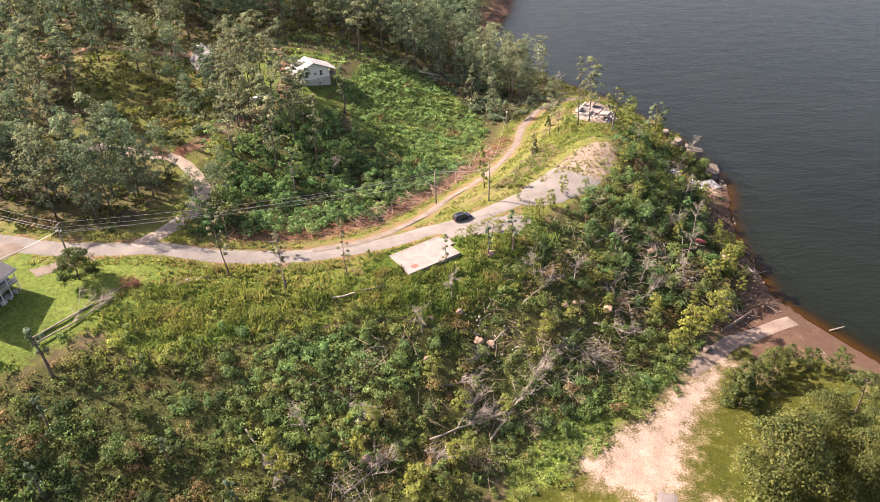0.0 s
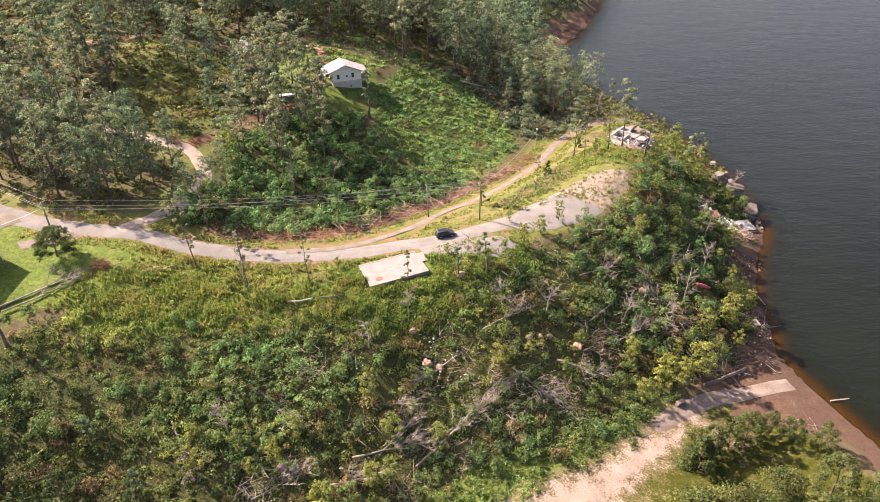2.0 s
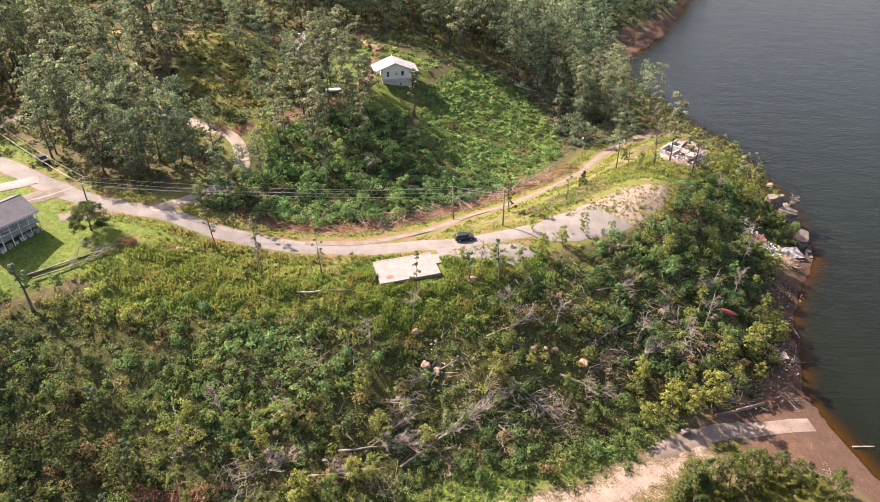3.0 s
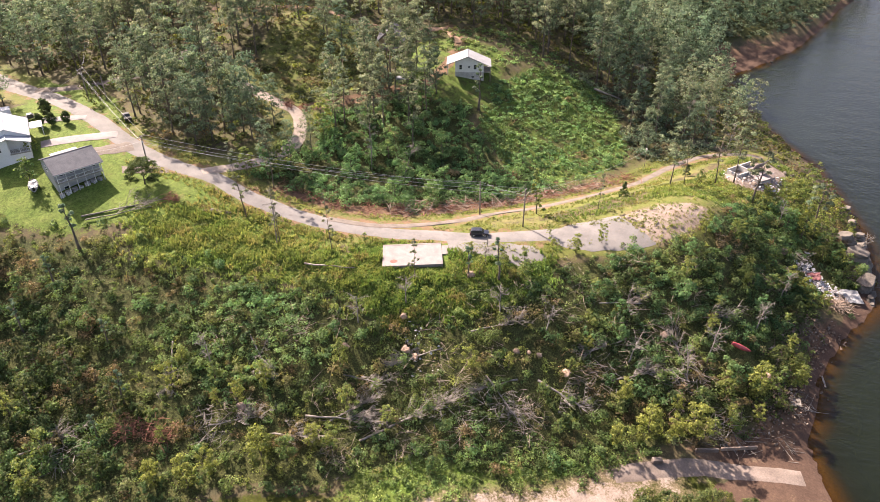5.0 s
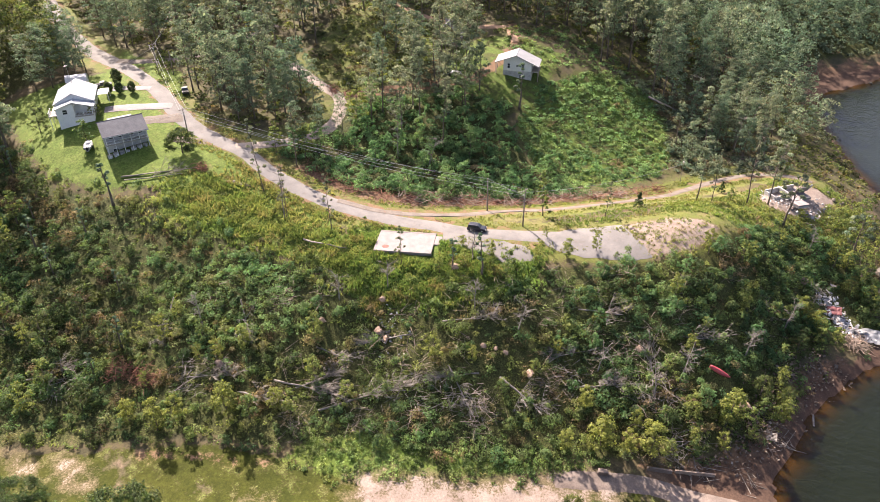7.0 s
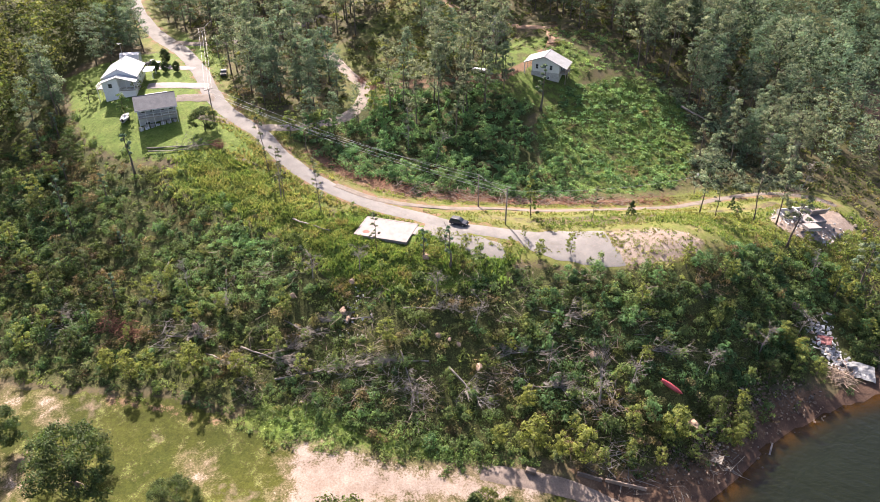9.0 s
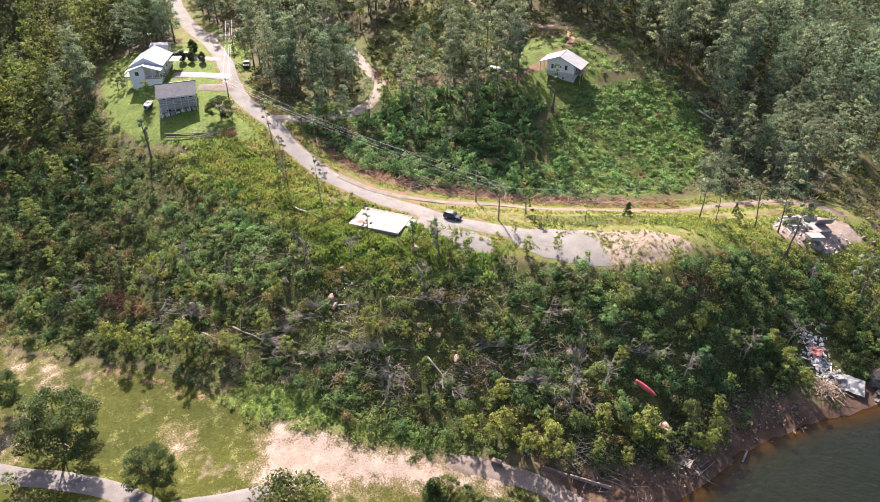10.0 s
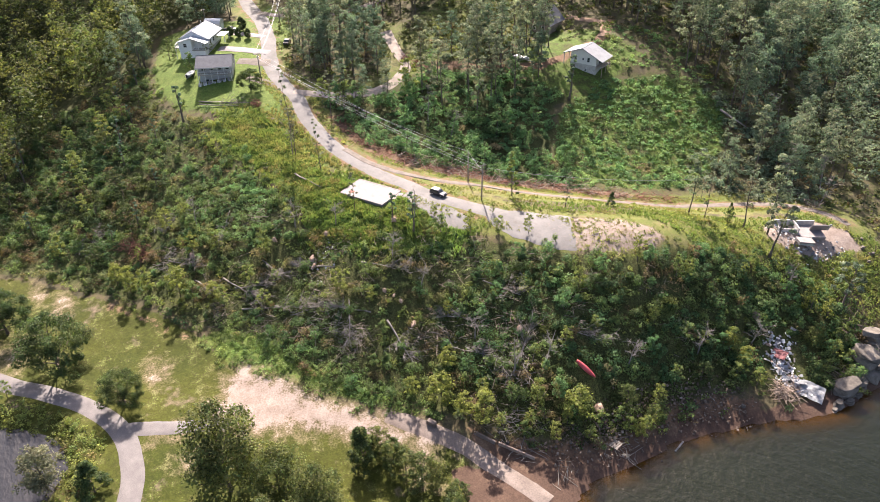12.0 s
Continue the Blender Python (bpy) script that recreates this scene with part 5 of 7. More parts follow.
def white_house():
    ob = anchor("white_house", turned(-90.6, 97.3, 0, 149.8) @ Matrix.Translation((8, 0, 36.6)) @ Matrix.Scale(0.91, 4) @ Matrix.Translation((-8, 0, -36.6)), "white-sided house with a bright white metal roof", "house")
    fl, g = 31.7, 27.2
    gable_walls(ob, 3.3, 15.4, -4.7, 4.7, fl - 0.3, 34.75, 37.05, M_SIDING)
    shape("foundation", ob, M_STONEBASE, [((3.35, -4.6, g), (15.3, 4.6, fl - 0.3))], 0.02)
    gable_walls(ob, 0.5, 3.28, 0.1, 4.6, fl - 0.3, 35.35, 35.4, M_SIDING, ridge_y=0.2, eave_hi=34.15)
    shape("porch_floor", ob, M_DECK, [((0.3, -4.7, fl - 0.25), (3.28, 0.08, fl))], 0.02)
    shape("skirting", ob, M_SIDING, [((0.6, -4.6, g), (3.2, 4.5, fl - 0.3))], 0.02)
    for y in (-4.6, -2.3, -0.05):
        shape("porch_post", ob, M_TRIM, [((0.42, y - 0.09, fl), (0.6, y + 0.09, 34.3 if y < -4 else 35.1))], 0.015)
    railing(ob, (0.5, -4.5), (0.5, -0.1), fl, 0.9)
    gable_roof(ob, -0.1, 4.0, -5.35, 34.05, 5.2, 34.05, 35.75, M_METALROOF, 0.12, 0.6)
    gable_roof(ob, 3.0, 15.8, -5.3, 34.55, 5.3, 34.55, 37.2, M_METALROOF, 0.14, 0.6)
    for x in (5.5, 8.5, 12.0):
        window(ob, x, -4.7, fl + 0.9, 1.0, 1.3, ("y", -1))
        window(ob, x, 4.7, fl + 0.9, 1.0, 1.3, ("y", 1))
    window(ob, 0.5, 2.3, fl + 0.9, 1.1, 1.2, ("x", -1))
    shape("carport_roof", ob, M_METALROOF, [((9.5, -8.4, 33.9), (14.2, -5.32, 34.05))], 0.03)
    for x in (9.7, 14.0):
        shape("carport_post", ob, M_TRIM, [((x - 0.07, -8.3, 31.6), (x + 0.07, -8.15, 33.9))], 0.01)
    shape("deck", ob, M_DECK, [((2.6, 4.72, fl - 0.25), (6.8, 7.2, fl - 0.05))], 0.02)
    for x in (2.8, 6.6):
        shape("deck_leg", ob, M_TRIM, [((x - 0.08, 6.9, g - 0.6), (x + 0.08, 7.05, fl - 0.25))], 0.01)
    railing(ob, (2.7, 7.1), (6.7, 7.1), fl - 0.05)
    railing(ob, (2.7, 4.8), (2.7, 7.0), fl - 0.05)
    bm = bmesh.new()
    tube(bm, [(13.5, 0.9, 36.6), (13.5, 0.9, 37.9)], [0.11, 0.11], 10)
    part("vent_pipe", bm, M_INSULATOR, ob)
    tube_bm = bmesh.new()
    tube(tube_bm, [(0, 0, 0), (0, 0, 8.2)], [0.06, 0.04], 6)
    mast = anchor("antenna_mast", pose(-109.2, 105.4, h1(-109.2, 105.4)), "slim grey antenna mast beside the shed", "antenna")
    part("mast", tube_bm, M_INSULATOR, mast)
    bm = bmesh.new()
    for k in range(5):
        tube(bm, [(-0.5 + 0.06 * k, -0.6 + 0.25 * k, 8.0), (0.5 - 0.06 * k, -0.6 + 0.25 * k, 8.0)], [0.015, 0.015], 4)
    tube(bm, [(0, -0.7, 8.0), (0, 0.5, 8.0)], [0.02, 0.02], 4)
    part("aerial", bm, M_INSULATOR, mast)


def garden_shed():
    ob = anchor("garden_shed", turned(-112.3, 108.3, 31.6, 60), "grey metal-roofed barn shed behind the white house", "shed")
    bm = bmesh.new()
    prof = [(-1.8, 0), (1.8, 0), (1.8, 2.3), (1.25, 3.3), (0, 3.75), (-1.25, 3.3), (-1.8, 2.3)]
    a, b = [bm.verts.new((-2.6, y, z)) for y, z in prof], [bm.verts.new((2.6, y, z)) for y, z in prof]
    bm.faces.new(a[::-1]), bm.faces.new(b)
    for k in range(7):
        bm.faces.new((a[k], a[(k + 1) % 7], b[(k + 1) % 7], b[k]))
    bmesh.ops.recalc_face_normals(bm, faces=bm.faces)
    part("wall", bm, M_SHEET, ob)
    for (y0, z0), (y1, z1) in zip(prof[2:], prof[3:]):
        bm = bmesh.new()
        n = Vector((0, z0 - z1, y1 - y0)).normalized() * 0.05
        n = n if n.z > 0 else -n
        c = [Vector((-2.75, y0, z0)), Vector((2.75, y0, z0)), Vector((2.75, y1, z1)), Vector((-2.75, y1, z1))]
        lo, hi = [bm.verts.new(p + n * 0.2) for p in c], [bm.verts.new(p + n * 1.6) for p in c]
        bm.faces.new(lo), bm.faces.new(hi[::-1])
        for k in range(4):
            bm.faces.new((lo[k], hi[k], hi[(k + 1) % 4], lo[(k + 1) % 4]))
        bmesh.ops.recalc_face_normals(bm, faces=bm.faces)
        part("roof", bm, M_METALROOF, ob)
    shape("door", ob, M_TRIM, [((2.61, -0.8, 0.1), (2.66, 0.8, 2.1))], 0.01)


def grey_house():
    ob = anchor("grey_roofed_house", turned(-70.4, 100.5, 0, 73.1) @ Matrix.Translation((0, 6, 33.6)) @ Matrix.Scale(0.88, 4) @ Matrix.Translation((0, -6, -33.6)), "white house with a dark grey shingle roof and rear deck", "house")
    fl, g = 30.0, 25.2
    # walls greyed to stand in for the shade under the overhang
    gable_walls(ob, -5.5, 5.5, 2.5, 11.6, fl - 0.2, 33.35, 34.35, M_SHADED_SIDING, ridge_y=6.0, eave_hi=32.3)
    shape("basement_wall", ob, M_SHADED_SIDING, [((-5.4, 2.7, g), (5.4, 11.4, fl - 0.2))], 0.02)
    gable_roof(ob, -5.95, 5.95, -0.1, 32.2, 12.1, 32.2, 34.5, M_SHINGLE, 0.18, ridge_y=6.0)
    shape("porch_roof", ob, M_PALESHINGLE, [((-2.6, 12.15, 31.9), (4.0, 14.3, 32.1))], 0.03)
    for x in (-2.4, 3.8):
        shape("porch_post", ob, M_TRIM, [((x - 0.07, 14.0, 28.6), (x + 0.07, 14.14, 31.9))], 0.01)
    shape("gutter", ob, M_TRIM, [((-5.95, -0.25, 32.12), (5.95, -0.12, 32.26))], 0.02)
    shape("deck", ob, M_DECK, [((-5.5, 0.1, fl - 0.28), (5.5, 2.48, fl - 0.04))], 0.02)
    for k in range(6):
        x = -5.3 + 2.12 * k
        shape("deck_post", ob, M_TRIM, [((x - 0.08, 0.15, g - 0.6), (x + 0.08, 0.31, 32.2))], 0.012)
    for k in range(5):
        a = -5.2 + 2.12 * k
        railing(ob, (a, 0.25), (a + 1.92, 0.25), fl, 0.9, 0.24)
    for x in (-3.8, -1.2, 1.6, 4.0):
        window(ob, x, 2.5, fl + 0.7, 1.1, 1.4, ("y", -1))
    for x in (-3.2, 2.6):
        window(ob, x, 2.7, g + 1.2, 1.3, 1.2, ("y", -1))
    window(ob, 5.5, 7.5, fl + 0.9, 1.0, 1.2, ("x", 1))
    window(ob, -5.5, 7.5, fl + 0.9, 1.0, 1.2, ("x", -1))
    rnd = random.Random(5)
    for k in range(7):
        x = -4.6 + 1.4 * k
        q = turned(-70.4, 100.5, 0, 73.1) @ Vector((x, 1.3, 0))
        s = rnd.uniform(0.35, 0.6)
        b = anchor("storage_box", turned(q.x, q.y, h1(q.x, q.y), rnd.uniform(0, 90)), "weathered storage box under the deck", "box", "boxes under the deck")
        shape("body", b, M_JUNK, [((-s, -s * 0.7, -0.3), (s, s * 0.7, s * 1.3))], 0.05)
        shape("lid", b, M_DECK, [((-s - 0.04, -s * 0.7 - 0.04, s * 1.3), (s + 0.04, s * 0.7 + 0.04, s * 1.3 + 0.08))], 0.02)


def hill_house():
    ob = anchor("hill_house", turned(-31.5, 199.6, 0, 119.4) @ Matrix.Translation((4, -2, 31.5)) @ Matrix.Scale(0.87, 4) @ Matrix.Translation((-4, 2, -31.5)), "cream two-storey house with pale grey roof and stone base", "house")
    fl = 29.6
    gable_walls(ob, 0.35, 7.5, -5.2, 4.2, fl, 32.2, 34.6, M_BEIGE, eave_hi=33.0)
    shape("stone_base", ob, M_STONEBASE, [((0.3, -5.25, 24.6), (7.55, 4.3, fl))], 0.03)
    gable_roof(ob, -0.3, 7.9, -7.7, 31.35, 7.0, 32.2, 34.8, M_PALESHINGLE, 0.2)
    for y in (6.7,):
        for x in (0.3, 4.0, 7.4):
            shape("carport_post", ob, M_TRIM, [((x - 0.09, y - 0.09, 26.5), (x + 0.09, y + 0.09, 32.3))], 0.015)
    for y, w in ((2.4, 0.8), (-0.4, 0.55), (-2.4, 0.85)):
        window(ob, 0.35, y, fl + (0.9 if w > 0.6 else 1.3), w, 1.5 if w > 0.6 else 0.7, ("x", -1))
    window(ob, 0.3, -1.6, 27.4, 0.8, 0.8, ("x", -1))
    shape("deck", ob, M_DECK, [((0.4, -7.6, fl - 0.25), (6.5, -5.27, fl - 0.02))], 0.02)
    for x in (0.5, 3.4, 6.3):
        shape("deck_post", ob, M_TIMBER, [((x - 0.08, -7.5, 23.8), (x + 0.08, -7.34, 31.4))], 0.012)
    railing(ob, (0.5, -7.42), (6.3, -7.42), fl, 0.9, 0.25, M_TIMBER)
    railing(ob, (0.45, -7.3), (0.45, -5.35), fl, 0.9, 0.25, M_TIMBER)
    window(ob, 3.2, -5.2, fl + 0.2, 1.6, 2.0, ("y", -1))


def dark_house():
    z = h1(-62.5, 206.5)
    ob = anchor("dark_cabin", turned(-62.5, 206.5, z, 120), "dark-roofed wooden cabin among the trees", "house")
    gable_walls(ob, -4.5, 4.5, -3.6, 3.6, -0.8, 3.0, 6.4, M_TIMBER)
    gable_roof(ob, -5.2, 5.2, -4.4, 2.6, 4.4, 2.6, 6.8, M_DARKSHINGLE, 0.2)
    for y in (-1.6, 1.6):
        window(ob, -4.5, y, 1.0, 1.0, 1.3, ("x", -1))
    shape("chimney", ob, M_BLOCK, [((1.5, 1.2, 4.0), (2.3, 2.0, 7.4))], 0.03)


white_house()
garden_shed()
grey_house()
hill_house()
dark_house()
patch("pavement_drive", [(-85, 121.2), (-82.2, 118.6), (-92, 105.2), (-94.5, 106.8)], M_CONCRETE, "white concrete driveway slab", 0.16, category="driveway", wobble=0.08)
patch("pavement_walk", [(-98.2, 122.5), (-96.2, 120.4), (-103, 111.5), (-106, 113)], M_CONCRETE, "white concrete driveway beside the shrubs", 0.16, category="driveway", wobble=0.08)
patch("pavement_gravel", [(-78.5, 119.5), (-74, 117), (-80, 108.5), (-83, 110.5)], M_DIRT_ROAD, "pale gravel parking strip", 0.12, category="driveway")


patch("pavement_path", [(-62.5, 116.4), (-60.2, 114.8), (-68.6, 108.8), (-71.2, 110.6)], M_DIRT_ROAD, "short dirt drive beside the lawn oak", 0.12, category="driveway", wobble=0.4)


# ---- vehicles ----
def sport_utility():
    z = float(ground_z(8.1, 136.0)) + 0.09
    ob = anchor("car", turned(8.1, 136.0, z, 28) @ Matrix.Scale(0.86, 4), "dark blue sport utility car parked on the road", "car")
    prof = [(-2.28, 0.42), (-2.32, 0.78), (-2.22, 1.02), (-2.02, 1.62), (-1.80, 1.74), (0.15, 1.76), (0.45, 1.66), (1.05, 1.10), (2.02, 0.98), (2.25, 0.82), (2.30, 0.50), (2.18, 0.36), (-2.1, 0.34)]
    bm = bmesh.new()
    rows = []
    for y in (-0.94, -0.90, 0.90, 0.94):
        inset = abs(y) > 0.92
        row = []
        for x, zz in prof:
            t = max(0.0, (zz - 1.0) / 0.75)
            yy = y * (1 - 0.17 * t)
            row.append(bm.verts.new((x * (0.985 if inset else 1.0), yy, zz - (0.03 if inset and zz > 0.6 else 0))))
        rows.append(row)
    for a, b in zip(rows, rows[1:]):
        for k in range(len(prof)):
            bm.faces.new((a[k], a[(k + 1) % len(prof)], b[(k + 1) % len(prof)], b[k]))
    bm.faces.new(rows[0]), bm.faces.new(rows[-1][::-1])
    bmesh.ops.recalc_face_normals(bm, faces=bm.faces)
    body = part("body", bm, M_CARPAINT, ob)
    for sg in (-1, 1):
        for x0, x1 in ((-1.78, -0.95), (-0.88, -0.02), (0.05, 0.72)):
            bm = bmesh.new()
            z0, z1 = 1.14, 1.58
            q = [(x0 - (0.04 if x0 < -1 else 0), z0), (x1 + (0.12 if x1 > 0.5 else 0), z0), (x1 - (0.36 if x1 > 0.5 else 0), z1), (x0 + (0.12 if x0 < -1 else 0), z1)]
            ys = [sg * (0.945 * (1 - 0.17 * max(0, (zz - 1) / 0.75)) + 0.004) for _, zz in q]
            f = [bm.verts.new((xx, yy, zz)) for (xx, zz), yy in zip(q, ys)]
            bm.faces.new(f)
            ext = bmesh.ops.extrude_face_region(bm, geom=bm.faces[:])
            for v in [g for g in ext["geom"] if isinstance(g, bmesh.types.BMVert)]:
                v.co.y -= sg * 0.02
            bmesh.ops.recalc_face_normals(bm, faces=bm.faces)
            part("side_window", bm, M_GLASS, body)
    for name, c in (("windscreen", [(1.02, 1.14), (0.5, 1.63)]), ("rear_window", [(-2.19, 1.14), (-2.06, 1.56)])):
        (xa, za), (xb, zb) = c
        off = 0.02 if name == "windscreen" else -0.02
        bm = bmesh.new()
        lo = [bm.verts.new(p) for p in ((xa + off, -0.8, za + 0.02), (xa + off, 0.8, za + 0.02), (xb + off, 0.68, zb + 0.02), (xb + off, -0.68, zb + 0.02))]
        bm.faces.new(lo)
        ext = bmesh.ops.extrude_face_region(bm, geom=bm.faces[:])
        for v in [g for g in ext["geom"] if isinstance(g, bmesh.types.BMVert)]:
            v.co.x -= 2 * off
        bmesh.ops.recalc_face_normals(bm, faces=bm.faces)
        part(name, bm, M_GLASS, body)
    for x in (-1.38, 1.42):
        for sg in (-1, 1):
            bm = bmesh.new()
            tube(bm, [(x, sg * 0.70, 0.37), (x, sg * 0.74, 0.37), (x, sg * 0.92, 0.37), (x, sg * 0.96, 0.37)], [0.30, 0.37, 0.37, 0.31], 18)
            wheel = part("wheel", bm, M_RUBBER, ob, smooth=True)
            bm = bmesh.new()
            tube(bm, [(x, sg * 0.95, 0.37), (x, sg * 0.975, 0.37)], [0.23, 0.17], 12)
            part("rim", bm, M_ALLOY, wheel)
            bm = bmesh.new()
            pts = [(x + 0.47 * math.cos(a), sg * 0.945, 0.37 + 0.47 * math.sin(a)) for a in np.linspace(0.1, 3.04, 9)]
            tube(bm, pts, [0.05] * 9, 5)
            part("wheel_arch", bm, M_RUBBER, body)
    shape("bumper", body, M_RUBBER, [((2.2, -0.85, 0.36), (2.36, 0.85, 0.58))], 0.05)
    shape("bumper", body, M_RUBBER, [((-2.40, -0.85, 0.40), (-2.26, 0.85, 0.62))], 0.05)
    for sg in (-1, 1):
        shape("headlight", body, M_LAMPGLASS, [((2.19, sg * 0.72 - 0.16, 0.70), (2.29, sg * 0.72 + 0.16, 0.86))], 0.03)
        shape("tail_light", body, M_REDLENS, [((-2.34, sg * 0.80 - 0.07, 0.85), (-2.22, sg * 0.80 + 0.07, 1.15))], 0.02)
        bm = bmesh.new()
        tube(bm, [(-1.7, sg * 0.66, 1.80), (-0.7, sg * 0.68, 1.83), (0.1, sg * 0.66, 1.80)], [0.025] * 3, 6)
        part("roof_rail", bm, M_ALLOY, body)
        shape("mirror", body, M_CARPAINT, [((0.62, sg * 1.0 - 0.09, 1.08), (0.78, sg * 1.0 + 0.09, 1.24))], 0.03)


def pickup(x, y, turn, label):
    ob = anchor("pickup_truck", turned(x, y, float(ground_z(x, y)) + 0.05, turn) @ Matrix.Scale(0.86, 4), label, "pickup truck")
    prof = [(-2.7, 0.45), (-2.7, 1.05), (-0.9, 1.08), (-0.75, 1.75), (0.55, 1.78), (1.1, 1.15), (2.6, 1.02), (2.7, 0.5)]
    bm = bmesh.new()
    a, b = [bm.verts.new((px, -0.93 * (1 - 0.12 * max(0, pz - 1.1)), pz)) for px, pz in prof], [bm.verts.new((px, 0.93 * (1 - 0.12 * max(0, pz - 1.1)), pz)) for px, pz in prof]
    bm.faces.new(a), bm.faces.new(b[::-1])
    for k in range(len(prof)):
        bm.faces.new((a[k], a[(k + 1) % len(prof)], b[(k + 1) % len(prof)], b[k]))
    bmesh.ops.recalc_face_normals(bm, faces=bm.faces)
    bmesh.ops.bevel(bm, geom=bm.edges[:], offset=0.05, segments=2, affect="EDGES")
    body = part("body", bm, M_CARPAINT, ob)
    shape("bed", body, M_RUBBER, [((-2.55, -0.75, 1.05), (-1.0, 0.75, 1.10))], 0.02)
    for sg in (-1, 1):
        shape("side_window", body, M_GLASS, [((-0.55, sg * 0.86 - 0.03, 1.2), (0.55, sg * 0.86 + 0.03, 1.62))], 0.02)
    shape("windscreen", body, M_GLASS, [((0.66, -0.7, 1.25), (0.92, 0.7, 1.52))], 0.04)
    for wx_ in (-1.7, 1.7):
        for sg in (-1, 1):
            bm = bmesh.new()
            tube(bm, [(wx_, sg * 0.72, 0.4), (wx_, sg * 0.76, 0.4), (wx_, sg * 0.94, 0.4), (wx_, sg * 0.97, 0.4)], [0.33, 0.40, 0.40, 0.33], 16)
            wheel = part("wheel", bm, M_RUBBER, ob, smooth=True)
            bm = bmesh.new()
            tube(bm, [(wx_, sg * 0.965, 0.4), (wx_, sg * 0.985, 0.4)], [0.22, 0.15], 10)
            part("rim", bm, M_ALLOY, wheel)


def boat_hull(bm, length, beam, depth, flip=False):
    n, m = 13, 7
    rows = []
    for i in range(n):
        u = i / (n - 1)
        w = beam / 2 * (math.sin(math.pi * min(1, 0.08 + 0.92 * u)) ** 0.55 if u < 1 else 0.02)
        rows.append([bm.verts.new((length * (u - 0.5), w * math.cos(math.pi * k / (m - 1)), (1 if flip else -1) * depth * math.sin(math.pi * k / (m - 1)) * (1 - 0.35 * u * u))) for k in range(m)])
    for a, b in zip(rows, rows[1:]):
        for k in range(m - 1):
            bm.faces.new((a[k], a[k + 1], b[k + 1], b[k]))
    inner = bmesh.ops.duplicate(bm, geom=bm.verts[:] + bm.edges[:] + bm.faces[:])["geom"]
    for v in [g for g in inner if isinstance(g, bmesh.types.BMVert)]:
        v.co = Vector((v.co.x * 0.97, v.co.y * 0.93, v.co.z * 0.92))
    bmesh.ops.bridge_loops(bm, edges=[e for e in bm.edges if e.is_boundary])
    bmesh.ops.recalc_face_normals(bm, faces=bm.faces)
    return bm


def red_canoe():
    m = Matrix.Translation((61.9, 141.3, h1(61.9, 141.3) + 1.7)) @ Euler((radians(35), radians(28), radians(30))).to_matrix().to_4x4()
    ob = anchor("canoe", m, "upturned faded red canoe lying in the brush", "canoe")
    part("hull", boat_hull(bmesh.new(), 4.6, 1.0, 0.5, True), M_REDPAINT, ob, smooth=True)
    bm = bmesh.new()
    tube(bm, [(-2.2, 0, 0.30), (-1.0, 0, 0.48), (1.0, 0, 0.42), (2.2, 0, 0.2)], [0.03] * 4, 5)
    part("keel", bm, M_REDPAINT, ob)


def trailer_boat(x, y, turn, label):
    ob = anchor("motor_boat", turned(x, y, float(ground_z(x, y)) + 0.95, turn), label, "boat")
    part("hull", boat_hull(bmesh.new(), 5.6, 2.1, 0.75), M_SHEET, ob, smooth=True)
    shape("cover", ob, M_SHEET, [((-2.3, -0.85, -0.08), (1.6, 0.85, 0.12))], 0.08, "crumpled pale tarpaulin")
    shape("motor", ob, M_RUBBER, [((-3.1, -0.2, -0.4), (-2.72, 0.2, 0.45))], 0.08)
    shape("trailer_beam", ob, M_INSULATOR, [((-2.4, -0.08, -0.82), (3.9, 0.08, -0.72))], 0.02)
    for sg in (-1, 1):
        bm = bmesh.new()
        tube(bm, [(-0.9, sg * 0.95, -0.65), (-0.9, sg * 1.13, -0.65)], [0.3, 0.3], 12)
        part("wheel", bm, M_RUBBER, ob)


sport_utility()
pickup(-88.6, 126.8, 152, "dark pickup truck parked on the road verge")
pickup(-106.6, 112.6, 62, "dark pickup truck parked by the white house")
red_canoe()
trailer_boat(-44.6, 187.4, 30, "white motor boat under a cover on its trailer")
trailer_boat(-80.6, 95.0, 150, "pale covered boat beside the grey-roofed house")


# ---- utility poles and cables ----
def utility_pole(x, y, top, label, arms=1, lamp=False, lean=(0, 0)):
    z = float(ground_z(x, y))
    ob = anchor("utility_pole", pose(x, y, z), label, "utility pole", "poles along the road")
    bm = bmesh.new()
    tube(bm, [(0, 0, -0.8), (lean[0] / 2, lean[1] / 2, (top - z) / 2), (lean[0], lean[1], top - z)], [0.17, 0.15, 0.11], 10)
    part("pole", bm, M_POLE, ob, smooth=True)
    for k in range(arms):
        zz = top - z - 0.35 - 0.8 * k
        bm = box(bmesh.new(), (-0.06, -1.1, zz), (0.06, 1.1, zz + 0.12), 0.01)
        arm = part("crossarm", bm, M_POLE, ob)
        for yy in (-1.0, -0.35, 0.35, 1.0):
            bm = bmesh.new()
            tube(bm, [(0, yy, zz + 0.12), (0, yy, zz + 0.24), (0, yy, zz + 0.30)], [0.03, 0.055, 0.03], 6)
            part("insulator", bm, M_INSULATOR, arm)
    if lamp:
        bm = bmesh.new()
        tube(bm, [(0, 0, top - z - 1.2), (0.6, -0.3, top - z - 1.0)], [0.03, 0.03], 5)
        tube(bm, [(0.6, -0.3, top - z - 1.25), (0.6, -0.3, top - z - 0.95)], [0.2, 0.12], 8)
        part("lamp", bm, M_LAMPGLASS, ob)
    return Vector((x + lean[0], y + lean[1], top))


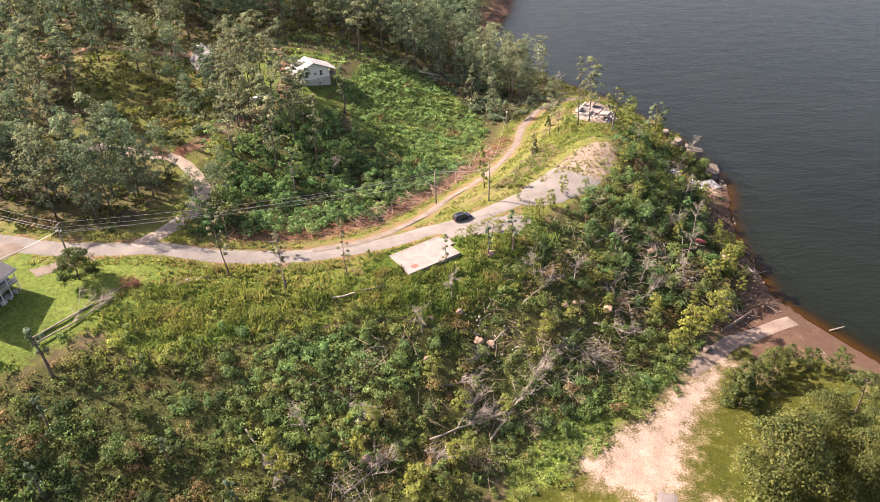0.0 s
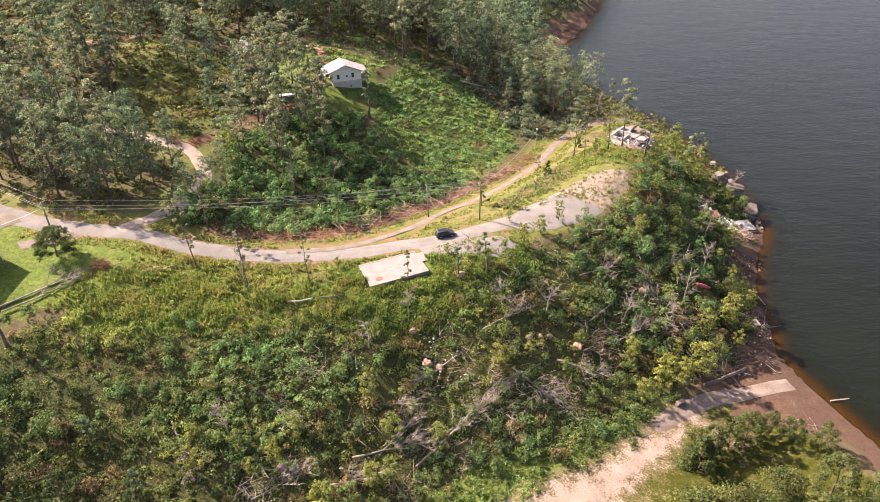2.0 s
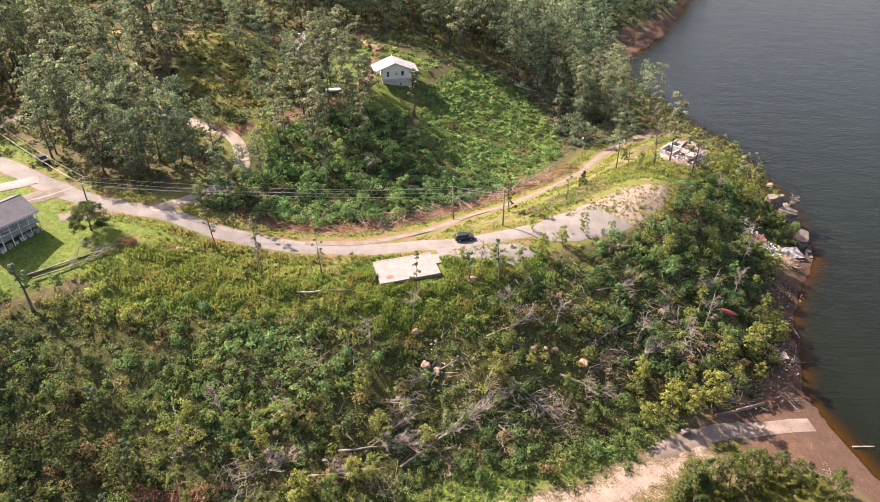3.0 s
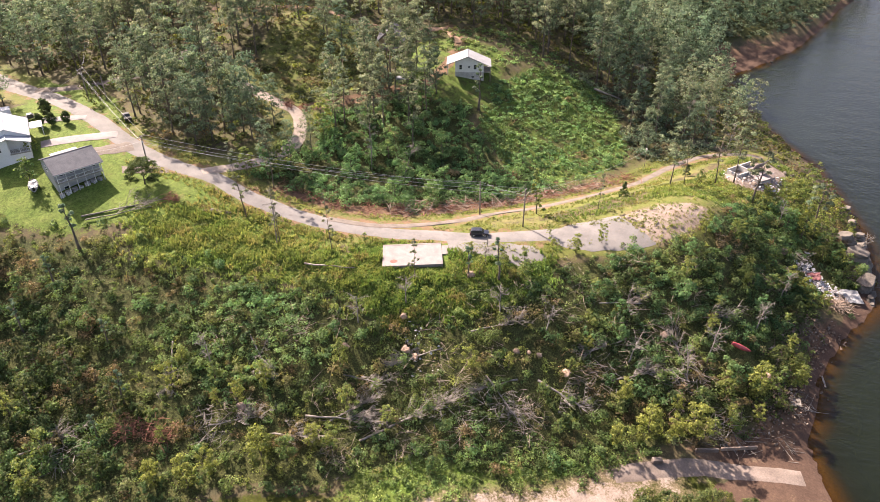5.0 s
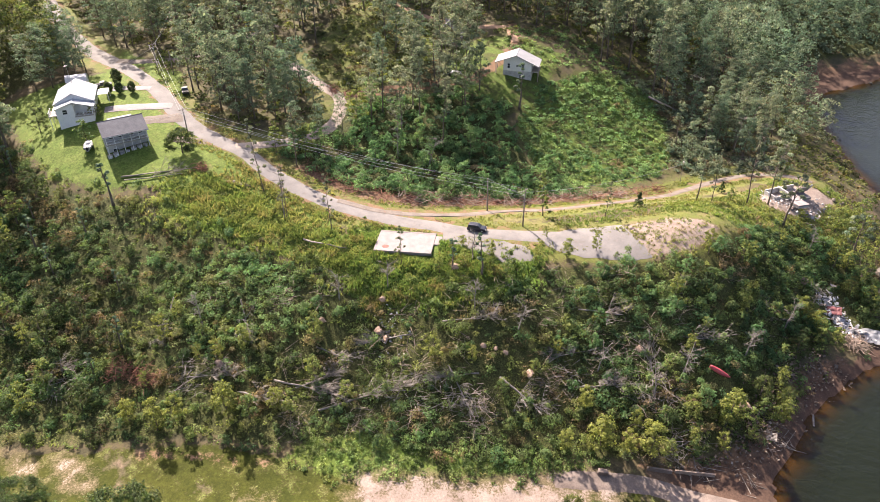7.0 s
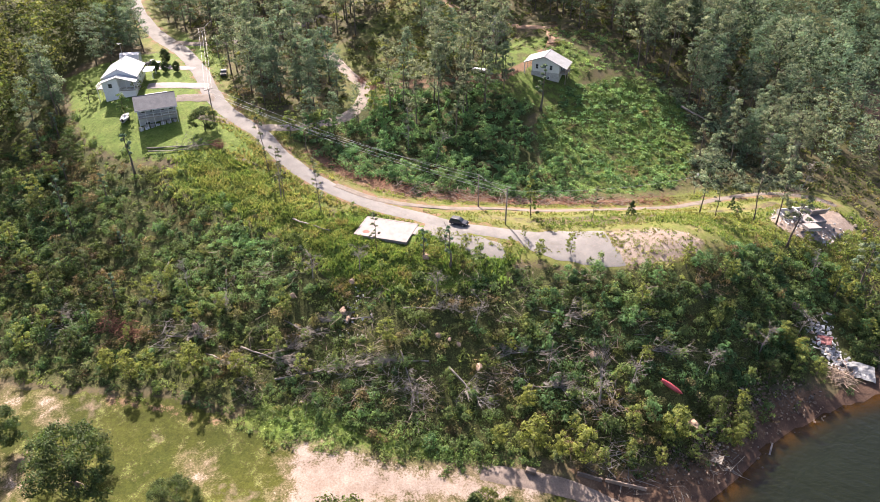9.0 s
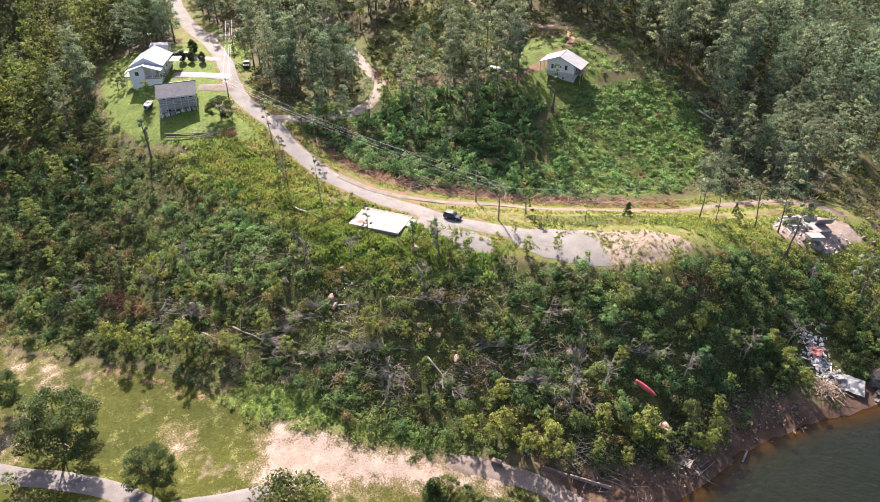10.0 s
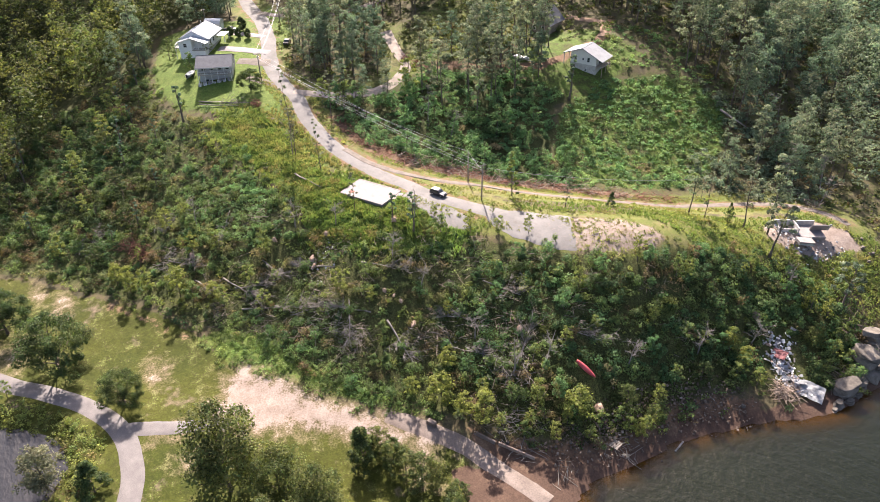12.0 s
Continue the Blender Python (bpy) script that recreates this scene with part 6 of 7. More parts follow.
def cable(a, b, sag, radius=0.021):
    a, b = Vector(a), Vector(b)
    bm = bmesh.new()
    n = 16
    mid = (a + b) / 2
    pts = []
    for k in range(n + 1):
        u = k / n
        p = a.lerp(b, u)
        p.z -= 4 * sag * u * (1 - u)
        pts.append(p - mid)
    tube(bm, pts, [radius] * (n + 1), 5)
    ob = mesh_object("power_cable", bm, M_WIRE)
    ob.location = mid
    return tagged(ob, "grey power cable strung between the poles", "cable", "power cables")


pole_b = utility_pole(-106.8, 129.2, 40.0, "tall weathered wooden utility pole with crossarm", 2, True)
pole_b2 = utility_pole(-101.5, 131.0, 38.5, "weathered wooden utility pole by the road fork", 0)
pole_c = utility_pole(-64.0, 112.6, 37.0, "brown wooden utility pole on the lawn", 1, True)
pole_r = utility_pole(14.2, 144.0, 29.9, "brown wooden utility pole beside the asphalt", 1, False, (0.2, 0))
pole_v = utility_pole(2.4, 146.4, 27.6, "thin wooden utility pole below the road", 0)
for dz, dy in ((0.0, -0.9), (0.0, 0.9), (-1.3, 0.0)):
    off = Vector((0, dy, dz - 0.1))
    cable(pole_b + off, pole_c + off, 0.9)
    cable(pole_c + off, pole_r + off, 1.6)
cable(pole_b + Vector((0, 0, -0.5)), (-160, 175, 42), 1.2)
cable(pole_b + Vector((0, 0.8, -0.2)), (-162, 172, 43), 1.2)
cable(pole_b + Vector((0, 0, -1.0)), (-118, 122, 31.8), 0.1, 0.02)
cable(pole_c + Vector((0, 0, -1.8)), pole_v + Vector((0, 0, -0.1)), 1.4)
cable(pole_v, pole_r + Vector((0, 0, -1.2)), 0.3)
cable(pole_c + Vector((0, 0, -1.2)), (-76.5, 107, 32.4), 0.4, 0.02)
lamp_post = anchor("lamp_post", pose(22.6, 202, h1(22.6, 202)), "slim grey lamp post with a white lantern", "lamp post")
bm = bmesh.new()
tube(bm, [(0, 0, -0.4), (0, 0, 5.6)], [0.07, 0.05], 8)
part("post", bm, M_POLE, lamp_post)
bm = bmesh.new()
tube(bm, [(0, 0, 5.6), (0, 0, 5.75), (0, 0, 6.15), (0, 0, 6.3)], [0.1, 0.24, 0.24, 0.08], 10)
part("lantern", bm, M_LAMPGLASS, lamp_post)
pole_e = Vector((22.6, 202, h1(22.6, 202) + 5.5))
cable(pole_r + Vector((0, 0, -0.6)), pole_e, 1.5, 0.022)


# ---- boat ramp and shore works ----
tagged(road("pavement_ramp", [(50.5, 106.2), (55.5, 110.6), (62, 116.2), (69, 119.9), (78.0, 124.2)], 3.7, M_RAMP, "stained concrete boat ramp running into the lake", lift=0.1, ragged=0.06), category="boat ramp")


def beam_thing(name, a, b, w, h, material, label, category, lift=0.1, group=""):
    """A squared timber lying from a to b."""
    za, zb = float(ground_z(*a)) + lift, float(ground_z(*b)) + lift
    a, b = Vector((*a, max(za, -0.1))), Vector((*b, max(zb, -0.1)))
    d = b - a
    m = Matrix.Translation((a + b) / 2) @ d.to_track_quat("X", "Z").to_matrix().to_4x4()
    ob = mesh_object(name, box(bmesh.new(), (-d.length / 2, -w / 2, -h / 2), (d.length / 2, w / 2, h / 2), min(w, h) * 0.15), material)
    ob.matrix_world = m
    return tagged(ob, label, category, group)


beam_thing("retaining_wall", (60.8, 118.9), (64.2, 121.4), 0.35, 0.8, M_RAMP, "cracked concrete retaining wall beside the ramp", "wall", 0.3)
beam_thing("retaining_wall", (64.5, 121.9), (69.8, 126.3), 0.28, 0.7, M_TIMBER, "rust-brown timber retaining wall beside the ramp", "wall", 0.3)
beam_thing("concrete_post", (55.2, 112.2), (56.6, 113.2), 0.9, 0.9, M_RAMP, "broken concrete post at the head of the ramp", "post", 0.4)
for (a, b), s in zip((((84.5, 121.0), (88.4, 122.4)), ((85.2, 123.5), (87.6, 121.2)), ((86.8, 124.6), (87.9, 121.6)), ((78.0, 150.5), (76.9, 153.2)), ((80, 136), (83.5, 138.8))), (0.28, 0.2, 0.2, 0.3, 0.2)):
    beam_thing("dock_timber", a, b, s, 0.18, M_DEADWOOD, "bleached broken dock timber at the waterline", "timber", 0.2, "broken dock")


def pallet(x, y, turn):
    ob = anchor("pallet", Matrix.Translation((x, y, h1(x, y) + 0.35)) @ Euler((radians(8), radians(-6), radians(turn))).to_matrix().to_4x4(), "weathered wooden pallet stranded on driftwood", "pallet")
    for k in range(6):
        shape("slat", ob, M_DEADWOOD, [((-1.0, -0.85 + 0.31 * k, 0.14), (1.0, -0.66 + 0.31 * k, 0.18))], 0.008)
    for xx in (-0.9, 0, 0.9):
        shape("runner", ob, M_TIMBER, [((xx - 0.06, -0.9, 0.0), (xx + 0.06, 0.95, 0.135))], 0.008)


pallet(73.6, 140.4, 20)


# ---- dead wood: sticks, logs, snags, root balls ----
def stick_arrays(starts, ends, radii):
    """Three-sided sticks from starts to ends."""
    n = len(starts)
    d = ends - starts
    a = np.cross(d, RNG.normal(size=(n, 3)))
    a /= np.linalg.norm(a, axis=1, keepdims=True) + 1e-9
    b = np.cross(d, a)
    b /= np.linalg.norm(b, axis=1, keepdims=True) + 1e-9
    vs = []
    for base, taper in ((starts, 1.0), (ends, 0.45)):
        for k in range(3):
            an = 2.094 * k
            vs.append(base + (a * math.cos(an) + b * math.sin(an)) * radii[:, None] * taper)
    v = np.stack(vs, 1).reshape(-1, 3)
    o = np.arange(n)[:, None] * 6
    f = np.concatenate([o + np.array([[0, 1, 4, 3]]), o + np.array([[1, 2, 5, 4]]), o + np.array([[2, 0, 3, 5]])])
    return v, f


def brushwood(name, centres, count, spread, length, radius, material, label, rise=0.5):
    """Heaps of loose sticks round each centre."""
    st, en = [], []
    for x, y in centres:
        px, py = x + RNG.normal(0, spread, count), y + RNG.normal(0, spread, count)
        pz = ground_z(px, py) + np.abs(RNG.normal(0.1, rise, count))
        an, ln = RNG.uniform(0, 6.283, count), RNG.uniform(*length, count)
        d = np.stack([np.cos(an) * ln, np.sin(an) * ln, RNG.normal(0.05, 0.28, count) * ln], 1)
        st.append(np.stack([px, py, pz], 1) - d * 0.3)
        en.append(st[-1] + d)
    st, en = np.concatenate(st), np.concatenate(en)
    v, f = stick_arrays(st, en, RNG.uniform(0.5, 1.5, len(st)) * radius)
    return tagged(new(name, fast_mesh(name, v, f, material)), label, "brushwood", kind="stuff")


def fallen_log(a, b, radius, label, material=None, branches=5, lift=0.5, name="fallen_log"):
    """A felled trunk lying on the slope, with the stubs of its limbs and a spray of twigs at the top end."""
    material = material or M_DEADWOOD
    a = Vector((*a, float(ground_z(*a)) + lift))
    b = Vector((*b, float(ground_z(*b)) + lift))
    d = b - a
    ob = anchor(name, Matrix.Translation(a), label, "log", "fallen trees")
    rnd = random.Random(a.x * 7 + a.y)
    n = 5
    pts = [d * (k / n) + Vector((rnd.uniform(-0.15, 0.15), rnd.uniform(-0.15, 0.15), rnd.uniform(-0.1, 0.15))) for k in range(n + 1)]
    bm = bmesh.new()
    tube(bm, pts, [radius * (1 - 0.6 * k / n) for k in range(n + 1)], 7)
    part("trunk", bm, material, ob, smooth=True)
    twigs = bmesh.new()
    for k in range(branches):
        u = rnd.uniform(0.45, 0.98)
        foot = d * u
        side = Vector((rnd.uniform(-1, 1), rnd.uniform(-1, 1), rnd.uniform(0.1, 0.9))).normalized()
        ln = rnd.uniform(1.2, 4.8)
        tip = foot + (d.normalized() * 0.8 + side).normalized() * ln
        bm = bmesh.new()
        tube(bm, [foot, foot.lerp(tip, 0.5) + Vector((0, 0, rnd.uniform(-0.2, 0.3))), tip], [radius * 0.25, radius * 0.15, 0.012], 5)
        part("branch", bm, material, ob)
        for _ in range(14):
            f2 = foot.lerp(tip, rnd.uniform(0.15, 0.97))
            t2 = f2 + (d.normalized() + Vector((rnd.uniform(-1, 1), rnd.uniform(-1, 1), rnd.uniform(-0.3, 0.9)))).normalized() * rnd.uniform(0.5, 2.0)
            tube(twigs, [f2, t2], [max(0.028, radius * 0.14), 0.010], 3)
    if branches:
        tagged(part("twig_spray", twigs, material, ob), "spray of fine bare twigs on the limbs", kind="stuff")
    return ob


def snag(x, y, tall, label, lean=(0, 0), branches=12, material=None):
    """A standing or tilted dead tree, stripped of leaves."""
    ob = anchor("dead_tree", pose(x, y, float(ground_z(x, y))), label, "dead tree", "dead trees")
    rnd = random.Random(x * 3 + y)
    material = material or M_DEADWOOD
    n = 6
    sp = [Vector((lean[0] * (k / n) + rnd.uniform(-0.1, 0.1), lean[1] * (k / n) + rnd.uniform(-0.1, 0.1), -0.5 + (tall + 0.5) * k / n)) for k in range(n + 1)]
    bm = bmesh.new()
    tube(bm, sp, [0.14 * (1.15 - 0.9 * k / n) for k in range(n + 1)], 7)
    part("trunk", bm, material, ob, smooth=True)
    twigs = bmesh.new()
    for k in range(branches):
        u = rnd.uniform(0.35, 0.95) * n
        foot = sp[int(u)].lerp(sp[min(n, int(u) + 1)], u % 1)
        an, ln = rnd.uniform(0, 6.28), rnd.uniform(0.8, 2.8)
        tip = foot + Vector((math.cos(an) * ln, math.sin(an) * ln, rnd.uniform(0.0, 0.9) * ln))
        bm = bmesh.new()
        tube(bm, [foot, foot.lerp(tip, 0.5) + Vector((0, 0, 0.15)), tip], [0.045, 0.03, 0.01], 5)
        part("branch", bm, material, ob)
        for _ in range(10):
            f2 = foot.lerp(tip, rnd.uniform(0.25, 0.97))
            t2 = f2 + Vector((rnd.uniform(-1, 1), rnd.uniform(-1, 1), rnd.uniform(-0.4, 0.9))).normalized() * rnd.uniform(0.4, 1.1)
            tube(twigs, [f2, t2], [0.028, 0.009], 3)
    tagged(part("twig_spray", twigs, material, ob), "spray of fine bare twigs on the limbs", kind="stuff")
    return ob


def root_ball(x, y, size, label="pale clay root plate of an uprooted tree"):
    """An upturned plate of roots and clay."""
    ob = anchor("root_plate", Matrix.Translation((x, y, float(ground_z(x, y)) + size * 0.75 + 0.45)) @ Euler((radians(RNG.uniform(45, 75)), 0, radians(RNG.uniform(-40, 40)))).to_matrix().to_4x4(), label, "tree stump", "uprooted trees")
    bm = bmesh.new()
    bmesh.ops.create_icosphere(bm, subdivisions=3, radius=size)
    for v in bm.verts:
        k = 1 + 0.35 * noise.noise(v.co * 1.6 / size + Vector((x, y, 0))) + 0.15 * noise.noise(v.co * 5 / size)
        v.co = Vector((v.co.x * k, v.co.y * k * 0.8, v.co.z * k * 0.4))
    part("clay", bm, M_ROOTCLAY, ob)
    bm = bmesh.new()
    rnd = random.Random(x)
    for _ in range(16):
        an = rnd.uniform(0, 6.28)
        p = Vector((math.cos(an), math.sin(an) * 0.8, rnd.uniform(-0.2, 0.2))) * size * 0.8
        q = p * rnd.uniform(1.35, 1.9) + Vector((0, 0, rnd.uniform(-0.4, 0.4)))
        tube(bm, [p, (p + q) / 2 + Vector((rnd.uniform(-0.1, 0.1), 0, rnd.uniform(-0.1, 0.1))), q], [0.07, 0.045, 0.015], 4)
    tagged(part("root_tangle", bm, M_TWIGS, ob), "torn brown roots round the plate", kind="stuff")


def rock(x, y, sx, sy, sz, label="pale fractured limestone boulder at the water", sink=0.35, name="boulder"):
    """A boulder of broken ledges, each an angular slab."""
    ob = anchor(name, turned(x, y, max(-0.3, float(ground_z(x, y))) - sz * 0.5 * sink, RNG.uniform(0, 360)), label, "rock", "shore rocks")
    rnd = random.Random(x * 11 + y)
    ledges = 2 if sx < 1 else rnd.randint(4, 7)
    z = -0.25 * sz
    slope = Vector((rnd.uniform(-0.22, 0.22), rnd.uniform(-0.22, 0.22)))
    for k in range(ledges):
        h = 1.75 * sz / ledges * rnd.uniform(0.7, 1.3)
        wide = (1.06 - 0.34 * k / ledges) * rnd.uniform(0.80, 1.12)
        off = Vector((rnd.uniform(-0.16, 0.16) * sx, rnd.uniform(-0.16, 0.16) * sy))
        bm = bmesh.new()
        for top in (0, 1):
            for i in range(9):
                an = 6.283 * (i + rnd.uniform(-0.4, 0.4)) / 9
                r = rnd.uniform(0.70, 1.12) * wide * (1 - 0.06 * top)
                px, py = r * sx * math.cos(an) + off.x, r * sy * math.sin(an) + off.y
                bm.verts.new((px, py, z + h * top + slope.x * px + slope.y * py + rnd.uniform(-0.12, 0.12) * h))
        hull = bmesh.ops.convex_hull(bm, input=bm.verts[:])
        bmesh.ops.delete(bm, geom=list({g for g in hull["geom_interior"] if isinstance(g, bmesh.types.BMVert)}), context="VERTS")
        bmesh.ops.bevel(bm, geom=bm.edges[:], offset=0.04 * min(sx, sy), segments=1, affect="EDGES")
        part("ledge", bm, M_ROCK, ob)
        z += h * 0.9
    return ob


for a, b, r, lab in (((32.9, 113.3), (41.6, 114.6), 0.24, "long bleached fallen trunk across the brush"), ((-2.3, 80.3), (3.8, 83.7), 0.2, "bleached fallen trunk at the foot of the slope"),
                     ((1.1, 86.0), (12.8, 92.6), 0.2, "long bleached fallen trunk with a spray of twigs"), ((15.4, 94.4), (22.8, 102.3), 0.2, "slim bleached trunk lying on the slope"),
                     ((5.3, 87.9), (9.1, 94.5), 0.17, "grey fallen tree with bare branches"), ((11.5, 88.0), (20.8, 100.5), 0.22, "grey leaning fallen tree with bare branches"),
                     ((7.3, 90.2), (11.3, 92.5), 0.2, "grey fallen trunk in the brush"), ((-37.4, 52.5), (-30.4, 64.1), 0.2, "grey fallen tree with bare branches"),
                     ((55.6, 129.6), (50, 136), 0.2, "grey fallen tree with bare branches"), ((44, 122), (49, 127), 0.17, "grey fallen tree with bare branches"), ((25, 108), (33, 105), 0.18, "grey fallen tree with bare branches"),
                     ((19, 113), (26, 121), 0.16, "grey fallen tree with bare branches"), ((-16, 92), (-8, 88), 0.16, "grey fallen tree with bare branches"), ((-28, 84), (-22, 77), 0.18, "grey fallen tree with bare branches"), ((30, 111), (24, 104), 0.17, "grey fallen tree with bare branches"), ((43, 130), (37, 122), 0.17, "grey fallen tree with bare branches"), ((52, 141), (58, 147), 0.16, "grey fallen tree with bare branches"), ((36, 133), (43, 138), 0.16, "grey fallen tree with bare branches"), ((3, 95), (10, 98), 0.16, "grey fallen tree with bare branches"), ((-12, 76), (-5, 82), 0.17, "grey fallen tree with bare branches"), ((16, 108), (9, 101), 0.15, "grey fallen tree with bare branches")):
    fallen_log(a, b, r, lab, branches=13)
fallen_log((-16.4, 108.8), (-6.8, 112.6), 0.2, "straight bleached log at the edge of the grass", branches=0, lift=0.7)
fallen_log((-64.5, 94.5), (-52.3, 107.3), 0.2, "long bleached log at the lawn's edge", branches=7, lift=0.35)
fallen_log((-62.8, 94.2), (-53.5, 103.8), 0.16, "long bleached log at the lawn's edge", branches=7, lift=0.35)
fallen_log((-3.5, 229.5), (4.5, 232.5), 0.35, "pale log lying in the green vines", branches=0, lift=0.9)
for k in range(5):
    fallen_log((-44.2 + 0.3 * k, 109.0 + 0.35 * k), (-39.8 + 0.3 * k, 111.4 + 0.3 * k), 0.16, "stacked grey pole on the grass", M_POLE, 0, 0.2 + 0.06 * (k % 2), "stacked_pole")
for x, y, t, ln, lab in ((57.4, 135, 9, (0.6, 1.5), "bare white dead tree on the slope"), (55.6, 130, 8, (-1.6, 0.5), "bare white dead tree on the slope"), (59.2, 193.0, 6, (0.3, 0.8), "broken dead trunk on the bluff"), (63, 150, 7, (1.0, 0.4), "bare grey dead tree"), (-23, 153.4, 10, (2.6, 1.2), "leaning bare dead tree in the hollow"), (-30, 150, 12, (0.2, 0.3), "tall bare dead trunk in the hollow"),
                        (45, 127, 6, (1.2, -0.6), "bare grey dead tree"), (22, 119, 6, (-0.6, 0.8), "bare grey dead tree"), (14, 127.5, 7, (0.4, 0.2), "bare grey dead tree"), (30, 122, 6, (1.0, 1.0), "bare grey dead tree"), (-18, 84, 7, (-1.5, 0.4), "leaning bare dead tree"), (65, 165, 7, (1.2, 0), "bare grey dead tree"), (76, 200, 6, (3.2, 0.6), "bare branch hanging over the lake"), (0, 104, 6, (0.2, 0.1), "thin bare dead trunk"), (5.5, 112, 6.5, (0.1, 0.1), "thin bare dead trunk"),
                        (66, 178, 5, (1.0, 0.8), "bare grey dead tree"), (-25.2, 110.8, 13, (0.3, 0.2), "tall thin dead tree by the road"), (8, 236, 13, (0.8, 0.2), "bare grey dead tree at the forest edge"), (17, 231, 11, (-0.6, 0.5), "bare grey dead tree at the forest edge"), (26, 226, 12, (1.0, 0.4), "bare grey dead tree at the forest edge"), (33, 231, 10, (-1.2, 0.2), "bare grey dead tree at the forest edge"), (39, 224, 9, (1.4, 0.5), "bare grey dead tree at the forest edge"), (24, 243, 14, (0.5, -0.5), "bare grey dead tree at the forest edge"), (-8, 243, 12, (0.6, 0.6), "bare grey dead tree at the forest edge")):
    snag(x, y, t, lab, ln)
for x, y, s in ((10.2, 104.6, 0.8), (0.9, 98.7, 0.65), (31.2, 117, 0.5), (27.6, 114.9, 0.55), (36.5, 117.5, 0.8), (49, 134.5, 0.75), (-8.8, 81.1, 0.8), (12.4, 104.3, 0.7), (6.9, 109.1, 0.6), (13.5, 123.0, 0.7), (62.5, 182, 0.9), (29.5, 116.2, 0.4), (68.0, 140.5, 1.0)):
    root_ball(x, y, s * 1.05)
for x, y, sx, sy, sz in ((82.4, 185.6, 1.2, 1.0, 0.8), (80.4, 189.0, 3.2, 2.3, 2.0), (82.6, 188.2, 1.1, 0.8, 0.7), (77.0, 197.4, 4.0, 2.8, 3.4), (80.2, 193.6, 2.1, 1.5, 1.4), (79.4, 199.6, 2.4, 1.8, 1.7), (74.0, 203.6, 3.2, 2.4, 2.8), (77.6, 206.2, 2.0, 1.5, 1.4), (77.0, 211.6, 1.9, 1.4, 1.3), (74.5, 217, 1.6, 1.2, 1.1), (72.4, 226, 1.7, 1.3, 1.1), (82.9, 183.9, 0.7, 0.6, 0.5), (81.9, 191.2, 0.9, 0.7, 0.6), (30.5, 345, 0.9, 0.7, 0.5)):
    rock(x, y, sx, sy, sz)
for x, y, s in ((75.8, 168, 0.6), (72.4, 148.4, 0.45), (70.3, 133.2, 0.4), (55.6, 219.5, 0.6), (57.5, 220.5, 0.8), (59, 218, 0.5), (53.6, 221.5, 0.5), (65, 123.5, 0.35)):
    rock(x, y, s, s * 0.8, s * 0.6, "small pale stone on the ground", name="stone")

bank = [(-36, 126.8), (-30, 128), (-24, 129.5), (-18, 133), (-13, 137), (-9, 142), (-6, 146), (-3, 150), (0, 154.5), (3, 158), (6, 163), (10, 168), (13.5, 174), (17, 180), (19, 186), (21, 192)]
brushwood("brush_pile", bank, 70, 1.7, (1.0, 3.6), 0.045, M_REDTWIGS, "reddish-brown cut brush heaped along the bank", 0.7)
brushwood("twig_heap", bank[4:14], 60, 2.0, (1.0, 4.0), 0.05, M_TWIGS, "grey-brown dry branches heaped along the bank", 0.9)
brushwood("red_brush", [(-52.2, 107.6), (-51.4, 108.2), (-60.5, 155.8), (-62, 157), (-57.5, 158)], 70, 0.7, (0.8, 2.0), 0.04, M_REDTWIGS, "rust-red dead brush heaped on the grass", 0.7)
slope_spots = [(float(a), float(b)) for a, b in zip(RNG.uniform(-20, 66, 120), RNG.uniform(78, 170, 120))]
slope_spots = [p for p in slope_spots if bool(inside(np.array([p[0]]), np.array([p[1]]), SLOPE)[0])]
brushwood("dead_branches", slope_spots, 26, 1.3, (0.8, 3.4), 0.030, M_TWIGS, "grey dead branches tangled in the brush", 1.5)
brushwood("red_twig_pile", [(-24, 67.5), (-22, 68.8), (-19.5, 69.8), (-17, 70.6)], 60, 1.0, (1.0, 3.2), 0.05, M_REDTWIGS, "rust-brown dead branches heaped on the slope", 1.3)
brushwood("grey_twig_pile", [(-13, 75.5), (-11, 77), (-9.5, 74.5), (-29, 57.5), (-27.5, 60), (-31, 62), (26, 101), (29, 103.5), (33, 105.5), (55.5, 129), (57, 131.5), (54, 127.5), (43, 122), (21, 98), (64, 125), (62.5, 124)], 34, 1.3, (1.0, 3.4), 0.042, M_DEADWOOD, "grey sprays of dead branches over the brush", 1.4)
brushwood("driftwood_pile", [(76.6, 177.2), (77.4, 178.0), (75.8, 176.6)], 60, 0.9, (1.0, 3.4), 0.06, M_TIMBER, "heap of driftwood under the wrecked boathouse", 0.6)
brushwood("driftwood", [(73.4, 140.2), (74.4, 141.4), (75.2, 142.8), (67.5, 128), (66.3, 124.6), (78.5, 112), (74, 130)], 14, 1.3, (1.0, 4.0), 0.05, M_DEADWOOD, "pale driftwood scattered on the shore mud", 0.2)
brushwood("root_tangle", [(70.3, 201.5), (78.8, 190.8), (38, 222), (30, 224)], 60, 1.5, (1.2, 3.6), 0.05, M_TWIGS, "grey tangle of roots and dead branches", 0.9)


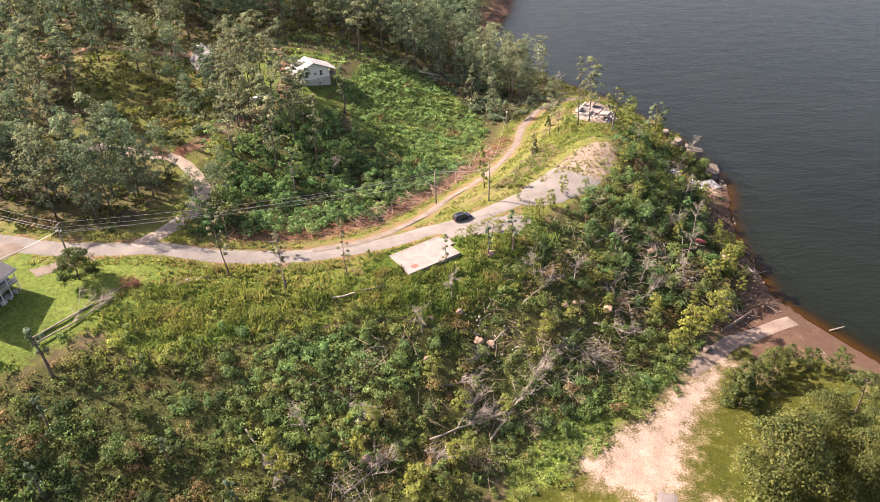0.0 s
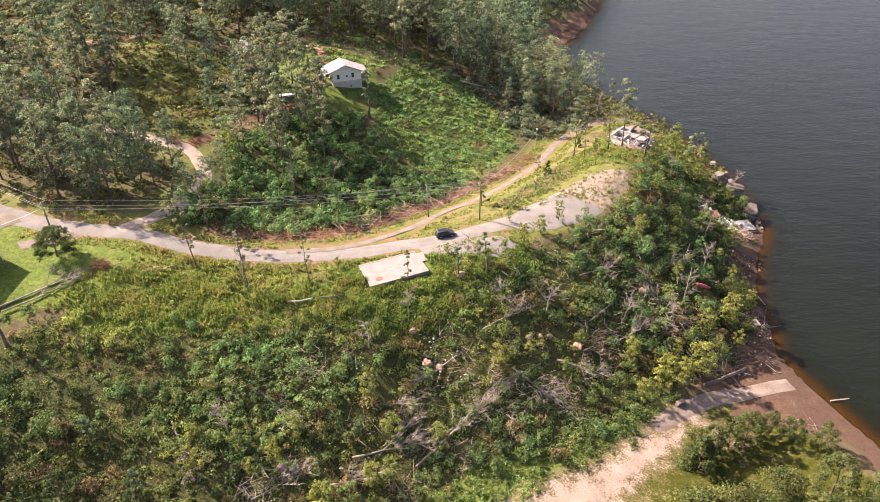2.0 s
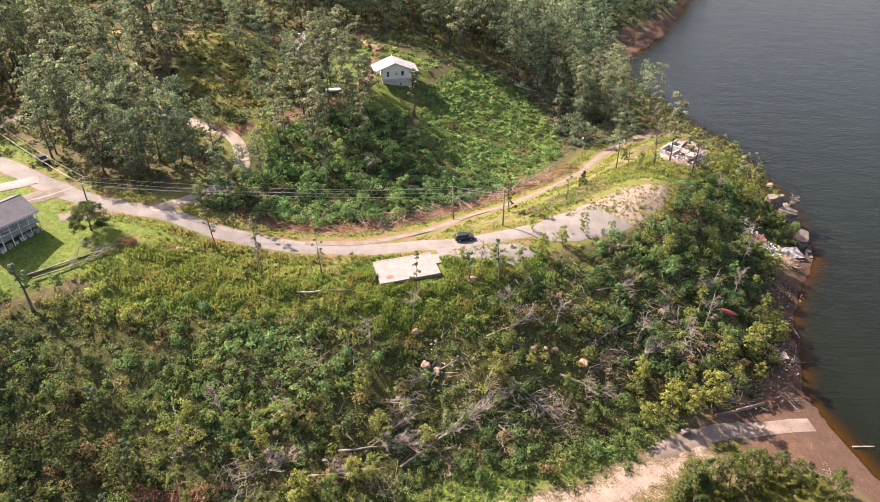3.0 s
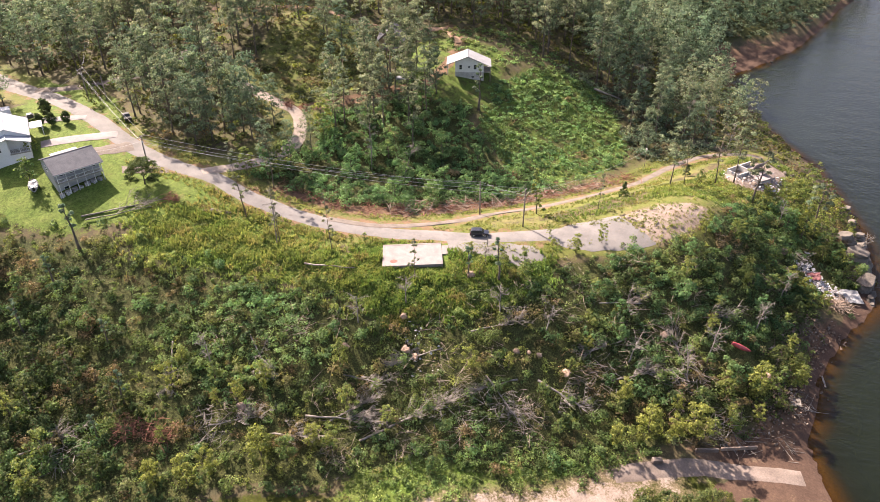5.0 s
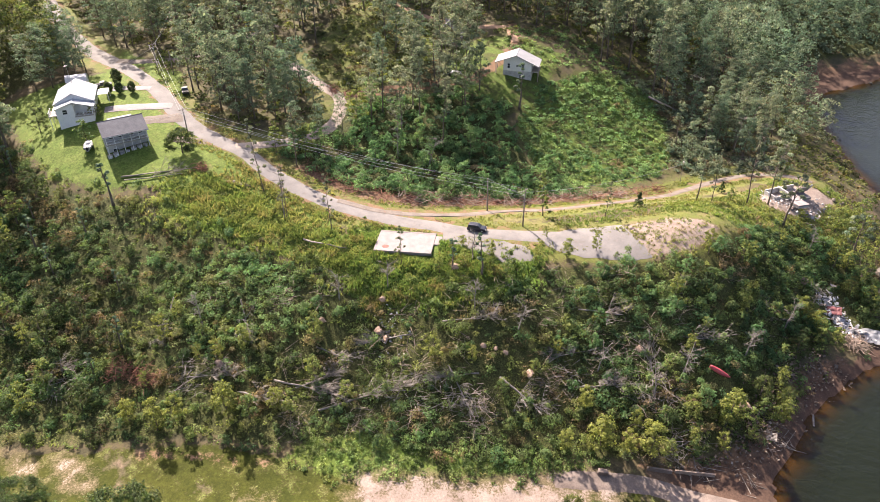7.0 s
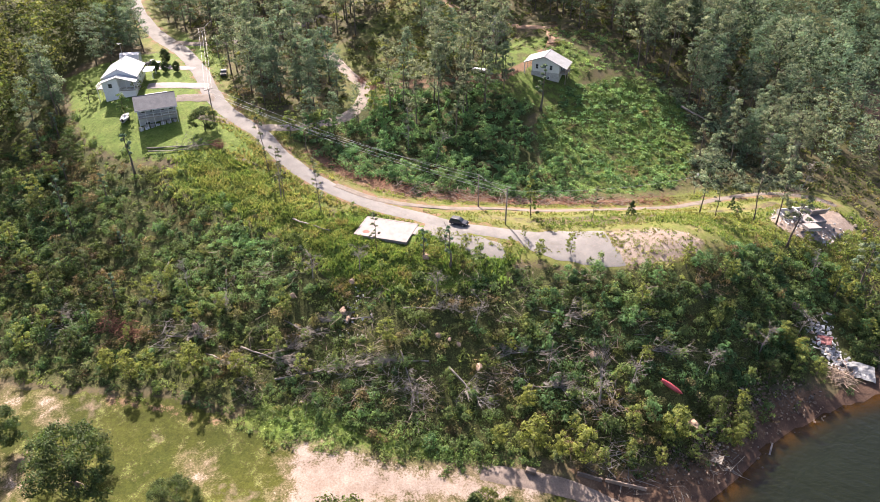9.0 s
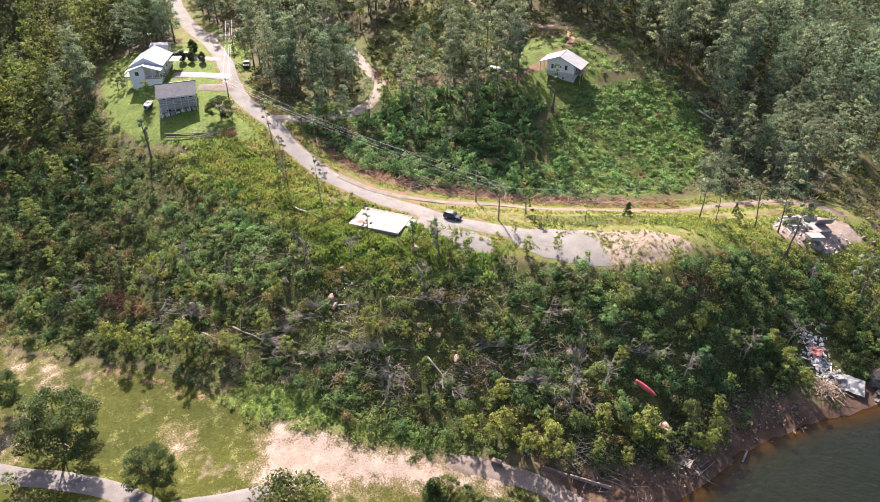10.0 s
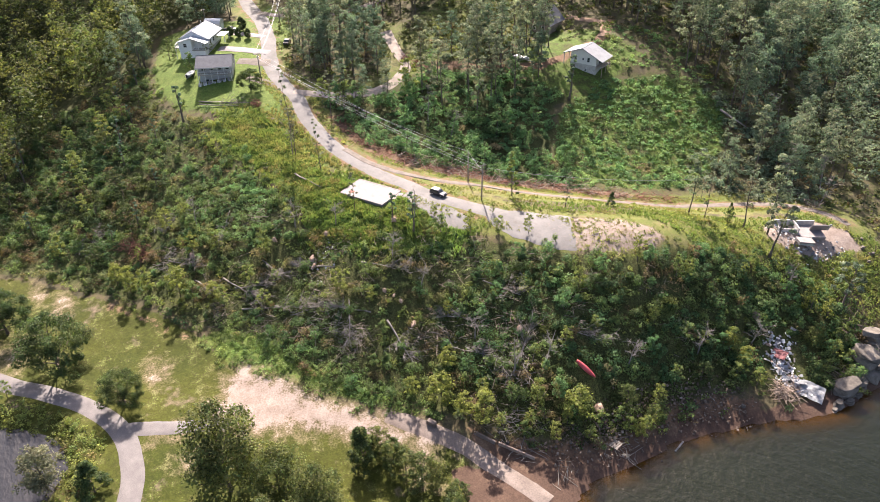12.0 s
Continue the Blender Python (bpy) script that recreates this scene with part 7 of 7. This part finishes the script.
# ---- the wrecked boathouse ----
def crumpled(name, x, y, z, w, d, tilt, material, label, category):
    """A bent, creased sheet with real thickness."""
    bm = bmesh.new()
    n = 9
    grid = [[bm.verts.new((w * (i / n - 0.5), d * (j / n - 0.5), 0.22 * noise.noise(Vector((i * 0.45 + x, j * 0.45 + y, 0))) + 0.1 * noise.noise(Vector((i * 1.1, j * 1.1, x))))) for i in range(n + 1)] for j in range(n + 1)]
    for j in range(n):
        for i in range(n):
            bm.faces.new((grid[j][i], grid[j][i + 1], grid[j + 1][i + 1], grid[j + 1][i]))
    bmesh.ops.solidify(bm, geom=bm.faces[:], thickness=0.05)
    ob = mesh_object(name, bm, material)
    ob.matrix_world = Matrix.Translation((x, y, z)) @ Euler([radians(a) for a in tilt]).to_matrix().to_4x4()
    return tagged(ob, label, category)


crumpled("roof_sheet", 78.6, 182.4, 1.9, 4.4, 4.0, (12, 10, 35), M_SHEET, "crumpled white metal roof sheet of the wrecked boathouse", "roof sheet")
crumpled("roof_sheet", 75.6, 181.4, 2.6, 3.0, 2.6, (-14, 16, 70), M_SHEET, "grey-white buckled roofing sheet", "roof sheet")
crumpled("roof_panel", 70.0, 181.8, 4.8, 2.8, 2.2, (18, -8, 20), M_PINK, "faded red roof panel torn from the boathouse", "roof panel")
crumpled("roof_sheet", 69.6, 179.6, 3.9, 2.2, 2.4, (-20, 20, 50), M_SHEET, "white torn sheet among the rubble", "roof sheet")
crumpled("white_board", 67.2, 188.2, 6.6, 1.6, 0.6, (10, 20, 40), M_SHEET, "white board thrown into the brush", "board")


def rubble(name, line, count, spread, size, material, label):
    vs, fs, n0 = [], [], 0
    cube = np.array([[x, y, z] for x in (-1, 1) for y in (-1, 1) for z in (-1, 1)], float)
    cf = np.array([[0, 1, 3, 2], [4, 6, 7, 5], [0, 4, 5, 1], [2, 3, 7, 6], [0, 2, 6, 4], [1, 5, 7, 3]])
    for k in range(count):
        u = RNG.random() * (len(line) - 1)
        a, b = np.array(line[int(u)], float), np.array(line[int(u) + 1], float)
        p = a + (b - a) * (u % 1) + RNG.normal(0, spread, 2)
        s = RNG.uniform(*size) * np.array([1, RNG.uniform(0.3, 1), RNG.uniform(0.08, 0.5)])
        e = np.array(Euler(RNG.uniform(-1.2, 1.2, 3)).to_matrix())
        v = (cube * s * RNG.uniform(0.8, 1.2, (8, 3))) @ e.T + np.array([*p, max(0, float(ground_z(*p))) + abs(RNG.normal(0.25, 0.3))])
        vs.append(v), fs.append(cf + n0)
        n0 += 8
    return tagged(new(name, fast_mesh(name, np.concatenate(vs), np.concatenate(fs), material)), label, "rubble", kind="stuff")


def island_vary(mat_name, ramp_stops, rough=0.8):
    n = Nodes(mat_name)
    isl = n.nt.nodes.new("ShaderNodeNewGeometry").outputs["Random Per Island"]
    col = n.ramp(isl, ramp_stops)
    grain = n.noise(5.0)
    col = n.mix(0.4, col, n.ramp(grain, [(0.3, 0.5), (0.7, 1.4)]), "MULTIPLY")
    n.bump(grain, 0.5, 0.02)
    return n.done(col, rough)


M_RUBBLE = island_vary("broken_boards", [(0.0, (0.10, 0.10, 0.11)), (0.25, (0.25, 0.25, 0.26)), (0.5, (0.45, 0.45, 0.45)), (0.75, (0.72, 0.71, 0.69)), (0.94, (0.34, 0.26, 0.20)), (1.0, (0.40, 0.26, 0.22))])
M_STONES = island_vary("shore_stones", [(0.0, (0.075, 0.052, 0.040)), (0.5, (0.135, 0.098, 0.074)), (0.9, (0.20, 0.155, 0.12)), (1.0, (0.32, 0.27, 0.22))], 0.9)
rubble("rubble_heap", [(67.5, 185), (70, 181.5), (73.5, 180), (77, 181)], 420, 1.3, (0.07, 0.42), M_RUBBLE, "broken boards and rubble of the wrecked boathouse")
rubble("shore_stones", [(70, 130), (71.5, 140), (71, 150), (71, 158), (75, 168)], 1500, 2.3, (0.05, 0.26), M_STONES, "brown stones scattered over the muddy shore")
rubble("slope_litter", [(8, 108), (12, 106), (16, 104)], 60, 1.6, (0.06, 0.28), M_RUBBLE, "pale litter and broken boards in the weeds")
rubble("ruin_rubble", [(44, 203), (50, 202.5), (55, 207), (54, 214)], 160, 1.5, (0.08, 0.35), M_RUBBLE, "broken block and rubble round the ruin")


# ---- single trees ----
for i in range(2):
    tree_kind("park%d" % i, 12.5 + 0.8 * i, 1.5, 4.8, 84, 11000, 0.28, 0.55 + 0.25 * i, 0.02, "oak", 0.26, material=M_PARKLEAF, full=1.3)
tree_kind("broad", 10.5, 2.2, 6.8, 96, 13000, 0.28, 0.12, 0.0, "dome", 0.34, material=M_PARKLEAF)
tree_kind("cedar", 8.2, 0.3, 3.5, 60, 5200, 0.30, 0.1, 0.0, "cone", 0.16, material=M_PARKLEAF, full=1.3)
tree_kind("spread", 13.0, 6.5, 3.6, 20, 1100, 0.38, 0.7, 0.1, "dome", 0.3, 0.06)
tree_kind("park_brown", 12.0, 2.5, 4.0, 56, 4200, 0.36, 0.8, 0.45, "oak", 0.24, full=1.25)
tree_kind("clipped", 3.4, 0.3, 1.2, 60, 3400, 0.2, 0.1, 0.0, "egg", 0.1, material=M_PARKLEAF)
tree_kind("column", 11.0, 1.0, 1.6, 20, 700, 0.42, 0.9, 0.0, "pine", 0.14, material=M_BRUSHLEAF)
for i in range(2):
    tree_kind("yellow%d" % i, 7.5 + i, 0.8, 2.8, 32, 1700, 0.31, 0.95, 0.0, "oak", 0.14, material=M_BRUSHLEAF)
PARK_LABEL = "broad leafy green tree standing on the park lawn"
for x, y, k, s in ((11.6, 51.0, "broad", 1.12), (27.0, 62.2, "broad", 0.68), (54.5, 76.5, "park1", 1.35), (61.5, 83.5, "park0", 1.0), (-5.9, 41.0, "broad", 0.9), (66.5, 106.2, "dense1", 0.75), (60.5, 103.5, "dense0", 0.62), (57.0, 101.8, "dense1", 0.6), (63.5, 104.6, "dense0", 0.62), (67.5, 108.3, "dense1", 0.6),
                   (74.6, 108.6, "dense0", 0.6), (79.8, 107.5, "dense1", 0.6), (71.6, 110.5, "dense0", 0.5), (67.5, 88.0, "park1", 0.95), (74.5, 86.0, "park0", 0.9), (78.5, 97.0, "dense1", 0.95), (84.5, 93, "park0", 0.85), (70.5, 80, "park1", 0.95), (16.5, 42.0, "small1", 0.5)):
    plant(k, x, y, PARK_LABEL, group="park trees", scale=s)
plant("park_brown", 42.0, 48.5, "brown-tinged tree beside the pond", group="park trees", scale=0.85)
plant("cedar", 58.0, 98.8, "dark green conical evergreen on the park lawn", "evergreen", scale=1.0)
plant("cedar", 46.6, 56.0, "bright green young fir by the park road", "evergreen", scale=0.85)
for x, y, s in ((-105.4, 116.2, 1.25), (-100.8, 111.4, 0.95), (-99.4, 113.6, 0.9), (-97.6, 116.4, 0.9)):
    plant("clipped", x, y, "dark green clipped shrub on the lawn", "shrub", "clipped_shrub", "clipped shrubs", s)
plant("broad", -61.2, 108.8, "dark green oak on the lawn by the pole", scale=0.55)
plant("small0", -82.5, 95.6, "light green small tree by the white house", scale=0.8)
plant("shady1", -99.5, 91.2, "dark green tree at the lawn's edge", scale=0.75)
plant("small2", -91.0, 101.5, "green shrub beside the porch", "shrub", "shrub", scale=0.35)
plant("small1", -91.6, 103.8, "green shrub beside the porch", "shrub", "shrub", scale=0.35)
plant("broken0", -58.6, 88.8, "storm-broken trunk clothed in dark vines", scale=1.1)
plant("broken1", 18.2, 125.6, "storm-broken trunk clothed in dark vines", scale=0.9)
plant("broken0", 13.0, 122.8, "storm-broken leaning trunk with few leaves", scale=0.75)
plant("sapling0", 4.2, 117.0, "slim young tree below the slab", scale=0.75)
for x, y, k, s in ((-35.9, 113.4, "sapling1", 1.15), (-25.2, 111.4, "sapling0", 0.95), (-14.2, 114.8, "sapling1", 0.9), (-39, 125.5, "sapling0", 1.0), (25.2, 159.4, "sapling0", 0.7)):
    plant(k, x, y, "tall thin roadside tree with sparse leaves", group="roadside trees", scale=s)
for x, y, k, s in ((33.3, 187.8, "tall0", 0.72), (36.2, 190.2, "sapling1", 0.9), (42.4, 195.9, "sapling1", 1.35), (46.2, 199.4, "tall1", 0.78), (52.0, 194.6, "spread", 1.0), (66.5, 202, "spread", 0.95), (64.8, 194.5, "small2", 0.9), (39.1, 194.2, "small0", 0.5), (25, 229, "tall2", 0.75), (20, 229, "oak1", 0.7), (60.5, 207.5, "small0", 0.9), (63, 219, "small1", 0.8), (70, 212, "small2", 0.7)):
    plant(k, x, y, "tall spare tree on the bluff above the lake", group="bluff trees", scale=s)
plant("column", 13.6, 152.2, "slim light green tree beside the lower road", scale=1.0)
plant("cone0", 27.2, 170.2, "small dark vine-clad tree on the verge", scale=0.45)
plant("cone0", 34.5, 199.8, "small dark evergreen on the verge", "evergreen", scale=0.4)
plant("broken1", -22.8, 191, "slim tree in front of the hill house", scale=1.2)
plant("tall2", -38.5, 190.5, "tall slim tree by the hill house track", scale=0.8)
for x, y, k, s in ((53, 116, "yellow0", 1.0), (60, 121.4, "yellow1", 0.95), (67.2, 136.2, "yellow0", 1.0), (73.6, 145.4, "yellow1", 0.5), (48.5, 112.0, "yellow1", 0.55), (57.2, 118.6, "yellow0", 0.7), (-0.5, 76.5, "yellow0", 1.0), (-7.5, 66.5, "yellow1", 0.8), (66, 172, "yellow1", 0.6), (69, 173.5, "yellow0", 0.55), (-13, 64, "yellow0", 0.7), (62, 131, "yellow1", 0.7), (15.5, 131.6, "yellow0", 0.35), (9.6, 129.6, "yellow1", 0.28)):
    plant(k, x, y, "yellow-green leafy young tree at the slope's edge", group="young trees", scale=s)


def thicket(poly, gap, kinds, scale, label, group, thin=0.0):
    xs, ys = [p[0] for p in poly], [p[1] for p in poly]
    x, y = scatter((min(xs), min(ys)), (max(xs), max(ys)), gap)
    ok = inside(x, y, poly) & (RNG.random(len(x)) > thin) & (near_poly(x, y, CANOE_GAP, 4.0) < 0.1) & (near_poly(x, y, WRECK, 3.0) < 0.2)
    for line in (MAIN_ROAD, LOWER_ROAD, NORTH_DRIVE):
        ok &= to_segments(x, y, line)[0] > 5
    for px, py in zip(x[ok], y[ok]):
        plant(kinds[RNG.integers(len(kinds))], px, py, label, group=group, scale=RNG.uniform(*scale))


thicket(WEST, 6.0, ["small0", "small1", "broken0", "shady0", "shady1"], (0.55, 1.0), "dark green young tree in the thicket", "thicket trees", 0.35)
thicket(BOWL, 6.5, ["vined0", "vined1", "vined2"], (0.5, 0.95), "green young tree in the hollow", "hollow trees", 0.25)
thicket(LOWER, 6.2, ["small0", "small1", "small2", "yellow0"], (0.4, 0.75), "olive young tree among the brush", "slope trees", 0.45)
thicket(EAST, 6.0, ["small0", "vined0", "small1", "small2"], (0.35, 0.65), "dark green young tree above the lake", "slope trees", 0.4)
for x, y in ((-57, 170), (-47.5, 174), (-53, 181), (-58, 188), (-45, 193.5), (-48, 199), (-40.5, 184), (-34.5, 187.5), (-42, 168), (-46, 181), (-50, 187.5), (-47.5, 190.8), (-52, 194.5)):
    plant(["tall0", "tall1", "oak0", "pine1"][RNG.integers(4)], x, y, "tall slim tree beside the dirt track", group="track trees", scale=RNG.uniform(0.75, 0.95))
for x, y, k, sc in ((14.5, 124.5, "small1", 0.55), (17.5, 128.6, "yellow0", 0.5), (20.8, 130.8, "small0", 0.6), (24.5, 136.0, "small2", 0.6), (11.5, 120.5, "small0", 0.45), (27.5, 141.0, "yellow1", 0.5), (22.5, 128.0, "small1", 0.6), (31, 146.5, "small2", 0.5), (9.0, 126.8, "yellow1", 0.22), (-10.5, 121.0, "small0", 0.3), (-12, 118.6, "small1", 0.3), (20.8, 143.2, "small2", 0.3)):
    plant(k, x, y, "young leafy tree at the edge of the ridge", group="ridge shrubs", scale=sc)
for x, y, k, sc in ((72.2, 144.2, "small0", 0.5), (73.8, 147.0, "small1", 0.55), (72.4, 149.8, "dense0", 0.45), (70.2, 152.2, "small2", 0.55), (68.6, 146.0, "dense1", 0.5), (69.8, 139.8, "small0", 0.5), (67.4, 134.2, "small1", 0.5), (64.6, 128.2, "small2", 0.45), (62.5, 123.6, "small1", 0.5), (65.2, 126.6, "small0", 0.5), (68.6, 131, "small2", 0.5), (71.4, 136.5, "small1", 0.45), (70.4, 143.5, "small0", 0.5), (71.2, 169.6, "small0", 0.6), (73.6, 173.0, "small1", 0.55), (69.0, 163.0, "dense0", 0.5), (68.0, 157.5, "small0", 0.6), (66.8, 171.5, "dense1", 0.5), (76.2, 188.6, "small0", 0.5), (74.2, 192.6, "small1", 0.55), (73.0, 196.4, "dense0", 0.4), (70.4, 190.6, "dense1", 0.5), (67.0, 197.4, "small2", 0.6), (78.4, 192.6, "small2", 0.35), (64.5, 204.5, "small0", 0.6), (79.2, 190.4, "small0", 0.4), (77.4, 199.4, "small1", 0.45), (74.8, 205.6, "small2", 0.5), (76.0, 194.6, "small0", 0.5), (74.4, 210.2, "small1", 0.45), (71.8, 215.4, "small0", 0.5)):
    plant(k, x, y, "dark green bush overhanging the lake shore", "bush", "bush", "shore bushes", sc)
for x, y, k, sc in ((-60, 135.5, "oak0", 0.7), (-64.5, 139, "oak2", 0.8), (-57.5, 138.5, "oak1", 0.75), (-69, 134, "tall1", 0.8), (-76, 134.5, "oak3", 0.75), (-56.5, 145.5, "oak2", 0.7), (-83, 135.5, "oak1", 0.8), (-91, 138, "oak0", 0.85), (-45, 131, "oak2", 0.6), (-43, 136, "oak1", 0.6), (-46.8, 125.4, "small1", 0.8), (-41.5, 130, "small0", 1.1), (-43, 143.5, "oak3", 0.55), (-46, 151, "small1", 1.2), (-136, 131.5, "oak1", 0.9), (-131, 134.5, "oak2", 0.8), (-139, 116.5, "oak0", 0.9), (-133.5, 114, "oak3", 0.85), (-146, 132.5, "oak2", 0.9), (-150, 118, "tall0", 0.9), (-128, 107.5, "oak1", 0.85), (-124, 101, "oak2", 0.8)):
    plant(k, x, y, "dark olive tree standing close to the road", group="roadside woods", scale=sc)
for x, y, k, sc in ((-118.5, 110.8, "oak1", 0.8), (-122.5, 115.2, "oak2", 0.8), (-126, 110.5, "oak0", 0.85), (-121, 104.5, "oak3", 0.8), (-130, 117, "oak1", 0.85)):
    plant(k, x, y, "dark leafy tree behind the shed", group="trees behind the shed", scale=sc)
BOWL_TOP = [(-47, 150), (-34, 156), (-24, 166), (-26, 178), (-34, 185), (-44, 180), (-50, 166)]
thicket(BOWL_TOP, 6.2, ["tall0", "tall1", "tall2", "pine1", "oak0", "sapling1"], (0.6, 0.9), "tall thin tree rising out of the hollow", "hollow tall trees", 0.55)
